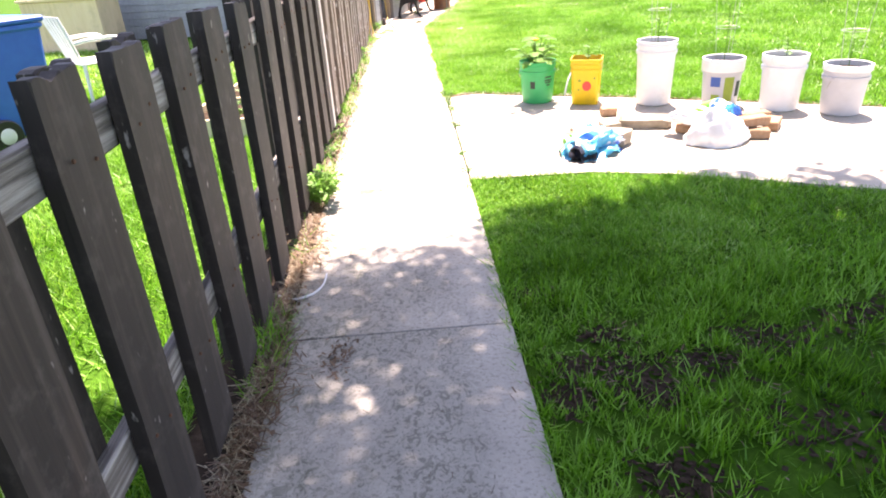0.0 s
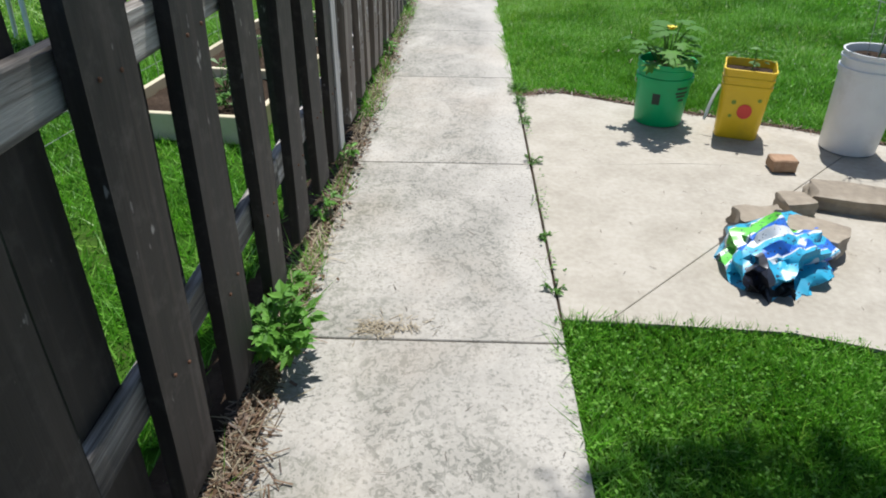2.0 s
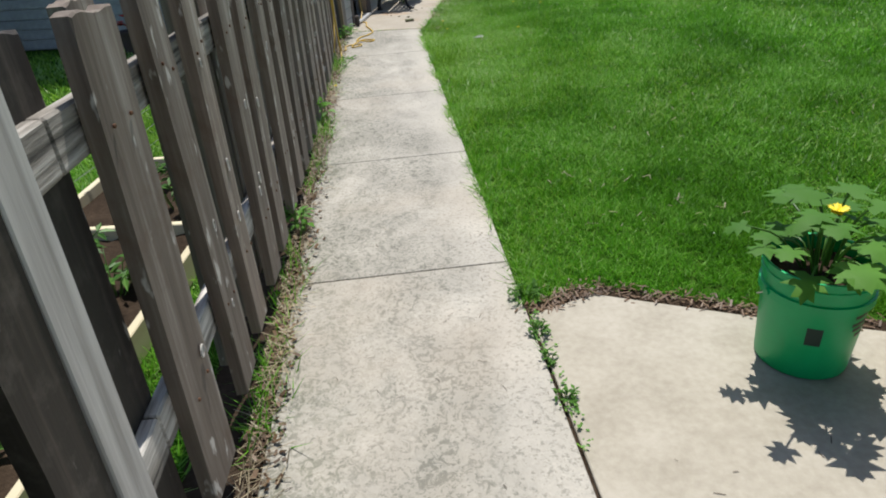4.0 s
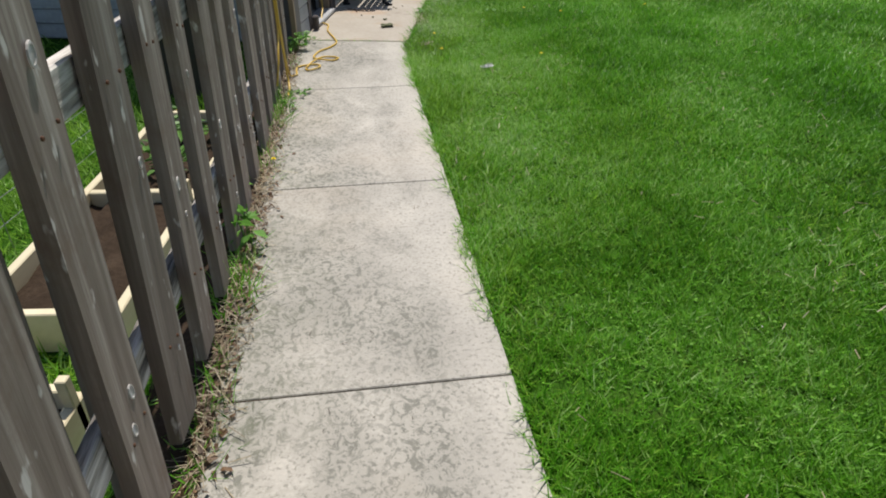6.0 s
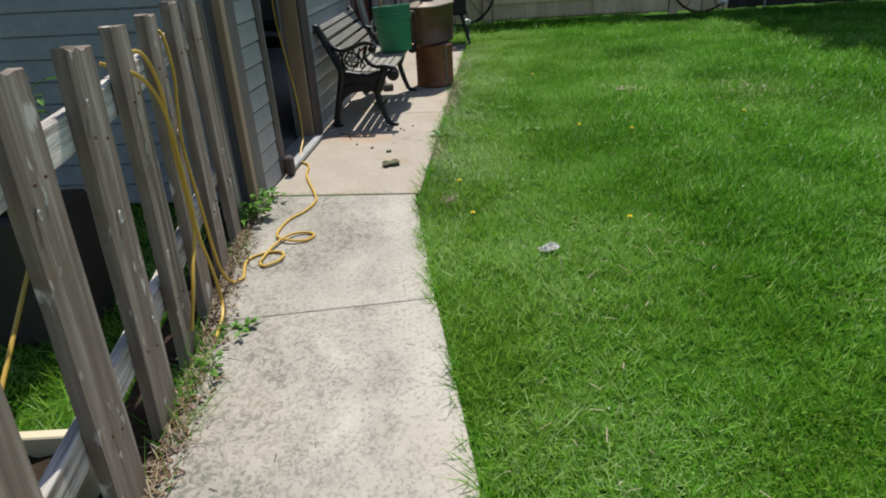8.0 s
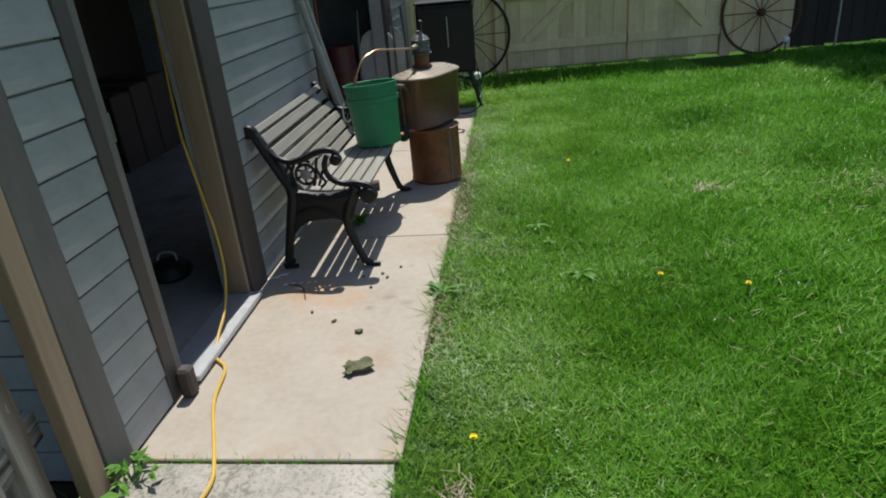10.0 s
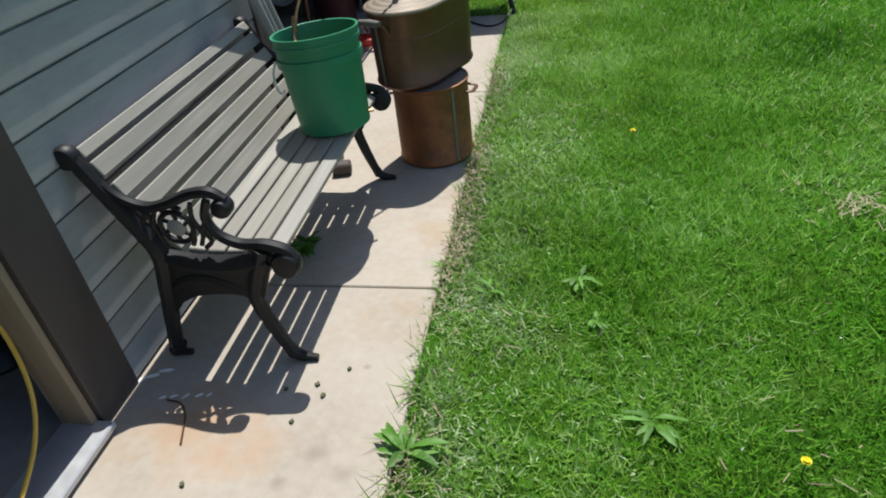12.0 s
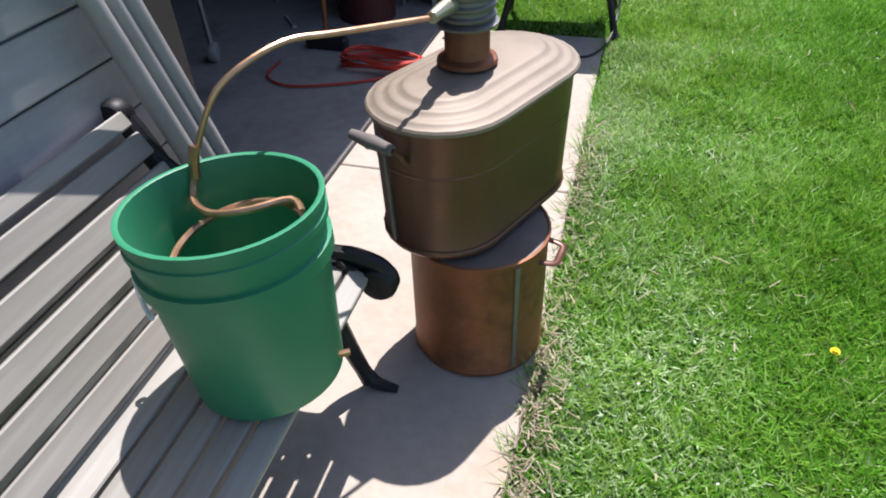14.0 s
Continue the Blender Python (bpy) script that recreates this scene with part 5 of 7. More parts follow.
def crumpled(w, h, seed, lift=0.035):
    bm = bmesh.new()
    n = 9
    g = [[bm.verts.new(((i / n - 0.5) * w, (j / n - 0.5) * h, 0.012 + lift * abs(noise.noise(Vector((i * 0.55 + seed, j * 0.55, seed)))))) for i in range(n + 1)] for j in range(n + 1)]
    for j in range(n):
        for i in range(n):
            bm.faces.new((g[j][i], g[j][i + 1], g[j + 1][i + 1], g[j + 1][i]))
    bmesh.ops.solidify(bm, geom=bm.faces[:], thickness=0.002)
    return bm


part("torn_end", crumpled(0.15, 0.12, 2.0, 0.06), M["black_p"], printed, "shiny black torn end", matrix=pose(0.03, -0.235, 0.0, 0, 0, 15))
part("hem", crumpled(0.20, 0.035, 5.0, 0.03), M["bag_w"], printed, "white folded hem", matrix=pose(-0.135, 0.03, 0.005, 0, 0, 80))

# ---- the still beside the bench ----
still = thing("copper_still", pose(0, 0, 0.003), "old copper boiler still on a round copper drum", "still")
DC = Vector((-0.034, 15.49, 0))
bm = bmesh.new()
lathe(bm, [(0.001, 0.004), (0.163, 0.0), (0.171, 0.006), (0.172, 0.016), (0.169, 0.02), (0.167, 0.350), (0.172, 0.355), (0.172, 0.363), (0.166, 0.365), (0.164, 0.361)], 48, at=DC)
drum = part("drum", bm, M["copper"], still, "reddish copper drum with a soldered seam", smooth=True)
bm = bmesh.new()
lathe(bm, [(0.165, 0.3615), (0.10, 0.359), (0.001, 0.358)], 32, at=DC)
part("drum_top", bm, M["drum_top"], drum, "dull grey metal drum top", smooth=True)
bm = bmesh.new()
box(bm, 0.164, 0.1715, -0.006, 0.006, 0.02, 0.35, 0.001, m=Matrix.Translation(DC) @ pose(0, 0, 0, 0, 0, -52))
part("seam", bm, M["galv_dark"], drum, "grey solder seam")
for a in (-8, 172):
    bm = bmesh.new()
    tube(bm, [(0.159, 0.045, 0.315), (0.199, 0.035, 0.31), (0.199, 0.0, 0.308), (0.192, -0.035, 0.31), (0.159, -0.045, 0.315)], 0.009, 8, 4, 0.5)
    bmesh.ops.transform(bm, matrix=Matrix.Translation(DC) @ pose(0, 0, 0, 0, 0, a), verts=bm.verts)
    part("drum_handle", bm, M["brown_copper"], drum, smooth=True)


def stadium(w, length, n=14):
    """Outline of an oval boiler, long axis y."""
    r, s = w / 2, length / 2 - w / 2
    out = [(r * math.cos(a), s + r * math.sin(a)) for a in np.linspace(0, math.pi, n)]
    return out + [(-x, -y) for x, y in out]


def stadium_shell(bm, rows, cap_top=True, cap_bottom=True):
    rings = [[bm.verts.new((x, y, z)) for x, y in stadium(w, L)] for w, L, z in rows]
    n = len(rings[0])
    for a, c in zip(rings, rings[1:]):
        for i in range(n):
            bm.faces.new((a[i], a[(i + 1) % n], c[(i + 1) % n], c[i]))
    if cap_bottom:
        bm.faces.new(rings[0][::-1])
    if cap_top:
        bm.faces.new(rings[-1])


BO = pose(-0.050, 15.585, 0.3635, 0, 0, -30)
bm = bmesh.new()
stadium_shell(bm, [(0.268, 0.505, 0.0), (0.283, 0.52, 0.004), (0.291, 0.528, 0.012), (0.294, 0.531, 0.02), (0.288, 0.525, 0.024), (0.300, 0.540, 0.302), (0.306, 0.546, 0.308), (0.306, 0.546, 0.318), (0.296, 0.536, 0.320)])
boiler = part("boiler", bm, M["brown_copper"], still, "dark brown oval copper wash boiler", smooth=True, matrix=BO)
bm = bmesh.new()
stadium_shell(bm, [(0.294, 0.531, 0.0), (0.300, 0.537, 0.004), (0.300, 0.537, 0.012), (0.294, 0.531, 0.016)], False, False)
part("bottom_band", bm, M["brown_copper"], boiler, "", smooth=True, matrix=pose(0, 0, 0.012))
bm = bmesh.new()
box(bm, -0.005, 0.005, -0.004, 0.004, 0.03, 0.30, 0.001)
part("seam", bm, M["galv_dark"], boiler, matrix=pose(-0.03, -0.262, 0, 3, 0, 0))
for s in (-1, 1):
    h = bmesh.new()
    tube(h, [(-0.055, 0, 0), (-0.02, 0, 0.0), (0.0, 0, 0.0), (0.02, 0, 0), (0.055, 0, 0)], [0.011, 0.014, 0.016, 0.014, 0.011], 10, 3)
    grip = part("handle", h, M["bare_grey"], boiler, "grey turned wooden handle", smooth=True, matrix=pose(-0.03, s * 0.305, 0.297, 0, 0, 0))
    for x in (-0.055, 0.055):
        h = bmesh.new()
        tube(h, [(x, 0, 0.0), (x, -s * 0.02, -0.02), (x, -s * 0.04, -0.05)], 0.006, 6, 3)
        part("bracket", h, M["brown_copper"], grip, smooth=True)
bm = bmesh.new()
stadium_shell(bm, [(0.2955, 0.5355, 0.0), (0.2985, 0.5385, 0.003), (0.2965, 0.5365, 0.006)], False, False)
part("crease", bm, M["brown_copper"], boiler, "", smooth=True, matrix=pose(0, 0, 0.215))
# lid with stepped oval rings
bm = bmesh.new()
rows, z = [(0.300, 0.540, 0.286), (0.322, 0.562, 0.288), (0.324, 0.564, 0.296), (0.316, 0.556, 0.301)], 0.301
for k in range(3):
    w, L = 0.300 - 0.06 * k, 0.540 - 0.06 * k
    rows += [(w, L, z + 0.001), (w - 0.012, L - 0.012, z + 0.006), (w - 0.024, L - 0.024, z + 0.0085), (w - 0.044, L - 0.044, z + 0.0088)]
    z += 0.0095
rows.append((0.10, 0.34, z + 0.002))
stadium_shell(bm, rows)
lid = part("lid", bm, M["lid"], boiler, "dusty tan copper lid with stepped rings", smooth=True, matrix=pose(0, 0, 0.032))
NK = (-0.012, -0.02, 0.345)
bm = bmesh.new()
lathe(bm, [(0.066, -0.006), (0.064, 0.002), (0.050, 0.008), (0.048, 0.012), (0.048, 0.075), (0.046, 0.078)], 32, at=NK)
part("neck", bm, M["copper"], lid, "short copper neck", smooth=True)
bm = bmesh.new()
prof = [(0.044, 0.074), (0.066, 0.074), (0.067, 0.080), (0.057, 0.083)]
for k in range(4):
    z = 0.086 + 0.022 * k
    prof += [(0.054, z), (0.060, z + 0.004), (0.061, z + 0.010), (0.055, z + 0.014)]
prof += [(0.05, 0.176), (0.030, 0.19), (0.018, 0.20), (0.018, 0.215), (0.001, 0.217)]
lathe(bm, prof, 32, at=NK)
cap = part("cap", bm, M["galv_dark"], lid, "ribbed grey metal cap", smooth=True)
bm = bmesh.new()
tube(bm, [(-0.012, -0.05, 0.472), (-0.006, -0.085, 0.472), (0.0, -0.12, 0.472), (0.006, -0.150, 0.470)], [0.018, 0.017, 0.014, 0.012], 12, 4)
part("elbow", bm, M["brass"], cap, "bright metal elbow fitting", smooth=True)
bm = bmesh.new()
tube(bm, [(0.0, -0.02, 0.56), (0.0, -0.02, 0.60)], [0.012, 0.010], 10, 0)
bmesh.ops.create_icosphere(bm, subdivisions=2, radius=0.016, matrix=pose(0, -0.02, 0.61))
part("knob", bm, M["black_p"], cap, smooth=True)

# copper pipe from the still into the bucket, and its coil
pipe = thing("copper_pipe", Matrix(), "bent copper tube running from the still into a bucket", "pipe")
PB = Vector((-0.355, 14.985, 0.0))
bm = bmesh.new()
start = BO @ Vector((0.004, -0.142, 0.503))
tube(bm, [tuple(start), (-0.18, 15.39, 0.878), (-0.26, 15.30, 0.893), (-0.32, 15.24, 0.902), (-0.37, 15.18, 0.888), (-0.41, 15.14, 0.858), (-0.435, 15.115, 0.81), (-0.452, 15.10, 0.765)], 0.0055, 8, 5)
part("tube", bm, M["pipe"], pipe, smooth=True)
bm = bmesh.new()
tube(bm, [(-0.452, 15.10, 0.775), (-0.455, 15.095, 0.765), (-0.46, 15.09, 0.735), (-0.461, 15.089, 0.725)], [0.011, 0.0095, 0.0095, 0.011], 8, 2)
part("coupling", bm, M["pipe"], pipe, "pale soldered coupling", smooth=True)
pts = [(-0.461, 15.088, 0.73), (-0.463, 15.075, 0.708), (-0.45, 15.05, 0.698), (-0.41, 15.03, 0.696), (-0.35, 15.04, 0.702), (-0.29, 15.07, 0.706)]
for k in range(26):
    a = 0.55 + k * math.pi / 6
    rad = 0.108
    pts.append((PB.x + rad * math.cos(a), PB.y + rad * math.sin(a), 0.700 - 0.0098 * k))
pts += [(-0.30, 14.94, 0.455), (-0.255, 14.955, 0.452), (-0.20, 14.985, 0.448)]
bm = bmesh.new()
tube(bm, pts, 0.0065, 8, 4)
part("coil", bm, M["pipe"], pipe, smooth=True)

b = bucket(Matrix.Translation((-0.345, 14.967, 0.409)) @ Matrix.Rotation(radians(4.5), 4, Vector((-0.8, -0.6, 0))), "green", 0.35, "dull green plastic bucket standing on a bench", bail=0, group="")
bm = bmesh.new()
tube(bm, [(-0.16, -0.02, 0.26), (-0.175, -0.03, 0.22), (-0.172, -0.04, 0.17), (-0.15, -0.06, 0.155), (-0.135, -0.075, 0.17)], 0.0045, 6, 4)
part("handle", bm, M["white_p"], b, "white plastic handle hanging at its side", smooth=True)

# leaning tubes beside the wide door
for k, (u0, v0, u1, v1, z1) in enumerate(((2.50, 0.25, 2.285, 0.028, 1.35), (2.545, 0.245, 2.395, 0.092, 0.935), (2.585, 0.25, 2.36, 0.028, 1.37))):
    p = thing("leaning_pipe", GARAGE @ pose(v0, u0, 0.006), "grey plastic pipe leaning on the garage wall", "pipe", "leaning pipes")
    bm = bmesh.new()
    tube(bm, [(0, 0, 0), (v1 - v0, u1 - u0, z1)], 0.021, 12, 0)
    part("tube", bm, M["pipe_grey"], p, smooth=True)

# ---- inside the garage ----


def inside(name, x0, x1, y0, y1, z0, z1, mat, label, cat, m=None, bevel=0.01):
    t = thing(name, GARAGE @ (m or Matrix()), label, cat)
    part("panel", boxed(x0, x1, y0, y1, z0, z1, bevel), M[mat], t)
    return t


coil = thing("extension_cord", GARAGE @ pose(-0.12, 4.2, 0.014), "coiled red extension cord lying on the garage floor", "cord")
bm = bmesh.new()
rr = random.Random(9)
pts = []
for k in range(60):
    a = k * 0.74
    pts.append((0.20 * math.cos(a) + rr.uniform(-0.02, 0.02), 0.085 * math.sin(a) + rr.uniform(-0.02, 0.02), 0.008 + 0.05 * (k / 60) + 0.02 * rr.random()))
tube(bm, pts, 0.006, 6, 4)
part("coil", bm, M["hose_r"], coil, smooth=True)
bm = bmesh.new()
tube(bm, [(0.1, -0.1, 0.008), (-0.1, -0.22, 0.008), (-0.35, -0.30, 0.008), (-0.5, -0.22, 0.008), (-0.52, -0.05, 0.008)], 0.006, 6, 5)
part("tail", bm, M["hose_r"], coil, smooth=True)
def folded_chair(v, u, rz, w, label):
    """A folded seat leaning upright: rounded panel with a rim and two legs."""
    t = thing("folding_chair", GARAGE @ pose(v, u, 0.013, 0, 0, rz), label, "folding chair", "folded chairs in the garage")
    pts = [(w / 2 * math.cos(a) * (1.0 if abs(math.cos(a)) > 0.7 else 1.0), 0.52 + 0.34 * math.copysign(abs(math.sin(a)) ** 0.5, math.sin(a))) for a in np.linspace(0, 2 * math.pi, 28, endpoint=False)]
    bm = bmesh.new()
    prism(bm, pts, -0.012, 0.012, bevel=0.006)
    bmesh.ops.transform(bm, matrix=Matrix(((1, 0, 0, 0), (0, 0, 1, 0), (0, 1, 0, 0), (0, 0, 0, 1))), verts=bm.verts)
    part("seat_panel", bm, M["grey_p"], t, smooth=True, matrix=pose(0, 0.03, -0.09, -4, 0, 0))
    for x in (-w / 2, w / 2):
        bm = bmesh.new()
        tube(bm, [(x, 0, 0), (x, 0.04, 0.5), (x * 0.9, 0.08, 0.95)], 0.011, 8, 3)
        part("leg", bm, M["galv_dark"], t, smooth=True)


folded_chair(-0.92, 4.98, 4, 0.30, "pale grey folded chair standing in the garage")
folded_chair(-0.98, 5.12, 8, 0.32, "grey folded chair behind another one")
folded_chair(-0.10, 5.02, -6, 0.38, "pale grey folded chair beside a red barrel")
folded_chair(0.0, 5.16, 6, 0.36, "dull grey folded chair at the door side")
barrel = thing("barrel", GARAGE @ pose(-0.44, 4.86, 0.012), "dark red steel barrel inside the garage", "barrel")
bm = bmesh.new()
lathe(bm, [(0.001, 0), (0.155, 0), (0.155, 0.2), (0.161, 0.21), (0.155, 0.22), (0.155, 0.42), (0.161, 0.43), (0.155, 0.44), (0.155, 0.66), (0.001, 0.66)], 28)
part("shell", bm, M["maroon"], barrel, smooth=True)
broom = thing("broom", GARAGE @ pose(-0.48, 4.37, 0.013), "wooden-handled broom standing in the garage", "broom")
bm = bmesh.new()
tube(bm, [(0, 0, 0.05), (-0.04, 0.22, 1.25)], 0.012, 8, 0)
part("handle", bm, M["copper"], broom, "reddish wooden handle", smooth=True)
part("head", boxed(-0.11, 0.11, -0.03, 0.03, 0.0, 0.06, 0.01), M["black_p"], broom)
jack = thing("floor_jack", GARAGE @ pose(-0.97, 4.1, 0.013, 0, 0, 20), "dark trolley stand on a pale caster wheel", "trolley")
bm = bmesh.new()
lathe(bm, [(0.012, -0.02), (0.045, -0.02), (0.05, -0.012), (0.05, 0.012), (0.045, 0.02), (0.012, 0.02)], 20, cap=True)
part("caster", bm, M["pipe_grey"], jack, "grey caster wheel", smooth=True, matrix=pose(0, 0, 0.05, 0, 90, 0))
bm = bmesh.new()
tube(bm, [(0, 0, 0.09), (-0.02, 0.05, 0.3), (-0.05, 0.12, 0.7)], 0.014, 8, 3)
part("upright", bm, M["galv_dark"], jack, smooth=True)
wrench = thing("wrench", GARAGE @ pose(-0.83, 4.66, 0.015, 0, 0, -50), "bright chrome wrench lying on the garage floor", "tool")
bm = bmesh.new()
tube(bm, [(-0.09, 0, 0.008), (0.0, 0, 0.008), (0.09, 0, 0.008)], [0.014, 0.007, 0.015], 8, 3, 0.6)
part("shank", bm, M["alu"], wrench, smooth=True)
mach = thing("machine", GARAGE @ pose(-1.75, 5.35, 0.013), "dark workshop machine with chrome parts in shadow", "machine")
part("base", boxed(-0.25, 0.25, -0.3, 0.3, 0, 0.28, 0.03), M["black_p"], mach)
bm = bmesh.new()
tube(bm, [(-0.1, -0.33, 0.16), (0.1, -0.34, 0.18), (0.28, -0.33, 0.16)], 0.03, 10)
part("arm", bm, M["alu"], mach, smooth=True)
# plain blocks whose dark brown is set to the look of the dim inside
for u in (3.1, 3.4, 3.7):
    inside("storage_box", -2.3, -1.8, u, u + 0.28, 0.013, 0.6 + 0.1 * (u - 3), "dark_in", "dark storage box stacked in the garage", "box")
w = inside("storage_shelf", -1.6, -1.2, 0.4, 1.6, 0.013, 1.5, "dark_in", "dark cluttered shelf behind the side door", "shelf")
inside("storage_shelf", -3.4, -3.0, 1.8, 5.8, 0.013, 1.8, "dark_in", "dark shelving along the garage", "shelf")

# door leaf standing open inward, small blocks and sill bits
inside("wood_block", 0.035, 0.085, 0.20, 0.255, 0.003, 0.12, "trim", "dark weathered wood wedge beside the door jamb", "wood block")
rake = thing("garden_rake", GARAGE @ pose(-0.45, 0.78, 0.013), "dark red handled rake leaning inside the doorway", "rake")
bm = bmesh.new()
tube(bm, [(0, 0, 0.05), (-0.45, -0.12, 1.25)], 0.014, 8, 0)
part("handle", bm, M["maroon"], rake, smooth=True)
part("head", boxed(-0.12, 0.12, -0.02, 0.02, 0.0, 0.06, 0.004), M["iron"], rake)
bag = thing("tool_bag", GARAGE @ pose(-0.5, 1.2, 0.013), "slumped black bag on the garage floor", "bag")
bm = bmesh.new()
lathe(bm, [(0.001, 0), (0.09, 0), (0.11, 0.02), (0.10, 0.06), (0.06, 0.085), (0.001, 0.09)], 20)
for v in bm.verts:
    v.co += Vector((noise.noise(v.co * 9), noise.noise(v.co * 9 + Vector((4, 0, 0))), 0)) * 0.02
part("body", bm, M["black_p"], bag, smooth=True)
bm = bmesh.new()
tube(bm, [(-0.06, 0, 0.075), (-0.04, 0.01, 0.12), (0.03, 0.015, 0.12), (0.05, 0, 0.075)], 0.006, 6, 4)
part("strap", bm, M["grey_p"], bag, smooth=True)

# ---- yellow cord ----
cord = thing("extension_cord", Matrix(), "long yellow extension cord over fence and walk", "cord")


def FP(x, s, z):
    return tuple(FENCE @ Vector((x, s, z)))


for strand in (((-0.05, 8.64, 1.0), (0.01, 8.69, 1.005), (0.032, 8.725, 0.90), (0.034, 8.715, 0.78), (0.036, 8.70, 0.64), (0.036, 8.715, 0.50), (0.036, 8.70, 0.38), (0.034, 8.61, 0.30), (0.03, 8.55, 0.22), (0.01, 8.50, 0.10)),
               ((-0.07, 8.56, 1.0), (0.01, 8.60, 0.955), (0.034, 8.66, 0.88), (0.045, 8.69, 0.77), (0.048, 8.69, 0.66), (0.048, 8.70, 0.50), (0.046, 8.71, 0.36), (0.046, 8.77, 0.20), (0.05, 8.79, 0.06), (0.06, 8.71, 0.015), (0.06, 8.57, 0.012)),
               ((-0.06, 8.99, 0.99), (0.0, 8.98, 1.03), (0.02, 8.96, 0.90), (0.012, 8.93, 0.76), (0.01, 8.90, 0.62), (0.03, 8.875, 0.40), (0.036, 8.88, 0.25), (0.04, 8.91, 0.12), (0.05, 8.99, 0.016), (0.09, 9.03, 0.008))):
    bm = bmesh.new()
    tube(bm, [FP(*p) for p in strand], 0.0065, 7, 5)
    part("hanging_loop", bm, M["hose_y"], cord, smooth=True)
bm = bmesh.new()
run = [FP(0.09, 9.03, 0.008), (-0.93, 12.02, 0.008), (-0.86, 12.09, 0.008), (-0.785, 12.08, 0.010), (-0.775, 12.01, 0.012), (-0.835, 11.955, 0.010), (-0.865, 12.0, 0.008), (-0.84, 12.14, 0.014), (-0.79, 12.25, 0.016),
       (-0.72, 12.29, 0.010), (-0.665, 12.26, 0.008), (-0.70, 12.20, 0.008), (-0.79, 12.20, 0.018), (-0.85, 12.28, 0.010), (-0.83, 12.45, 0.008), (-0.76, 12.57, 0.008), (-0.725, 12.70, 0.010), (-0.755, 12.83, 0.012), (-0.84, 13.1, 0.012), (-0.86, 13.3, 0.012),
       *(tuple(GARAGE @ Vector(p)) for p in ((0.06, 0.45, 0.014), (0.03, 0.56, 0.045), (0.02, 0.66, 0.085), (-0.02, 0.80, 0.13), (-0.05, 0.89, 0.22), (-0.075, 0.935, 0.36), (-0.10, 0.945, 0.53), (-0.125, 0.955, 0.71), (-0.15, 0.99, 0.86), (-0.15, 1.02, 1.3), (-0.15, 1.03, 1.9)))]
tube(bm, run, 0.0065, 7, 6)
part("run", bm, M["hose_y"], cord, smooth=True)

# post at the end of the fence
fp = thing("fence_post", FENCE @ pose(-0.06, 9.72, 0), "grey square post at the end of a fence", "post")
part("shaft", boxed(-0.045, 0.045, -0.03, 0.045, 0, 1.06, 0.006), M["picket_grey"], fp)
lean = thing("leaning_board", FENCE @ pose(0.035, 9.80, 0, -1.0, 0, 0), "bare tan board standing against the fence end", "board")
part("board", boxed(-0.02, 0.02, 0, 0.10, 0.0, 1.24, 0.003), M["bare_wood"], lean)

# ---- yard behind the fence ----


def bed(x0, x1, y0, y1, label, dividers=()):
    t = thing("raised_bed", pose(0, 0, -0.012), label, "raised bed", "raised beds behind the fence")
    h, w = 0.15, 0.035
    part("board", boxed(x0, x0 + w, y0, y1, 0, h, 0.004), M["cream"], t)
    part("board", boxed(x1 - w, x1, y0, y1, 0, h * 0.8, 0.004), M["cream"], t)
    for y in (y0, *dividers, y1 - w):
        part("board", boxed(x0 + w + 0.002, x1 - w - 0.002, y, y + w, 0, h, 0.004), M["cream"], t)
        for x in (x0 - 0.01, x1 - w + 0.005):
            part("stake", boxed(x, x + 0.03, y - 0.03, y, 0, h + 0.06, 0.003), M["cream"], t)
    bm = bmesh.new()
    n, m = 16, max(4, int((y1 - y0) * 14))
    grid = [[bm.verts.new((x0 + w + (x1 - x0 - 2 * w) * i / n, y0 + (y1 - y0) * j / m, 0.09 + 0.03 * noise.noise(Vector((i * 0.6, j * 0.6, x0))))) for i in range(n + 1)] for j in range(m + 1)]
    for j in range(m):
        for i in range(n):
            bm.faces.new((grid[j][i], grid[j][i + 1], grid[j + 1][i + 1], grid[j + 1][i]))
    part("soil", bm, M["soil"], t, "dark crumbly soil", smooth=True)
    return t


bed(-1.75, -0.96, 6.2, 8.7, "cream board raised bed with soil and seedlings", (7.0, 7.8))
bed(-1.46, -1.0, 9.0, 10.8, "cream board raised bed of dark bare soil", (9.82,))

wire = thing("wire_fence", pose(-1.80, 5.6, 0), "low wire mesh fence round the raised beds", "wire fence")
for z in (0.1, 0.2, 0.3, 0.4, 0.5):
    bm = bmesh.new()
    tube(bm, [(0, 0, z), (0.02, 2.5, z - 0.01), (0.2, 5.2, z)], 0.0016, 5, 3)
    part("strand", bm, M["galv"], wire, smooth=True)
for k in range(14):
    bm = bmesh.new()
    tube(bm, [(0.015 * k, 0.4 * k, -0.02), (0.015 * k, 0.4 * k, 0.52)], 0.0022, 5, 0)
    part("upright", bm, M["galv"], wire, smooth=True)


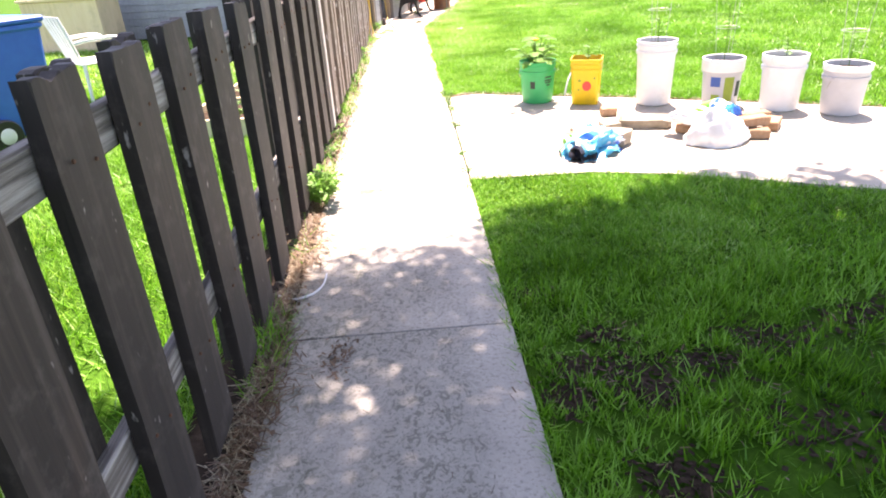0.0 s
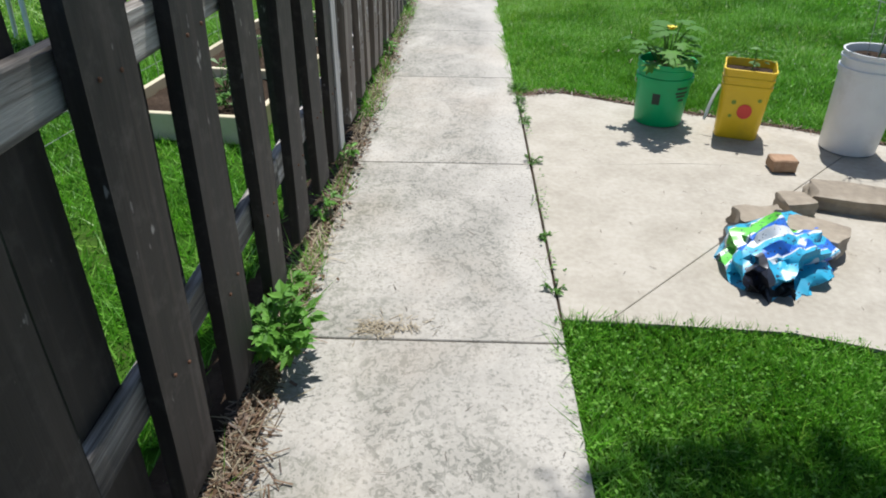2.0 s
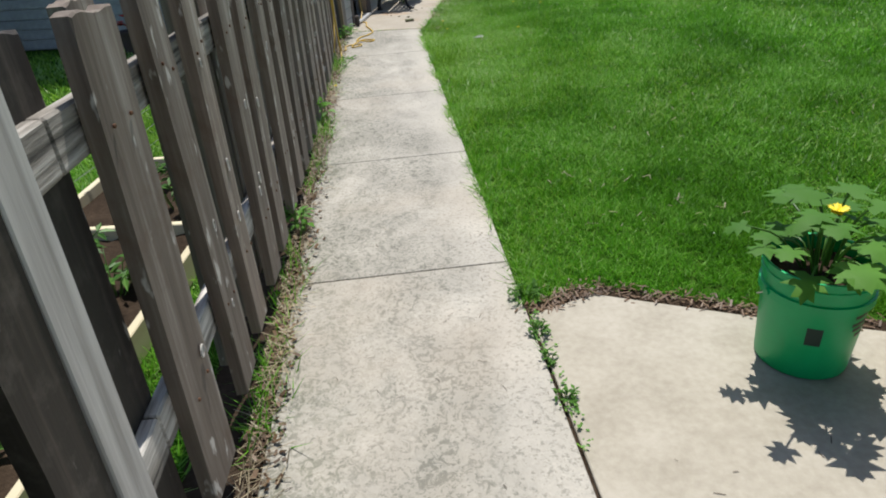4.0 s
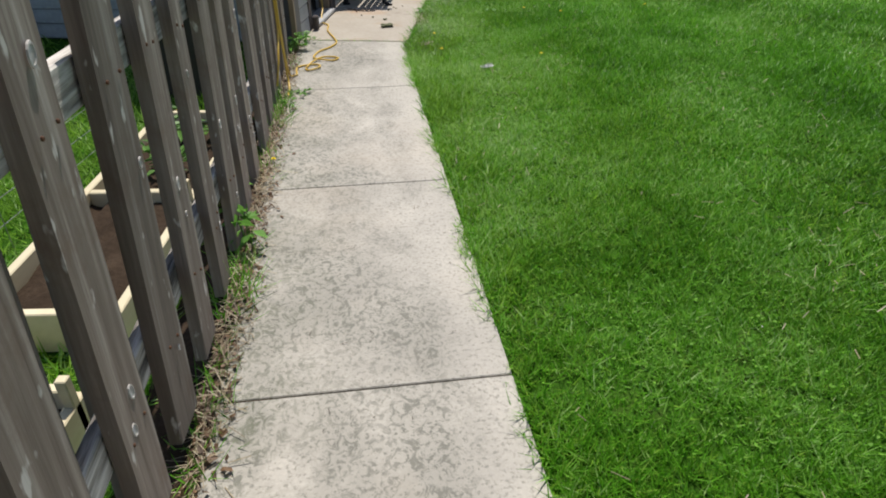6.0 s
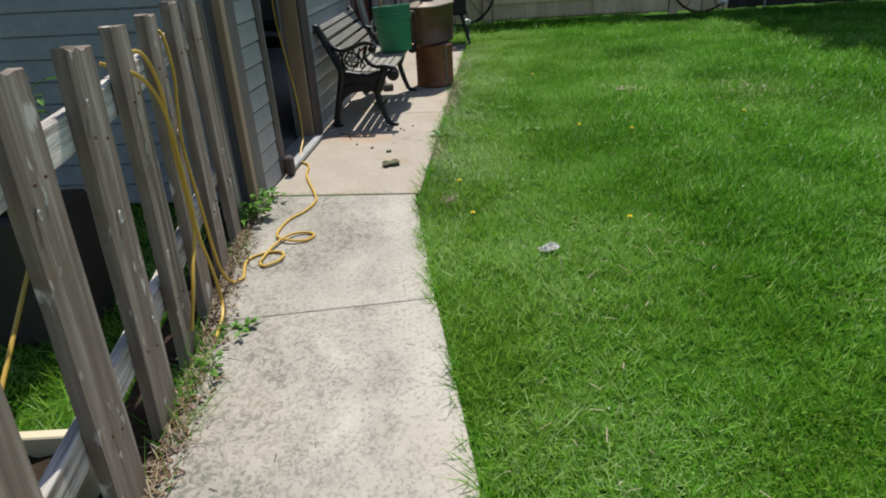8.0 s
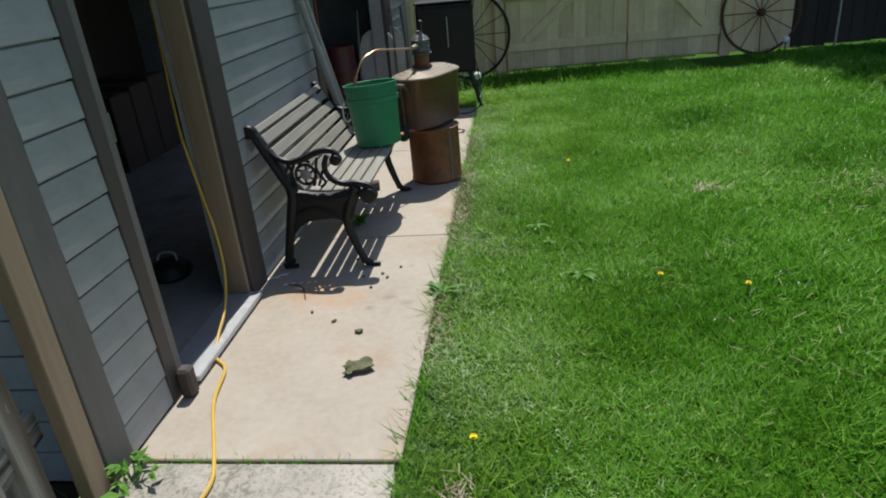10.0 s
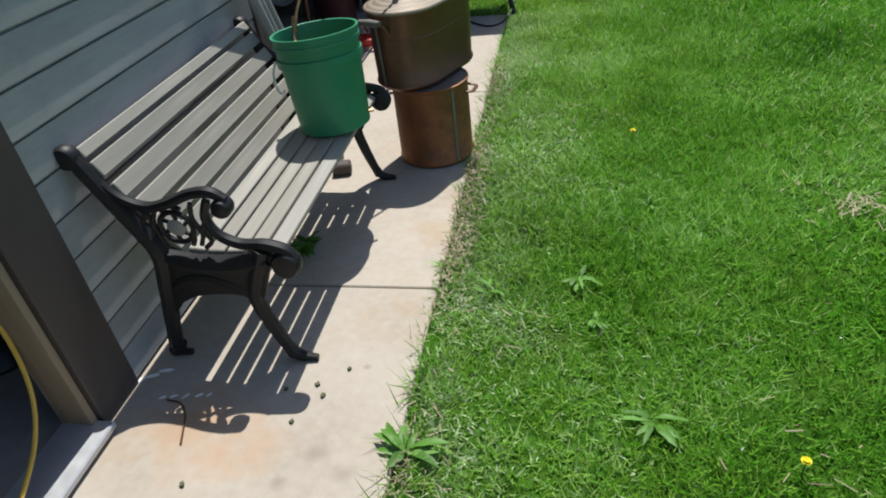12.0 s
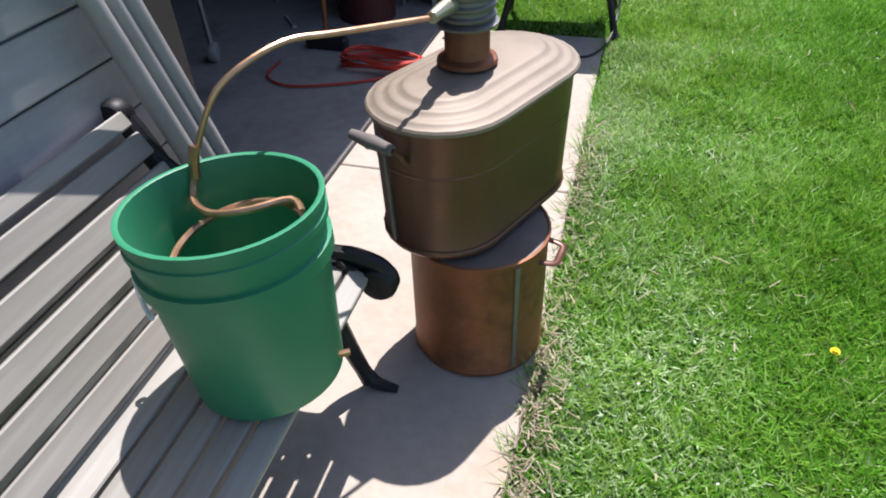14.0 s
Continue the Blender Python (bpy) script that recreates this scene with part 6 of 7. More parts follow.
def leafy(name, m, n, spread, height, size, label, seed, mat="leaf", cat="plant", group=""):
    """A low plant: stalks with pointed leaves."""
    p = thing(name, m, label, cat, group)
    r = random.Random(seed)
    st, lv = bmesh.new(), bmesh.new()
    for i in range(n):
        a = r.uniform(0, 2 * math.pi)
        out = spread * math.sqrt(r.random())
        h = height * r.uniform(0.35, 1.0)
        top = Vector((out * math.cos(a), out * math.sin(a), h))
        tube(st, [(top.x * 0.25, top.y * 0.25, 0), tuple(top * 0.6 + Vector((0, 0, h * 0.15))), tuple(top)], 0.002, 4, 2)
        for k in range(4):
            b2 = a + r.uniform(-1.6, 1.6)
            s = size * r.uniform(0.6, 1.2)
            d = Vector((math.cos(b2), math.sin(b2), r.uniform(-0.5, 0.5))).normalized()
            sd = d.cross(Vector((0, 0, 1))).normalized() * s * r.uniform(0.16, 0.28)
            q = top * r.uniform(0.6, 1.0)
            up = Vector((0, 0, s * 0.12))
            vs = [lv.verts.new(c) for c in (q, q + d * s * 0.45 + sd + up, q + d * s, q + d * s * 0.45 - sd + up)]
            lv.faces.new((vs[0], vs[1], vs[2]))
            lv.faces.new((vs[0], vs[2], vs[3]))
    tagged(part("stem", st, M[mat], p, smooth=True), kind="stuff")
    part("foliage", lv, M[mat], p)
    return p


for k, (x, y, h) in enumerate(((-1.2, 6.5, 0.14), (-1.35, 6.8, 0.18), (-1.15, 7.3, 0.16), (-1.4, 7.5, 0.2), (-1.2, 8.1, 0.2), (-1.3, 8.45, 0.16), (-1.2, 10.1, 0.14), (-1.2, 10.5, 0.16))):
    leafy("bed_plant", pose(x, y, 0.08), 14, 0.13, h, 0.07, "small leafy vegetable plant growing in a raised bed", 30 + k, group="vegetables in the beds")
weeds = "weeds along the walk"
wl = "broad green weed growing at the fence foot"
for k, (x, y, n, sp, h, sz) in enumerate(((-0.22, 4.62, 70, 0.13, 0.22, 0.058), (-0.30, 4.95, 8, 0.08, 0.10, 0.06), (-0.42, 6.05, 10, 0.07, 0.12, 0.05), (-0.58, 7.95, 12, 0.08, 0.16, 0.06), (-0.74, 9.62, 7, 0.06, 0.20, 0.08), (-0.86, 11.2, 6, 0.06, 0.06, 0.04),
                                         (-0.84, 11.45, 6, 0.08, 0.05, 0.05), (-1.03, 12.5, 14, 0.10, 0.15, 0.06), (-0.98, 12.75, 10, 0.1, 0.10, 0.05), (-0.36, 5.5, 8, 0.07, 0.10, 0.05), (-0.9, 10.0, 7, 0.06, 0.16, 0.06))):
    leafy("weed", pose(x, y, -0.01), n, sp, h, sz, wl, 60 + k, "clover", group=weeds)
for k, (x, y, n, sp, h) in enumerate(((0.50, 6.16, 7, 0.06, 0.05), (0.415, 7.05, 8, 0.05, 0.06), (0.455, 6.72, 6, 0.04, 0.05), (0.39, 7.28, 12, 0.08, 0.07), (0.58, 5.45, 5, 0.03, 0.03), (0.61, 5.1, 6, 0.04, 0.04), (0.43, 6.9, 6, 0.03, 0.05))):
    leafy("crack_weed", pose(x, y, -0.005), int(n * 1.6), sp * 0.9, h * 0.8, 0.024, "small weed growing in the joint beside the patio", 90 + k, group="weeds in the patio joint")


def rosette(m, n, size, seed):
    """A flat lawn weed: long bent leaves round one root, each folded along its midrib."""
    p = thing("lawn_weed", m, "flat broad-leaved weed growing in the lawn", "plant", "weeds in the lawn")
    r = random.Random(seed)
    for i in range(n):
        bm = bmesh.new()
        L, w, rise = size * r.uniform(0.6, 1.15), size * r.uniform(0.10, 0.17), r.uniform(0.25, 0.75)
        rows = []
        for j in range(6):
            f = j / 5
            half = w * math.sin(math.pi * (0.12 + 0.86 * f)) * (0.55 + 0.6 * f) * (1 + 0.14 * (-1) ** j)
            z = 0.018 + L * rise * (f - 0.75 * f * f)
            rows.append([bm.verts.new((L * f, k * half, z + abs(k) * half * 0.35)) for k in (-1, 0, 1)])
        for q, u in zip(rows, rows[1:]):
            for k in (0, 1):
                bm.faces.new((q[k], q[k + 1], u[k + 1], u[k]))
        part("leaf", bm, M[r.choice(("dock", "clover", "leaf", "clover"))], p, smooth=True, matrix=pose(r.uniform(-0.01, 0.01), r.uniform(-0.01, 0.01), r.uniform(-0.012, 0.006), r.uniform(-25, 25), 0, r.uniform(0, 360)))


for k, (x, y, n, size) in enumerate(((-0.02, 13.79, 13, 0.10), (0.62, 13.87, 11, 0.09), (0.50, 14.48, 7, 0.075), (0.53, 14.27, 6, 0.06), (0.20, 14.44, 5, 0.06), (0.83, 14.92, 5, 0.055))):
    rosette(pose(x, y, -0.008, 0, 0, 40 * k), n, size, 120 + k)

cart = thing("wheeled_bin", pose(-3.24, 6.40, -0.012, 0, 0, -25), "bright blue plastic wheeled bin with a lid", "bin")
bm = bmesh.new()
rows = [(0.46, 0.50, 0.08), (0.48, 0.52, 0.1), (0.58, 0.66, 0.88), (0.62, 0.70, 0.9), (0.62, 0.70, 0.93)]
rings = []
for w, d, z in rows:
    rings.append([bm.verts.new((x * w / 2, y * d / 2, z)) for x, y in ((-0.9, -1), (0.9, -1), (1, -0.9), (1, 0.9), (0.9, 1), (-0.9, 1), (-1, 0.9), (-1, -0.9))])
for a, c in zip(rings, rings[1:]):
    for i in range(8):
        bm.faces.new((a[i], a[(i + 1) % 8], c[(i + 1) % 8], c[i]))
bm.faces.new(rings[0][::-1])
bm.faces.new(rings[-1])
part("body", bm, M["blue"], cart)
part("lid", boxed(-0.32, 0.32, -0.36, 0.36, 0.935, 0.985, 0.015), M["blue"], cart)
for s in (-1, 1):
    bm = bmesh.new()
    lathe(bm, [(0.02, -0.03), (0.12, -0.03), (0.13, -0.02), (0.13, 0.02), (0.12, 0.03), (0.02, 0.03)], 24, cap=True)
    wh = part("wheel", bm, M["black_p"], cart, smooth=True, matrix=pose(s * 0.29, -0.22, 0.13, 0, 90, 0))
    bm = bmesh.new()
    lathe(bm, [(0.001, -0.034), (0.06, -0.034), (0.065, -0.03), (0.065, 0.03), (0.06, 0.034), (0.001, 0.034)], 16)
    part("hubcap", bm, M["white_p"], wh, smooth=True)

chair = thing("garden_chair", pose(-3.3, 8.0, -0.012, 0, 0, 140), "white plastic garden chair with a slatted back", "chair")
part("seat", boxed(-0.24, 0.24, -0.23, 0.23, 0.40, 0.43, 0.012), M["white_p"], chair)
for x in (-0.22, 0.22):
    for y in (-0.2, 0.2):
        bm = bmesh.new()
        tube(bm, [(x, y, 0.41), (x * 1.15, y * 1.15, 0)], [0.02, 0.016], 8, 0)
        part("leg", bm, M["white_p"], chair, smooth=True)
    bm = bmesh.new()
    tube(bm, [(x * 1.1, -0.2, 0.41), (x * 1.15, -0.2, 0.62), (x * 1.15, 0.1, 0.64), (x, 0.24, 0.62)], 0.018, 8)
    part("armrest", bm, M["white_p"], chair, smooth=True)
for i in range(6):
    x = -0.2 + 0.08 * i
    bm = bmesh.new()
    tube(bm, [(x * 0.8, 0.2, 0.42), (x, 0.26, 0.65), (x * 1.1, 0.33, 0.88)], 0.016, 6, 3, 0.5)
    part("back_slat", bm, M["white_p"], chair, smooth=True)
crate = thing("wooden_box", pose(-6.05, 12.35, -0.012, 0, 0, -6), "tan plywood box standing by the garage wall", "box")
part("carcass", boxed(-0.7, 0.7, -0.3, 0.3, 0.0, 0.8, 0.01), M["tan_board"], crate)
part("lid", boxed(-0.73, 0.73, -0.33, 0.33, 0.802, 0.84, 0.005), M["tan_board"], crate)

pot = thing("flower_planter", pose(-1.55, 11.6, -0.012), "dark round planter on a wooden stand coloured for shade", "planter")
# the garage's shade is put into the stand's dark colour
part("stand", boxed(-0.16, 0.16, -0.16, 0.16, 0, 0.5, 0.01), M["shaded_board"], pot)
bm = bmesh.new()
lathe(bm, [(0.1, 0.5), (0.16, 0.72), (0.17, 0.73), (0.16, 0.72), (0.001, 0.7)], 20)
part("bowl", bm, M["black_p"], pot, smooth=True)
leafy("marigold", pose(-1.55, 11.6, 0.70), 26, 0.2, 0.22, 0.07, "bushy green marigold plant in a planter", 150)
mf = thing("marigold_flowers", pose(-1.55, 11.6, 0.70), "round yellow marigold blooms on a plant", "flowers")
for x, y, z in ((-0.1, -0.12, 0.24), (0.05, -0.14, 0.26), (0.12, 0.02, 0.22)):
    bm = bmesh.new()
    for ring in range(3):
        for i in range(10):
            a = 2 * math.pi * i / 10 + ring
            d = Vector((math.cos(a), math.sin(a), 0.2 + 0.4 * ring)).normalized()
            sd = d.cross(Vector((0, 0, 1))).normalized() * 0.012
            c = Vector((x, y, z))
            vs = [bm.verts.new(q) for q in (c, c + d * 0.025 + sd, c + d * 0.038, c + d * 0.025 - sd)]
            bm.faces.new(vs)
    part("bloom", bm, M["yflower"], mf)


def flower_pot(x, y, h, mat, label, seed):
    p = thing("flower_pot", pose(x, y, -0.012), label, "flower pot", "flower pots behind the fence")
    bm = bmesh.new()
    lathe(bm, [(0.001, 0), (0.09, 0), (0.12, h), (0.13, h), (0.13, h + 0.03), (0.11, h + 0.03), (0.001, h)], 20)
    part("pot", bm, M["dark_in"], p, smooth=True)
    r = random.Random(seed)
    for i in range(16):
        c = Vector((r.gauss(0, 0.06), r.gauss(0, 0.06), h + 0.1 + r.gauss(0, 0.04)))
        bm = bmesh.new()
        for k in range(7):
            a = 2 * math.pi * k / 7
            d = Vector((math.cos(a), math.sin(a), 0.5)).normalized()
            sd = d.cross(Vector((0, 0, 1))).normalized() * 0.016
            bm.faces.new([bm.verts.new(q) for q in (c, c + d * 0.03 + sd, c + d * 0.045, c + d * 0.03 - sd)])
        part("bloom", bm, M[mat], p)
    return p


flower_pot(-3.35, 12.55, 0.22, "red_p", "dark pot of bright red flowers by the garage", 4)
flower_pot(-2.74, 8.47, 0.10, "pink", "low pot of pink flowers on the lawn", 5)
ysticks = thing("yellow_rod", pose(0, 0, 0), "thin yellow rod leaning in the grass behind the fence", "rod")
bm = bmesh.new()
tube(bm, [(-1.45, 10.95, -0.01), (-1.5, 11.5, 0.35)], 0.008, 8, 0)
part("shaft", bm, M["hose_y"], ysticks, smooth=True)

# ---- small things on the ground ----
M["moss"] = material("mossy_clod", [(0.05, 0.05, 0.025), (0.11, 0.12, 0.055), (0.20, 0.19, 0.12)], 90, 0.95, 1.0, bump_size=0.008)
stone(-0.343, 13.245, 0.002, 0.085, 0.06, 0.022, 20, 8, "clod", "moss", "small mossy clod of dirt on the concrete slab", "clod", "clods on the slab", 0.5)
stone(-0.37, 13.51, 0.002, 0.025, 0.018, 0.012, 0, 3, "clod", "moss", "tiny dark clod of dirt on the slab", "clod", "clods on the slab", 0.4)
paper = bmesh.new()
n = 8
g = [[paper.verts.new(((i / n - 0.5) * 0.09, (j / n - 0.5) * 0.06, 0.025 + 0.02 * noise.noise(Vector((i * 0.7, j * 0.7, 3))))) for i in range(n + 1)] for j in range(n + 1)]
for j in range(n):
    for i in range(n):
        paper.faces.new((g[j][i], g[j][i + 1], g[j + 1][i + 1], g[j + 1][i]))
ret = bmesh.ops.solidify(paper, geom=paper.faces[:], thickness=0.0015)
tagged(part("paper_scrap", paper, M["bag_w"], matrix=pose(0.415, 11.95, 0.0, 0, 0, 30)), "crumpled pale paper scrap lying on the lawn", "litter")
rope = thing("white_string", Matrix(), "thin dirty white string lying at the walk edge", "string")
bm = bmesh.new()
tube(bm, [(-0.17, 3.55, 0.01), (-0.10, 3.52, 0.008), (-0.03, 3.56, 0.008), (0.0, 3.64, 0.008), (-0.005, 3.74, 0.008)], 0.005, 6, 5)
part("strand", bm, M["bag_w"], rope, smooth=True)

wedge = thing("wood_block", GARAGE @ pose(0.30, 2.435, 0.003, 0, 0, 12), "dark brown wood block lying under the bench end", "wood block")
part("block", boxed(-0.035, 0.05, -0.03, 0.03, 0, 0.055, 0.008), M["trim"], wedge)
for k, u in enumerate((0.93, 0.68)):
    leafy("crack_weed", GARAGE @ pose(0.035, u, 0.0), 7, 0.02, 0.03, 0.022, "small green sprig growing at the door sill", 140 + k, group="sprigs at the door sill")
leafy("crack_weed", GARAGE @ pose(0.34, 1.81, 0.0), 16, 0.055, 0.09, 0.05, "leafy green weed growing under the bench", 133)
rc = random.Random(14)
for v, u, size in ((0.03, 1.14, 0.03), (0.06, 1.16, 0.035), (0.09, 1.185, 0.03), (0.17, 1.085, 0.02), (0.21, 1.09, 0.018), (0.25, 1.095, 0.02), (0.28, 1.10, 0.015), (0.14, 1.08, 0.015)):
    bm = bmesh.new()
    n = 6
    prism(bm, [(size * rc.uniform(0.5, 1.0) * math.cos(2 * math.pi * i / n), 0.35 * size * rc.uniform(0.5, 1.0) * math.sin(2 * math.pi * i / n)) for i in range(n)], 0.0, 0.0015)
    tagged(part("paint_chip", bm, M["white_p"], matrix=GARAGE @ pose(v, u, 0.0025, rc.uniform(-3, 3), rc.uniform(-3, 3), rc.uniform(0, 60))), "flake of pale paint lying on the slab", "paint chip", "paint chips by the wall")
wire = thing("rusty_wire", GARAGE, "bent rusty wire lying on the concrete slab", "wire")
bm = bmesh.new()
tube(bm, [(0.16, 1.07, 0.006), (0.21, 1.06, 0.006), (0.245, 1.02, 0.006), (0.265, 0.97, 0.006), (0.283, 0.92, 0.006)], 0.003, 6, 5)
part("strand", bm, M["rust"], wire, smooth=True)
pebbles = random.Random(31)
for v, u in ((0.51, 1.137), (0.68, 1.227), (0.60, 1.16), (0.63, 1.12), (0.44, 1.33), (0.57, 1.02), (0.35, 0.80), (0.47, 0.72)):
    p = GARAGE @ Vector((v, u, 0.002))
    stone(p.x, p.y, p.z, pebbles.uniform(0.010, 0.018), pebbles.uniform(0.008, 0.013), 0.008, pebbles.uniform(0, 180), pebbles.uniform(0, 9), "pebble", "moss", "tiny dark crumb of dirt on the slab", "crumb", "crumbs on the slab", 0.4)

# dandelions
rd = random.Random(21)
SPOTS = [(0.06, 12.76), (0.11, 12.32), (0.92, 13.70), (1.24, 13.58), (0.84, 12.18), (2.11, 13.86), (0.87, 15.5), (-0.78, 10.35)]
for x, y in SPOTS:
    d = thing("dandelion", pose(x, y, -0.012, 0, 0, rd.uniform(0, 360)), "yellow dandelion flower growing in the grass", "dandelion", "dandelions in the lawn")
    h = rd.uniform(0.05, 0.075)
    bm = bmesh.new()
    tube(bm, [(0, 0, 0), (0.004, 0, h)], 0.002, 5, 0)
    part("stalk", bm, M["leaf"], d)
    bm = bmesh.new()
    for ring in range(2):
        for i in range(12):
            a = 2 * math.pi * i / 12 + ring * 0.26
            q = Vector((math.cos(a), math.sin(a), 0.25 + 0.8 * ring)).normalized()
            sd = q.cross(Vector((0, 0, 1))).normalized() * 0.004
            c = Vector((0.004, 0, h))
            bm.faces.new([bm.verts.new(p) for p in (c, c + q * 0.009 + sd, c + q * 0.013, c + q * 0.009 - sd)])
    part("petals", bm, M["yflower"], d)

# ---- unseen trees, placed for their shade on the near walk and the far corner ----
SLOPE = Vector((toward_sun.x / toward_sun.z, toward_sun.y / toward_sun.z, 0))


def tree(m, top, boughs, label, seed, leaf_size=0.13, depth=2.4):
    """A trunk up to top; each bough (x, y, radius, leaf layers) is a leafy limb whose shade falls on that spot of the ground."""
    t = thing("tree", m, label, "tree", "garden trees")
    r = random.Random(seed)
    rg = np.random.default_rng(seed)
    inv = m.inverted()
    tx, ty, tz = top
    bm = bmesh.new()
    tube(bm, [(0, 0, -0.1), (0.05, 0.05, 1.0), (tx * 0.2, ty * 0.2, tz * 0.55), (tx * 0.6, ty * 0.6, tz * 0.85), (tx, ty, tz)], [0.24, 0.2, 0.16, 0.11, 0.05], 12, 6)
    part("trunk", bm, M["bark"], t, smooth=True)
    places = []
    for gx, gy, rad, *thick in boughs:
        z = r.uniform(4.4, 5.6)
        end = inv @ (Vector((gx, gy, 0)) + SLOPE * z + Vector((0, 0, z)))
        s = Vector((tx, ty, tz)) * r.uniform(0.8, 1.0)
        bm = bmesh.new()
        tube(bm, [tuple(s), tuple(s.lerp(end, 0.5) + Vector((0, 0, 0.2))), tuple(end)], [0.05, 0.03, 0.012], 7, 4)
        part("limb", bm, M["bark"], t, smooth=True)
        n = int((thick[0] if thick else depth) * math.pi * rad * rad / (0.145 * (0.062 if thick and thick[0] < 2.5 else leaf_size) ** 2))
        a = rg.uniform(0, 2 * np.pi, n)
        wob = 1 + 0.16 * np.sin(3 * a + gx * 5) + 0.13 * np.sin(7 * a + gy * 7)
        d = rad * np.sqrt(rg.uniform(0, 1, n)) * wob
        # gathered into sprays of leaves
        q = np.stack([end.x + d * np.cos(a), end.y + d * np.sin(a), end.z + rg.normal(0, 0.28 * rad, n)], 1)
        fine = bool(thick) and thick[0] < 2.5
        tw = q[rg.integers(0, n, max(8, n // (3 if fine else 14)))]
        spray = tw[rg.integers(0, len(tw), n)] + rg.normal(0, 0.055, (n, 3))
        places.append(np.concatenate([spray, np.full((n, 1), 0.062 if fine else leaf_size)], 1))
    pos = np.concatenate(places)
    size, pos = pos[:, 3:], pos[:, :3]
    n = len(pos)
    d = rg.normal(0, 1, (n, 3))
    d /= np.linalg.norm(d, axis=1)[:, None]
    e = np.cross(d, rg.normal(0, 1, (n, 3)))
    e /= np.linalg.norm(e, axis=1)[:, None]
    L = size * rg.uniform(0.6, 1.2, n)[:, None]
    v = np.stack([pos, pos + d * L * 0.5 + e * L * 0.3, pos + d * L, pos + d * L * 0.5 - e * L * 0.3], 1).reshape(-1, 3)
    q = np.arange(n)[:, None] * 4
    tri = np.concatenate([q + np.array([0, 1, 2]), q + np.array([0, 2, 3])], 0)
    ob = from_arrays("crown", v, tri, M["tree_leaf"])
    ob.parent = t
    return t


# the wide outer boughs are added to keep sky light off the shaded lawn
SHADE = [(0.35, 3.52, 0.46, 2.2), (0.75, 3.70, 0.44, 2.2), (-0.05, 3.34, 0.45, 2.0), (0.3, 2.75, 0.70, 2.2), (0.3, 1.9, 0.85, 2.4), (0.75, 2.5, 0.5, 2.2), (-0.3, 2.6, 0.4, 3.0), (-0.35, 1.9, 0.45), (-0.35, 1.2, 0.45), (-0.35, 0.4, 0.5), (0.3, 0.8, 0.7), (1.0, 2.8, 0.5, 3.4), (1.1, 1.9, 0.6), (0.3, -0.2, 0.7), (1.1, 0.9, 0.7),
         (1.35, 3.85, 0.60), (1.95, 4.00, 0.68), (2.7, 4.0, 0.68), (3.5, 3.8, 0.75), (1.5, 3.2, 0.7), (2.3, 3.2, 0.75), (3.2, 3.1, 0.8), (4.1, 3.2, 0.8), (1.9, 2.3, 0.8), (2.9, 2.2, 0.8), (3.9, 2.3, 0.8), (1.9, 1.2, 0.8), (2.9, 1.2, 0.8), (2, 0, 1), (3, 0, 1), (4, 0.8, 1), (4.9, 1.8, 1), (4.9, 2.8, 0.8), (5.6, 2.2, 1), (1, -0.6, 1), (4.5, -0.5, 1), (5.8, 0.8, 1)]
tree(pose(4.9, 1.6, 0), (-2.0, 2.9, 4.6), SHADE, "broad leafy shade tree beside the walk", 3, depth=4.6)
# an added tree out of view, there only to darken the first pickets
SHADE = [(-0.68, 0.9, 0.45), (-0.72, 1.7, 0.42), (-1.5, 0, 0.9), (-1.4, -1.4, 1.0), (-0.8, 0.2, 0.6)]
tree(pose(-3.2, -1.2, 0), (1.6, 4.6, 4.6), SHADE, "unseen leafy tree added behind the fence for shade", 5, depth=3.2)
SHADE = [(5.1, 15.2, 0.8), (5.4, 16.4, 0.9), (5.2, 17.4, 0.9), (4.9, 18.4, 0.8), (6.5, 16.0, 1.0), (6.5, 17.5, 1.0), (6.0, 18.6, 0.9), (7.5, 17, 1.0), (4.6, 18.9, 0.5), (4.75, 15.4, 0.5), (4.7, 16.4, 0.6), (4.6, 17.4, 0.65), (4.45, 18.3, 0.55)]
tree(pose(9.2, 20.8, 0), (-2.4, -0.6, 4.4), SHADE, "leafy tree standing behind the far fence", 6, leaf_size=0.17, depth=3.6)

# ---- grass, litter and straw ----


def inside_poly(px, py, poly):
    ins = np.zeros(len(px), bool)
    j = len(poly) - 1
    for i in range(len(poly)):
        (xi, yi), (xj, yj) = poly[i], poly[j]
        hit = ((yi > py) != (yj > py)) & (px < (xj - xi) * (py - yi) / (yj - yi + 1e-12) + xi)
        ins ^= hit
        j = i
    return ins


def to_local(frame_m, px, py):
    a = math.atan2(frame_m[1][0], frame_m[0][0])
    dx, dy = px - frame_m[0][3], py - frame_m[1][3]
    return dx * math.cos(a) + dy * math.sin(a), -dx * math.sin(a) + dy * math.cos(a)


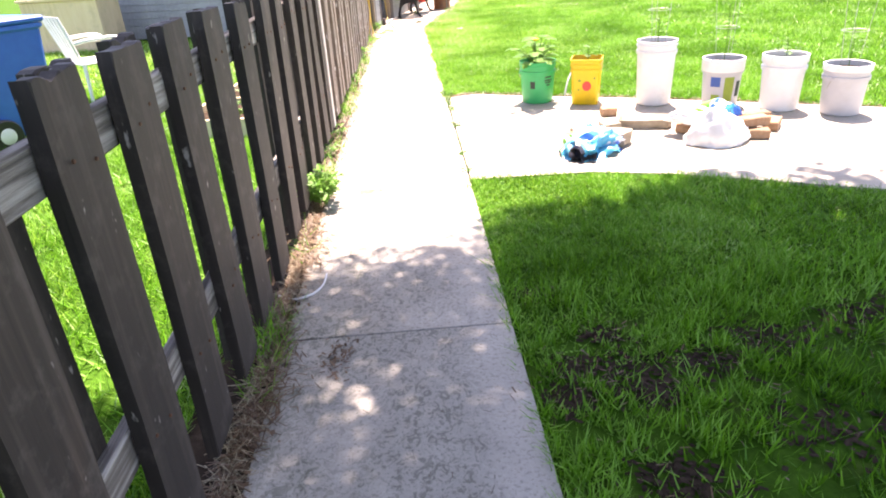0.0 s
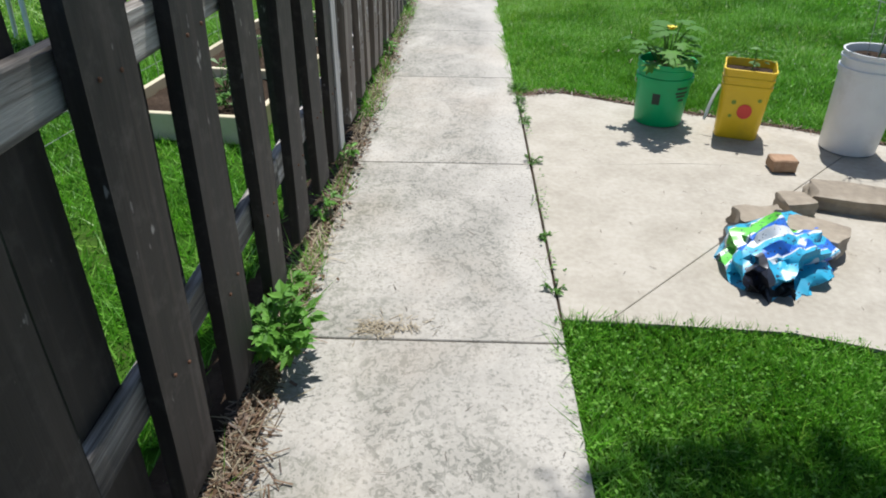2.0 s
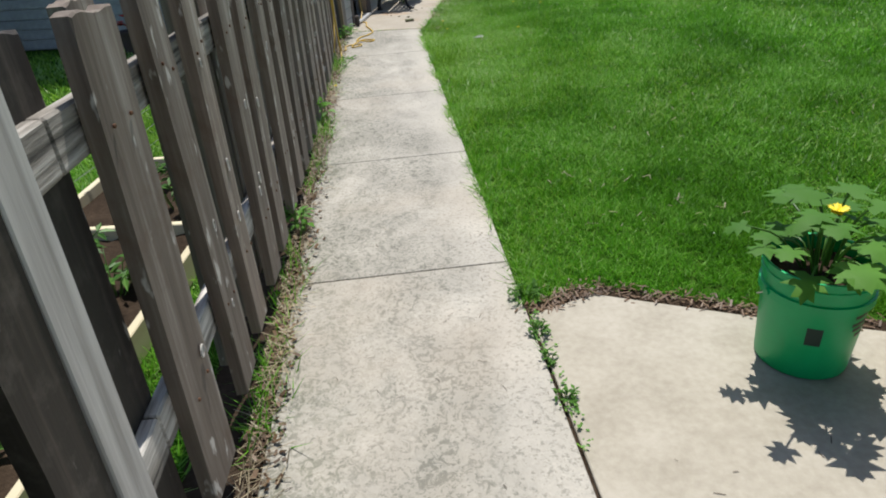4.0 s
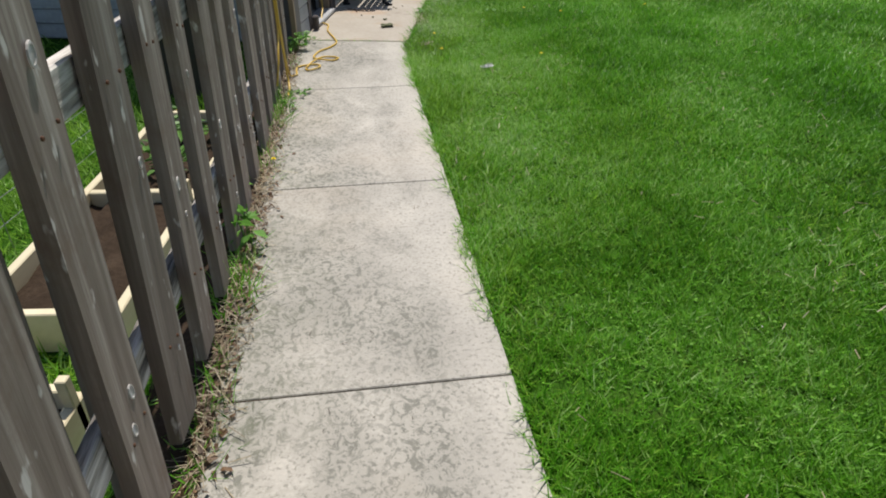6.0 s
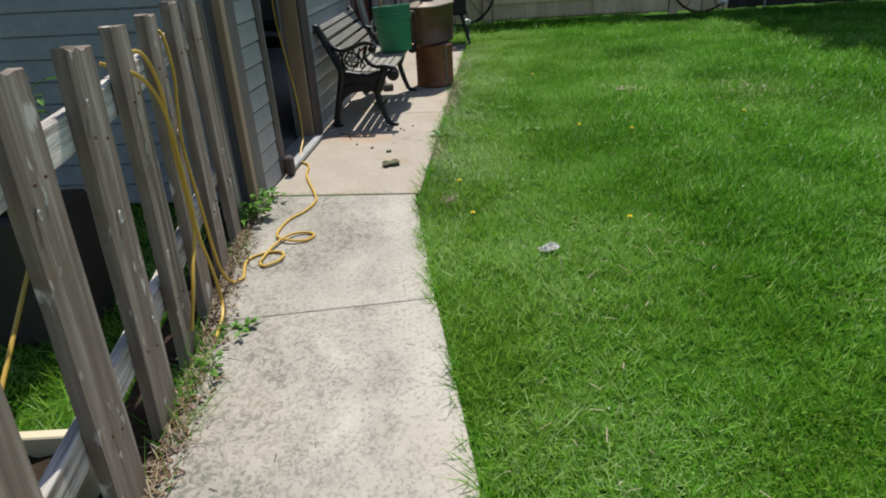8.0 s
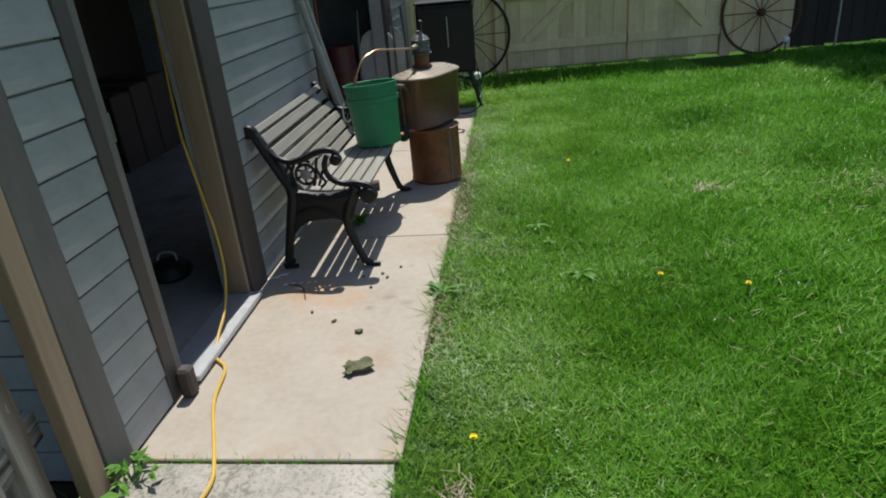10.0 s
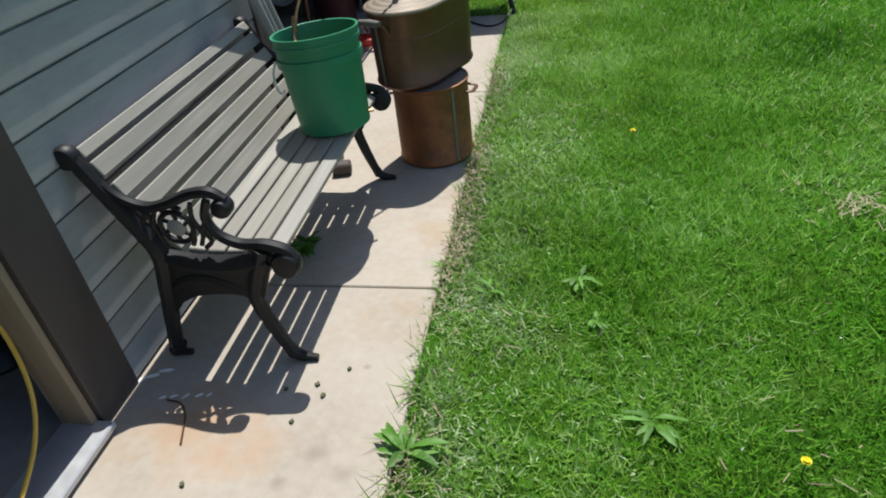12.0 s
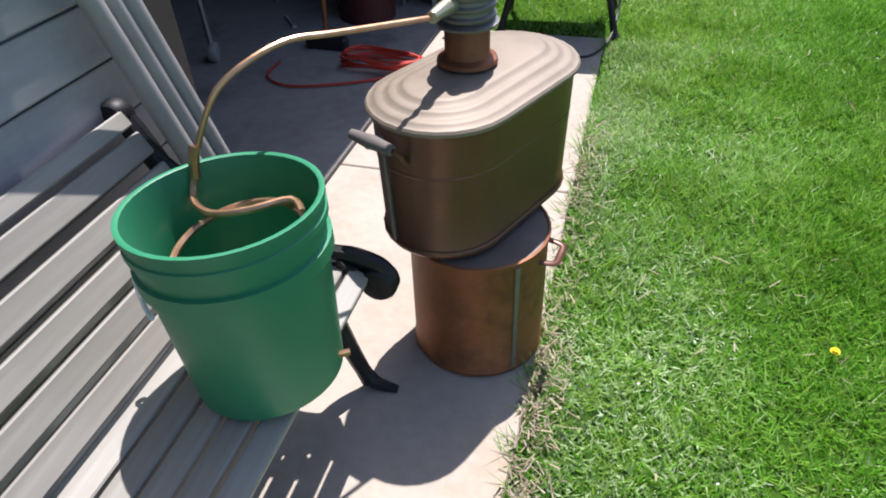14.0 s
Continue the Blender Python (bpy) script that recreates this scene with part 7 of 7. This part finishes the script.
def on_lawn(px, py, ragged=0.012):
    """True where grass grows: not on slabs, patio, garage or the bare strip under the fence."""
    rg = np.random.default_rng(8)
    j = rg.normal(0, ragged, len(px))
    wx, wy = to_local(WALK, px, py)
    creep = 0.018 * np.clip(np.sin(wy * 5.3) + np.sin(wy * 2.1 + 1.2) + 0.6 * np.sin(wy * 13.1), -0.4, 2.2) * (wy > 3.9) + 0.008 * np.sin(wy * 17) * (wy < 0)
    ok = ~((wx > -WALK_W - 0.16) & (wx < 0.010 + j - creep) & (wy > -4.5) & (wy < 9.6))
    gx, gy = to_local(GARAGE, px, py)
    ok &= ~((gx > -0.3) & (gx < 0.892 + j + 0.018 * np.sin(gy * 6.1) + 0.014 * np.sin(gy * 14.3 + 1)) & (gy > -0.13) & (gy < 4.82))
    ok &= ~((gx > -6.5) & (gx < 0.05) & (gy > -0.24) & (gy < 6.7))
    ok &= ~inside_poly(px + j, py + j, PATIO)
    fx, fy = to_local(FENCE, px, py)
    ok &= ~((fx > -0.16) & (fx < 0.25) & (fy > -3) & (fy < 10.2))
    for x0, x1, y0, y1 in ((-1.76, -0.95, 6.18, 8.72), (-1.47, -0.99, 8.98, 10.82)):
        ok &= ~((px > x0) & (px < x1) & (py > y0) & (py < y1))
    for (ax, ay), (bx, by) in zip(PATIO[6:], PATIO[7:]):
        f = np.clip(((px - ax) * (bx - ax) + (py - ay) * (by - ay)) / ((bx - ax) ** 2 + (by - ay) ** 2), 0, 1)
        ok &= np.hypot(px - ax - f * (bx - ax), py - ay - f * (by - ay)) > 0.045 + 1.5 * np.abs(j)
    ok &= ~((py > 4.95) & (py < 7.2) & (px < edge_x(py) + 0.1) & (px > edge_x(py) - 0.1))
    ok &= py < 19.42
    return ok


BARE = ((1.16, 3.02, 0.11), (1.41, 3.02, 0.12), (0.99, 3.02, 0.06), (1.12, 3.22, 0.05), (0.97, 2.86, 0.07), (1.69, 3.17, 0.13), (0.89, 3.52, 0.05), (1.23, 2.88, 0.08), (1.2, 2.5, 0.12), (1.7, 2.7, 0.15), (2.1, 3.3, 0.14))


def lawn(name, x0, x1, y0, y1, density, height, width, seed, label, keep=None):
    rg = np.random.default_rng(seed)
    n = int((x1 - x0) * (y1 - y0) * density)
    px, py = rg.uniform(x0, x1, n), rg.uniform(y0, y1, n)
    k = on_lawn(px, py)
    if keep is not None:
        k &= keep(px, py)
    px, py = px[k], py[k]
    # uneven growth in patches
    patchy = 0.75 + 0.35 * np.sin(px * 2.1 + 1.3 * np.sin(py * 1.7)) * np.sin(py * 2.6 + np.sin(px * 3.1)) + 0.2 * np.sin(px * 7.3 + py * 5.1)
    k = rg.uniform(0, 1, len(px)) < np.clip(patchy + 0.35, 0.45, 1)
    px, py = px[k], py[k]
    # gathered in small clumps with darker gaps between
    cell = 0.035
    gr = rg.uniform(0, 1, (256, 256))
    fx, fy = px / cell, py / cell
    ix, iy = np.floor(fx).astype(int), np.floor(fy).astype(int)
    ux, uy = fx - ix, fy - iy
    g = lambda i, j: gr[(ix + i) % 256, (iy + j) % 256]
    tuftiness = (g(0, 0) * (1 - ux) + g(1, 0) * ux) * (1 - uy) + (g(0, 1) * (1 - ux) + g(1, 1) * ux) * uy
    k = tuftiness + rg.normal(0, 0.10, len(px)) > 0.27
    px, py = px[k], py[k]
    # thin tufts with bare soil between; dark colour and thinning deepen the tree's shade
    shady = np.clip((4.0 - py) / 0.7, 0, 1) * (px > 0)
    bare = np.zeros(len(px))
    for bx, by, br in BARE:
        bare = np.maximum(bare, np.exp(-(((px - bx) ** 2 + ((py - by) * 1.4) ** 2) / br ** 2) ** 2))
    clumps = 0.5 + 0.5 * np.sin(px * 17 + 3 * np.sin(py * 9)) * np.sin(py * 21 + 2.5 * np.sin(px * 11))
    k = rg.uniform(0, 1, len(px)) > np.clip(shady * (0.48 + 0.46 * (clumps < 0.5)) + 0.9 * bare, 0, 0.96)
    px, py, shady = px[k], py[k], shady[k]
    # worn thin beside the slab of the garage
    k = rg.uniform(0, 1, len(px)) > 0.72 * np.clip((py - 12.2) / 0.6, 0, 1) * np.exp(-np.maximum(0, px - edge_x(py)) / 0.32)
    px, py, shady = px[k], py[k], shady[k]
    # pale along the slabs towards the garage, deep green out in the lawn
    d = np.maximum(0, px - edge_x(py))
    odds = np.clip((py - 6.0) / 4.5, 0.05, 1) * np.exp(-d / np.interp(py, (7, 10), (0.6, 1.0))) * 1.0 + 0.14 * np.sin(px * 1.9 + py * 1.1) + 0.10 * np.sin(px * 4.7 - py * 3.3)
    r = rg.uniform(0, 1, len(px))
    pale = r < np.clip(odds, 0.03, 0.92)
    # more deep green where the tree shades, darkening that shade by colour, and round (2.0, 9.3)
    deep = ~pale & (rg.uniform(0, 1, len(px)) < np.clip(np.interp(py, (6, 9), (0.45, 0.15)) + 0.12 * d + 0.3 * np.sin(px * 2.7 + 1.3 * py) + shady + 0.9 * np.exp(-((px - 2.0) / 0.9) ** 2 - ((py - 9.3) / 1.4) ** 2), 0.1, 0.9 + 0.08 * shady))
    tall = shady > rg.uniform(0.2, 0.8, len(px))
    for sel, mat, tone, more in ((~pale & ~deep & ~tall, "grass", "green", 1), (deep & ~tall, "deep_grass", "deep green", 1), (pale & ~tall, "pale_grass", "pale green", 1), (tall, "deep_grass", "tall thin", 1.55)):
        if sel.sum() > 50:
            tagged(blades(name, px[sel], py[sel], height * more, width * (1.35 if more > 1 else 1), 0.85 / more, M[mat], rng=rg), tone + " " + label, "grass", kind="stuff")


def leaflets(name, px, py, size, z, seed, label, mat="speck"):
    """Small rounded leaves lying about level over the grass: clover and broad-leaved lawn weeds."""
    r = np.random.default_rng(seed)
    n = len(px)
    a = r.uniform(0, 2 * np.pi, n)
    L, w = size * r.uniform(0.6, 1.3, n), size * r.uniform(0.28, 0.5, n)
    tx, ty = np.cos(a), np.sin(a)
    rise = r.uniform(-0.8, 1.1, n) * L
    zz = z * r.uniform(0.4, 1.15, n) * growth(px, py)
    v = np.empty((n, 4, 3))
    v[:, 0] = np.stack([px, py, zz], 1)
    v[:, 1] = np.stack([px + tx * L * 0.55 - ty * w, py + ty * L * 0.55 + tx * w, zz + rise * 0.6], 1)
    v[:, 2] = np.stack([px + tx * L, py + ty * L, zz + rise * 0.7], 1)
    v[:, 3] = np.stack([px + tx * L * 0.55 + ty * w, py + ty * L * 0.55 - tx * w, zz + rise * 0.6], 1)
    q = np.arange(n)[:, None] * 4
    tri = np.concatenate([q + np.array([0, 1, 2]), q + np.array([0, 2, 3])], 0)
    return tagged(from_arrays(name, v.reshape(-1, 3), tri, M[mat]), label, "clover", kind="stuff")


def edge_x(py):
    """The lawn's border along walk and garage slab."""
    w = 0.80 - 0.1069 * (py - 3.31)
    g = -0.13 + 0.108 * (py - 13.0)
    return np.maximum(w, g)


near = lambda px, py: (px < edge_x(py) + 1.25)
mid = lambda px, py: (px >= edge_x(py) + 1.25) & (px < edge_x(py) + 3.2)
far = lambda px, py: (px >= edge_x(py) + 3.2)
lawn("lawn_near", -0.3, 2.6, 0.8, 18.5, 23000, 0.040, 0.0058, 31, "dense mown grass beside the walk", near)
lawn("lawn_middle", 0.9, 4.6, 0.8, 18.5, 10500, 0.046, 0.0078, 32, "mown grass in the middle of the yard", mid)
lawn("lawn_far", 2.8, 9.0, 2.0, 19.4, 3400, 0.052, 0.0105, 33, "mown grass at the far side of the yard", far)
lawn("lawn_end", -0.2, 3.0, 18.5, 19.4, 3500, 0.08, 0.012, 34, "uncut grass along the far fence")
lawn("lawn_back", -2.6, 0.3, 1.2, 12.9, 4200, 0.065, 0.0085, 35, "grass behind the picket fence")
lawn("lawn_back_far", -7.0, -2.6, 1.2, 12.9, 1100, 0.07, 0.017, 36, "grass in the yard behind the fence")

# clover and other small leaves in drifts through the lawn
rg = np.random.default_rng(77)
n = 26000
px, py = rg.uniform(-0.2, 4.2, n), np.concatenate([rg.uniform(3.0, 5.0, n // 2), rg.uniform(7.0, 12.5, n - n // 2)])
drift = np.sin(px * 2.9 + 1.7 * np.sin(py * 1.3)) * np.sin(py * 2.2 + np.sin(px * 2.3)) + rg.normal(0, 0.35, n)
k = on_lawn(px, py) & (px < edge_x(py) + 2.6) & ((drift > 0.25) | ((py > 4.0) & (py < 5.1)))
leaflets("lawn_clover", px[k], py[k], 0.0125, 0.024, 78, "small rounded clover leaves among the grass")
# short silvery grass lying in a mat along the slab of the garage
n = 52000
py = rg.uniform(12.3, 17.6, n)
px = edge_x(py) + rg.exponential(0.23, n) + 0.004
k = on_lawn(px, py) & (px < edge_x(py) + 1.1) & (np.sin(px * 7.1 + py * 2) * np.sin(py * 5.4 + 2 * np.sin(px * 4)) + rg.normal(0, 0.5, n) > -0.35)
tagged(blades("edge_mat", px[k], py[k], 0.030, 0.0085, 1.6, M["silver_grass"], rng=rg), "short silvery green grass matted along the slab", "grass", kind="stuff")

# longer blades that hang over the slabs' edges
rg = np.random.default_rng(41)
ty = np.concatenate([rg.uniform(1.0, 12.75, 5200), rg.uniform(12.75, 18.0, 2600)])
tx = edge_x(ty) + rg.normal(0.012, 0.018, len(ty))
tuft = rg.uniform(0, 1, len(ty)) < 0.5 + 0.5 * np.sin(ty * 9) * np.sin(ty * 3.7)
k = tuft & ~inside_poly(tx, ty, PATIO) & ((ty < 4.9) | (ty > 7.2) | (rg.uniform(0, 1, len(ty)) < 0.10 + 0.12 * np.sin(ty * 11)))
tagged(blades("edge_grass", tx[k], ty[k], 0.075, 0.006, 1.1, M["grass"], rng=rg), "ragged grass hanging over the slab edge", "grass", kind="stuff")

# tiny leaves growing along the joint beside the patio
n = 320
wy = np.concatenate([rg.uniform(1.62, 3.95, n // 2), rg.uniform(3.1, 3.98, n // 4), rg.uniform(1.62, 1.95, n - n // 2 - n // 4)])
wy = wy[np.sin(wy * 9.7) * np.sin(wy * 4.1 + 1) + rg.normal(0, 0.3, n) > 0.05]
q = [WALK @ Vector((0.022 + rg.normal(0, 0.014), v, 0)) for v in wy]
leaflets("joint_leaves", np.array([p.x for p in q]), np.array([p.y for p in q]), 0.014, 0.016, 80, "tiny green leaves along the patio joint", "clover")

# small growth in the joint before the garage slab
n = 260
jx = rg.uniform(0.05, 0.9, n)
q = [GARAGE @ Vector((x, -0.114 + rg.normal(0, 0.004), 0)) for x in jx]
tagged(blades("joint_grass", np.array([p.x for p in q]), np.array([p.y for p in q]), 0.03, 0.004, 1.0, M["grass"], rng=rg), "short grass growing in a slab joint", "grass", kind="stuff")
# grass and straw under the fence
n = 7000
s = rg.uniform(-2.4, 9.9, n)
fx = rg.normal(0.02, 0.035, n)
clump = rg.uniform(0, 1, n) < 0.2 + 0.8 * np.sin(s * 5.1) * np.sin(s * 1.9 + 1)
cs, sn = math.cos(radians(5.75)), math.sin(radians(5.75))
gx, gy = -0.09 + fx * cs - s * sn, 2.86 + fx * sn + s * cs
k = clump & (fx < 0.11)
tagged(blades("fence_grass", gx[k], gy[k], 0.10, 0.006, 0.9, M["grass"], rng=rg), "tufts of uncut grass under the fence", "grass", kind="stuff")


def straw(name, px, py, length, width, mat, label, cat, z=0.004, lift=0.02, seed=5):
    """Dead blades and bits lying flat."""
    r = np.random.default_rng(seed)
    n = len(px)
    a = r.uniform(0, 2 * np.pi, n)
    L, w = length * r.uniform(0.3, 1.2, n), width * r.uniform(0.6, 1.3, n)
    dx, dy = np.cos(a), np.sin(a)
    za, zb = z + lift * r.uniform(0, 1, n) ** 2, z + lift * r.uniform(0, 1, n) ** 2
    v = np.empty((n, 4, 3))
    v[:, 0] = np.stack([px - dy * w / 2, py + dx * w / 2, za], 1)
    v[:, 1] = np.stack([px + dy * w / 2, py - dx * w / 2, za], 1)
    v[:, 2] = np.stack([px + dx * L + dy * w / 2, py + dy * L - dx * w / 2, zb], 1)
    v[:, 3] = np.stack([px + dx * L - dy * w / 2, py + dy * L + dx * w / 2, zb], 1)
    q = np.arange(n)[:, None] * 4
    tri = np.concatenate([q + np.array([0, 1, 2]), q + np.array([0, 2, 3])], 0)
    return tagged(from_arrays(name, v.reshape(-1, 3), tri, mat), label, cat, kind="stuff")


n = 5000
s = np.concatenate([rg.uniform(-2.4, 2.4, n // 2), rg.uniform(2.4, 9.9, n - n // 2)])
fx = np.abs(rg.normal(0.0, 0.036, n)) + 0.002
gx, gy = -0.09 + fx * cs - s * sn, 2.86 + fx * sn + s * cs
straw("dry_straw", gx, gy, 0.075, 0.0026, M["dry"], "dry straw and dead grass along the fence foot", "straw", 0.002, 0.035)
n = 3000
s = rg.uniform(-2.4, 9.9, n)
fx = np.abs(rg.normal(0.02, 0.04, n))
straw("dead_leaves", -0.09 + fx * cs - s * sn, 2.86 + fx * sn + s * cs, 0.022, 0.011, M["dead_leaf"], "brown dead leaves along the fence foot", "leaves", 0.003, 0.02, 6)
n = 260
y = rg.uniform(1.5, 12.6, n)
x = edge_x(y) - rg.uniform(0.02, 0.8, n)
straw("twigs", x, y, 0.03, 0.002, M["bark"], "small twigs and bits lying on the walk", "twigs", 0.002, 0.004, 7)
n = 90
straw("patio_bits", rg.uniform(0.7, 2.6, n), rg.uniform(5.1, 6.5, n), 0.025, 0.002, M["bark"], "small twigs lying on the patio", "twigs", 0.006, 0.004, 8)
# worn, dry fringe of the lawn along the slab of the garage
n = 3600
y = rg.uniform(12.9, 17.6, n)
x = edge_x(y) + np.abs(rg.normal(0.0, 0.045, n)) - 0.008
k = np.sin(y * 4.3) + np.sin(y * 1.7 + 1) + rg.normal(0, 0.6, n) > 0
straw("edge_straw", x[k], y[k], 0.035, 0.003, M["dry"], "dry pale grass and soil crumbs at the slab edge", "straw", 0.004, 0.03, 12)
n = 2600
px, py = rg.uniform(-0.1, 3.0, n), rg.uniform(7.6, 18.0, n)
k = on_lawn(px, py) & (np.sin(px * 3.1 + py) * np.sin(py * 2.3 - px) + rg.normal(0, 0.35, n) > 0.35)
straw("lawn_straw", px[k], py[k], 0.045, 0.003, M["dry"], "dead pale blades lying among the grass", "straw", 0.02, 0.03, 13)
# dead grass lying in a patch of the lawn
for k, (x, y, sp, n) in enumerate(((1.55, 14.79, 0.05, 60), (0.0, 12.57, 0.035, 50), (2.5, 14.6, 0.3, 200))):
    straw("dead_grass", x + rg.normal(0, sp, n), y + rg.normal(0, sp * 0.8, n), 0.05, 0.0035, M["dry"], "patch of dead straw-coloured grass in the lawn", "straw", 0.022, 0.02, 40 + k)
# brown matted litter over the fence side of the first slabs
n = 2600
s = rg.uniform(-1.2, 1.9, n)
fx = np.abs(rg.normal(0.0, 0.075, n)) * (0.65 + 0.35 * np.sin(s * 6.1 + 1)) + 0.002
straw("fence_litter", -0.09 + fx * cs - s * sn, 2.86 + fx * sn + s * cs, 0.06, 0.004, M["dead_leaf"], "brown matted dead grass and litter at the fence foot", "litter", 0.003, 0.03, 18)
# bare soil showing in the thin grass under the tree
n = 1500
at = np.array(BARE)[rg.integers(0, len(BARE), n)]
straw("soil_crumbs", at[:, 0] + at[:, 2] * 0.7 * rg.normal(0, 1, n), at[:, 1] + at[:, 2] * 0.5 * rg.normal(0, 1, n), 0.026, 0.018, M["soil"], "dark soil crumbs showing in thin grass", "soil", -0.010, 0.012, 19)
straw("shade_litter", at[:300, 0] + at[:300, 2] * 1.3 * rg.normal(0, 1, 300), at[:300, 1] + at[:300, 2] * rg.normal(0, 1, 300), 0.03, 0.004, M["dead_leaf"], "dead bits lying in thin grass", "litter", -0.006, 0.02, 20)
# soil strips below fence and in joints
tagged(part("soil_strip", boxed(0.001, 0.045, 1.6, 3.95, -0.05, -0.008), M["soil"], matrix=WALK), "dark crumbly soil in the joint beside the patio", "soil", kind="structure")
for (ax, ay), (bx, by) in zip(PATIO[6:], PATIO[7:]):
    L = math.hypot(bx - ax, by - ay)
    ob = part("soil_strip", boxed(0.0, L, -0.075, 0.0, -0.05, -0.003), M["soil"], matrix=pose(ax, ay, 0, 0, 0, math.degrees(math.atan2(by - ay, bx - ax))))
    tagged(ob, "bare dark soil along the patio edge", "soil", kind="structure")
n = 900
k = rg.integers(6, 11, n)
f = rg.uniform(0, 1, n)
pa = np.array(PATIO)
x, y = (pa[k] * (1 - f)[:, None] + pa[k + 1] * f[:, None]).T + rg.normal(0, 0.03, (2, n)) + np.array([[0.02], [0.04]])
straw("patio_edge_litter", x, y, 0.03, 0.006, M["dead_leaf"], "dead leaves and crumbs along the patio edge", "leaves", 0.003, 0.015, 15)
# dark leaf crumbs lying over a joint of the walk
n = 90
straw("leaf_crumbs", 0.17 + rg.normal(0, 0.03, n), 3.10 + rg.normal(0, 0.07, n), 0.022, 0.007, M["dead_leaf"], "dark dead leaf crumbs on the walk", "leaves", 0.002, 0.01, 17)
# straw caught in a joint at the fence side
n = 160
x = -0.02 + np.abs(rg.normal(0, 0.10, n))
y = 4.80 + rg.normal(0, 0.025, n) + 0.1 * x
straw("joint_straw", x, y, 0.04, 0.0025, M["dry"], "dry straw caught in a slab joint", "straw", 0.002, 0.012, 16)
bm = boxed(-0.17, 0.19, -2.6, 10.1, -0.06, -0.004)
ob = part("soil_strip", bm, M["soil"], matrix=FENCE)
tagged(ob, "strip of bare dark soil under the fence", "soil", kind="structure")
# white clover heads in the lawn
n = 420
px, py = rg.uniform(0.2, 5.5, n), rg.uniform(7.5, 18.8, n)
k = on_lawn(px, py) & (np.sin(px * 1.7 + 2) * np.sin(py * 1.3) > 0.1)
straw("clover_heads", px[k], py[k], 0.006, 0.005, M["bag_w"], "small white clover heads scattered in the lawn", "clover", 0.04, 0.012, 9)
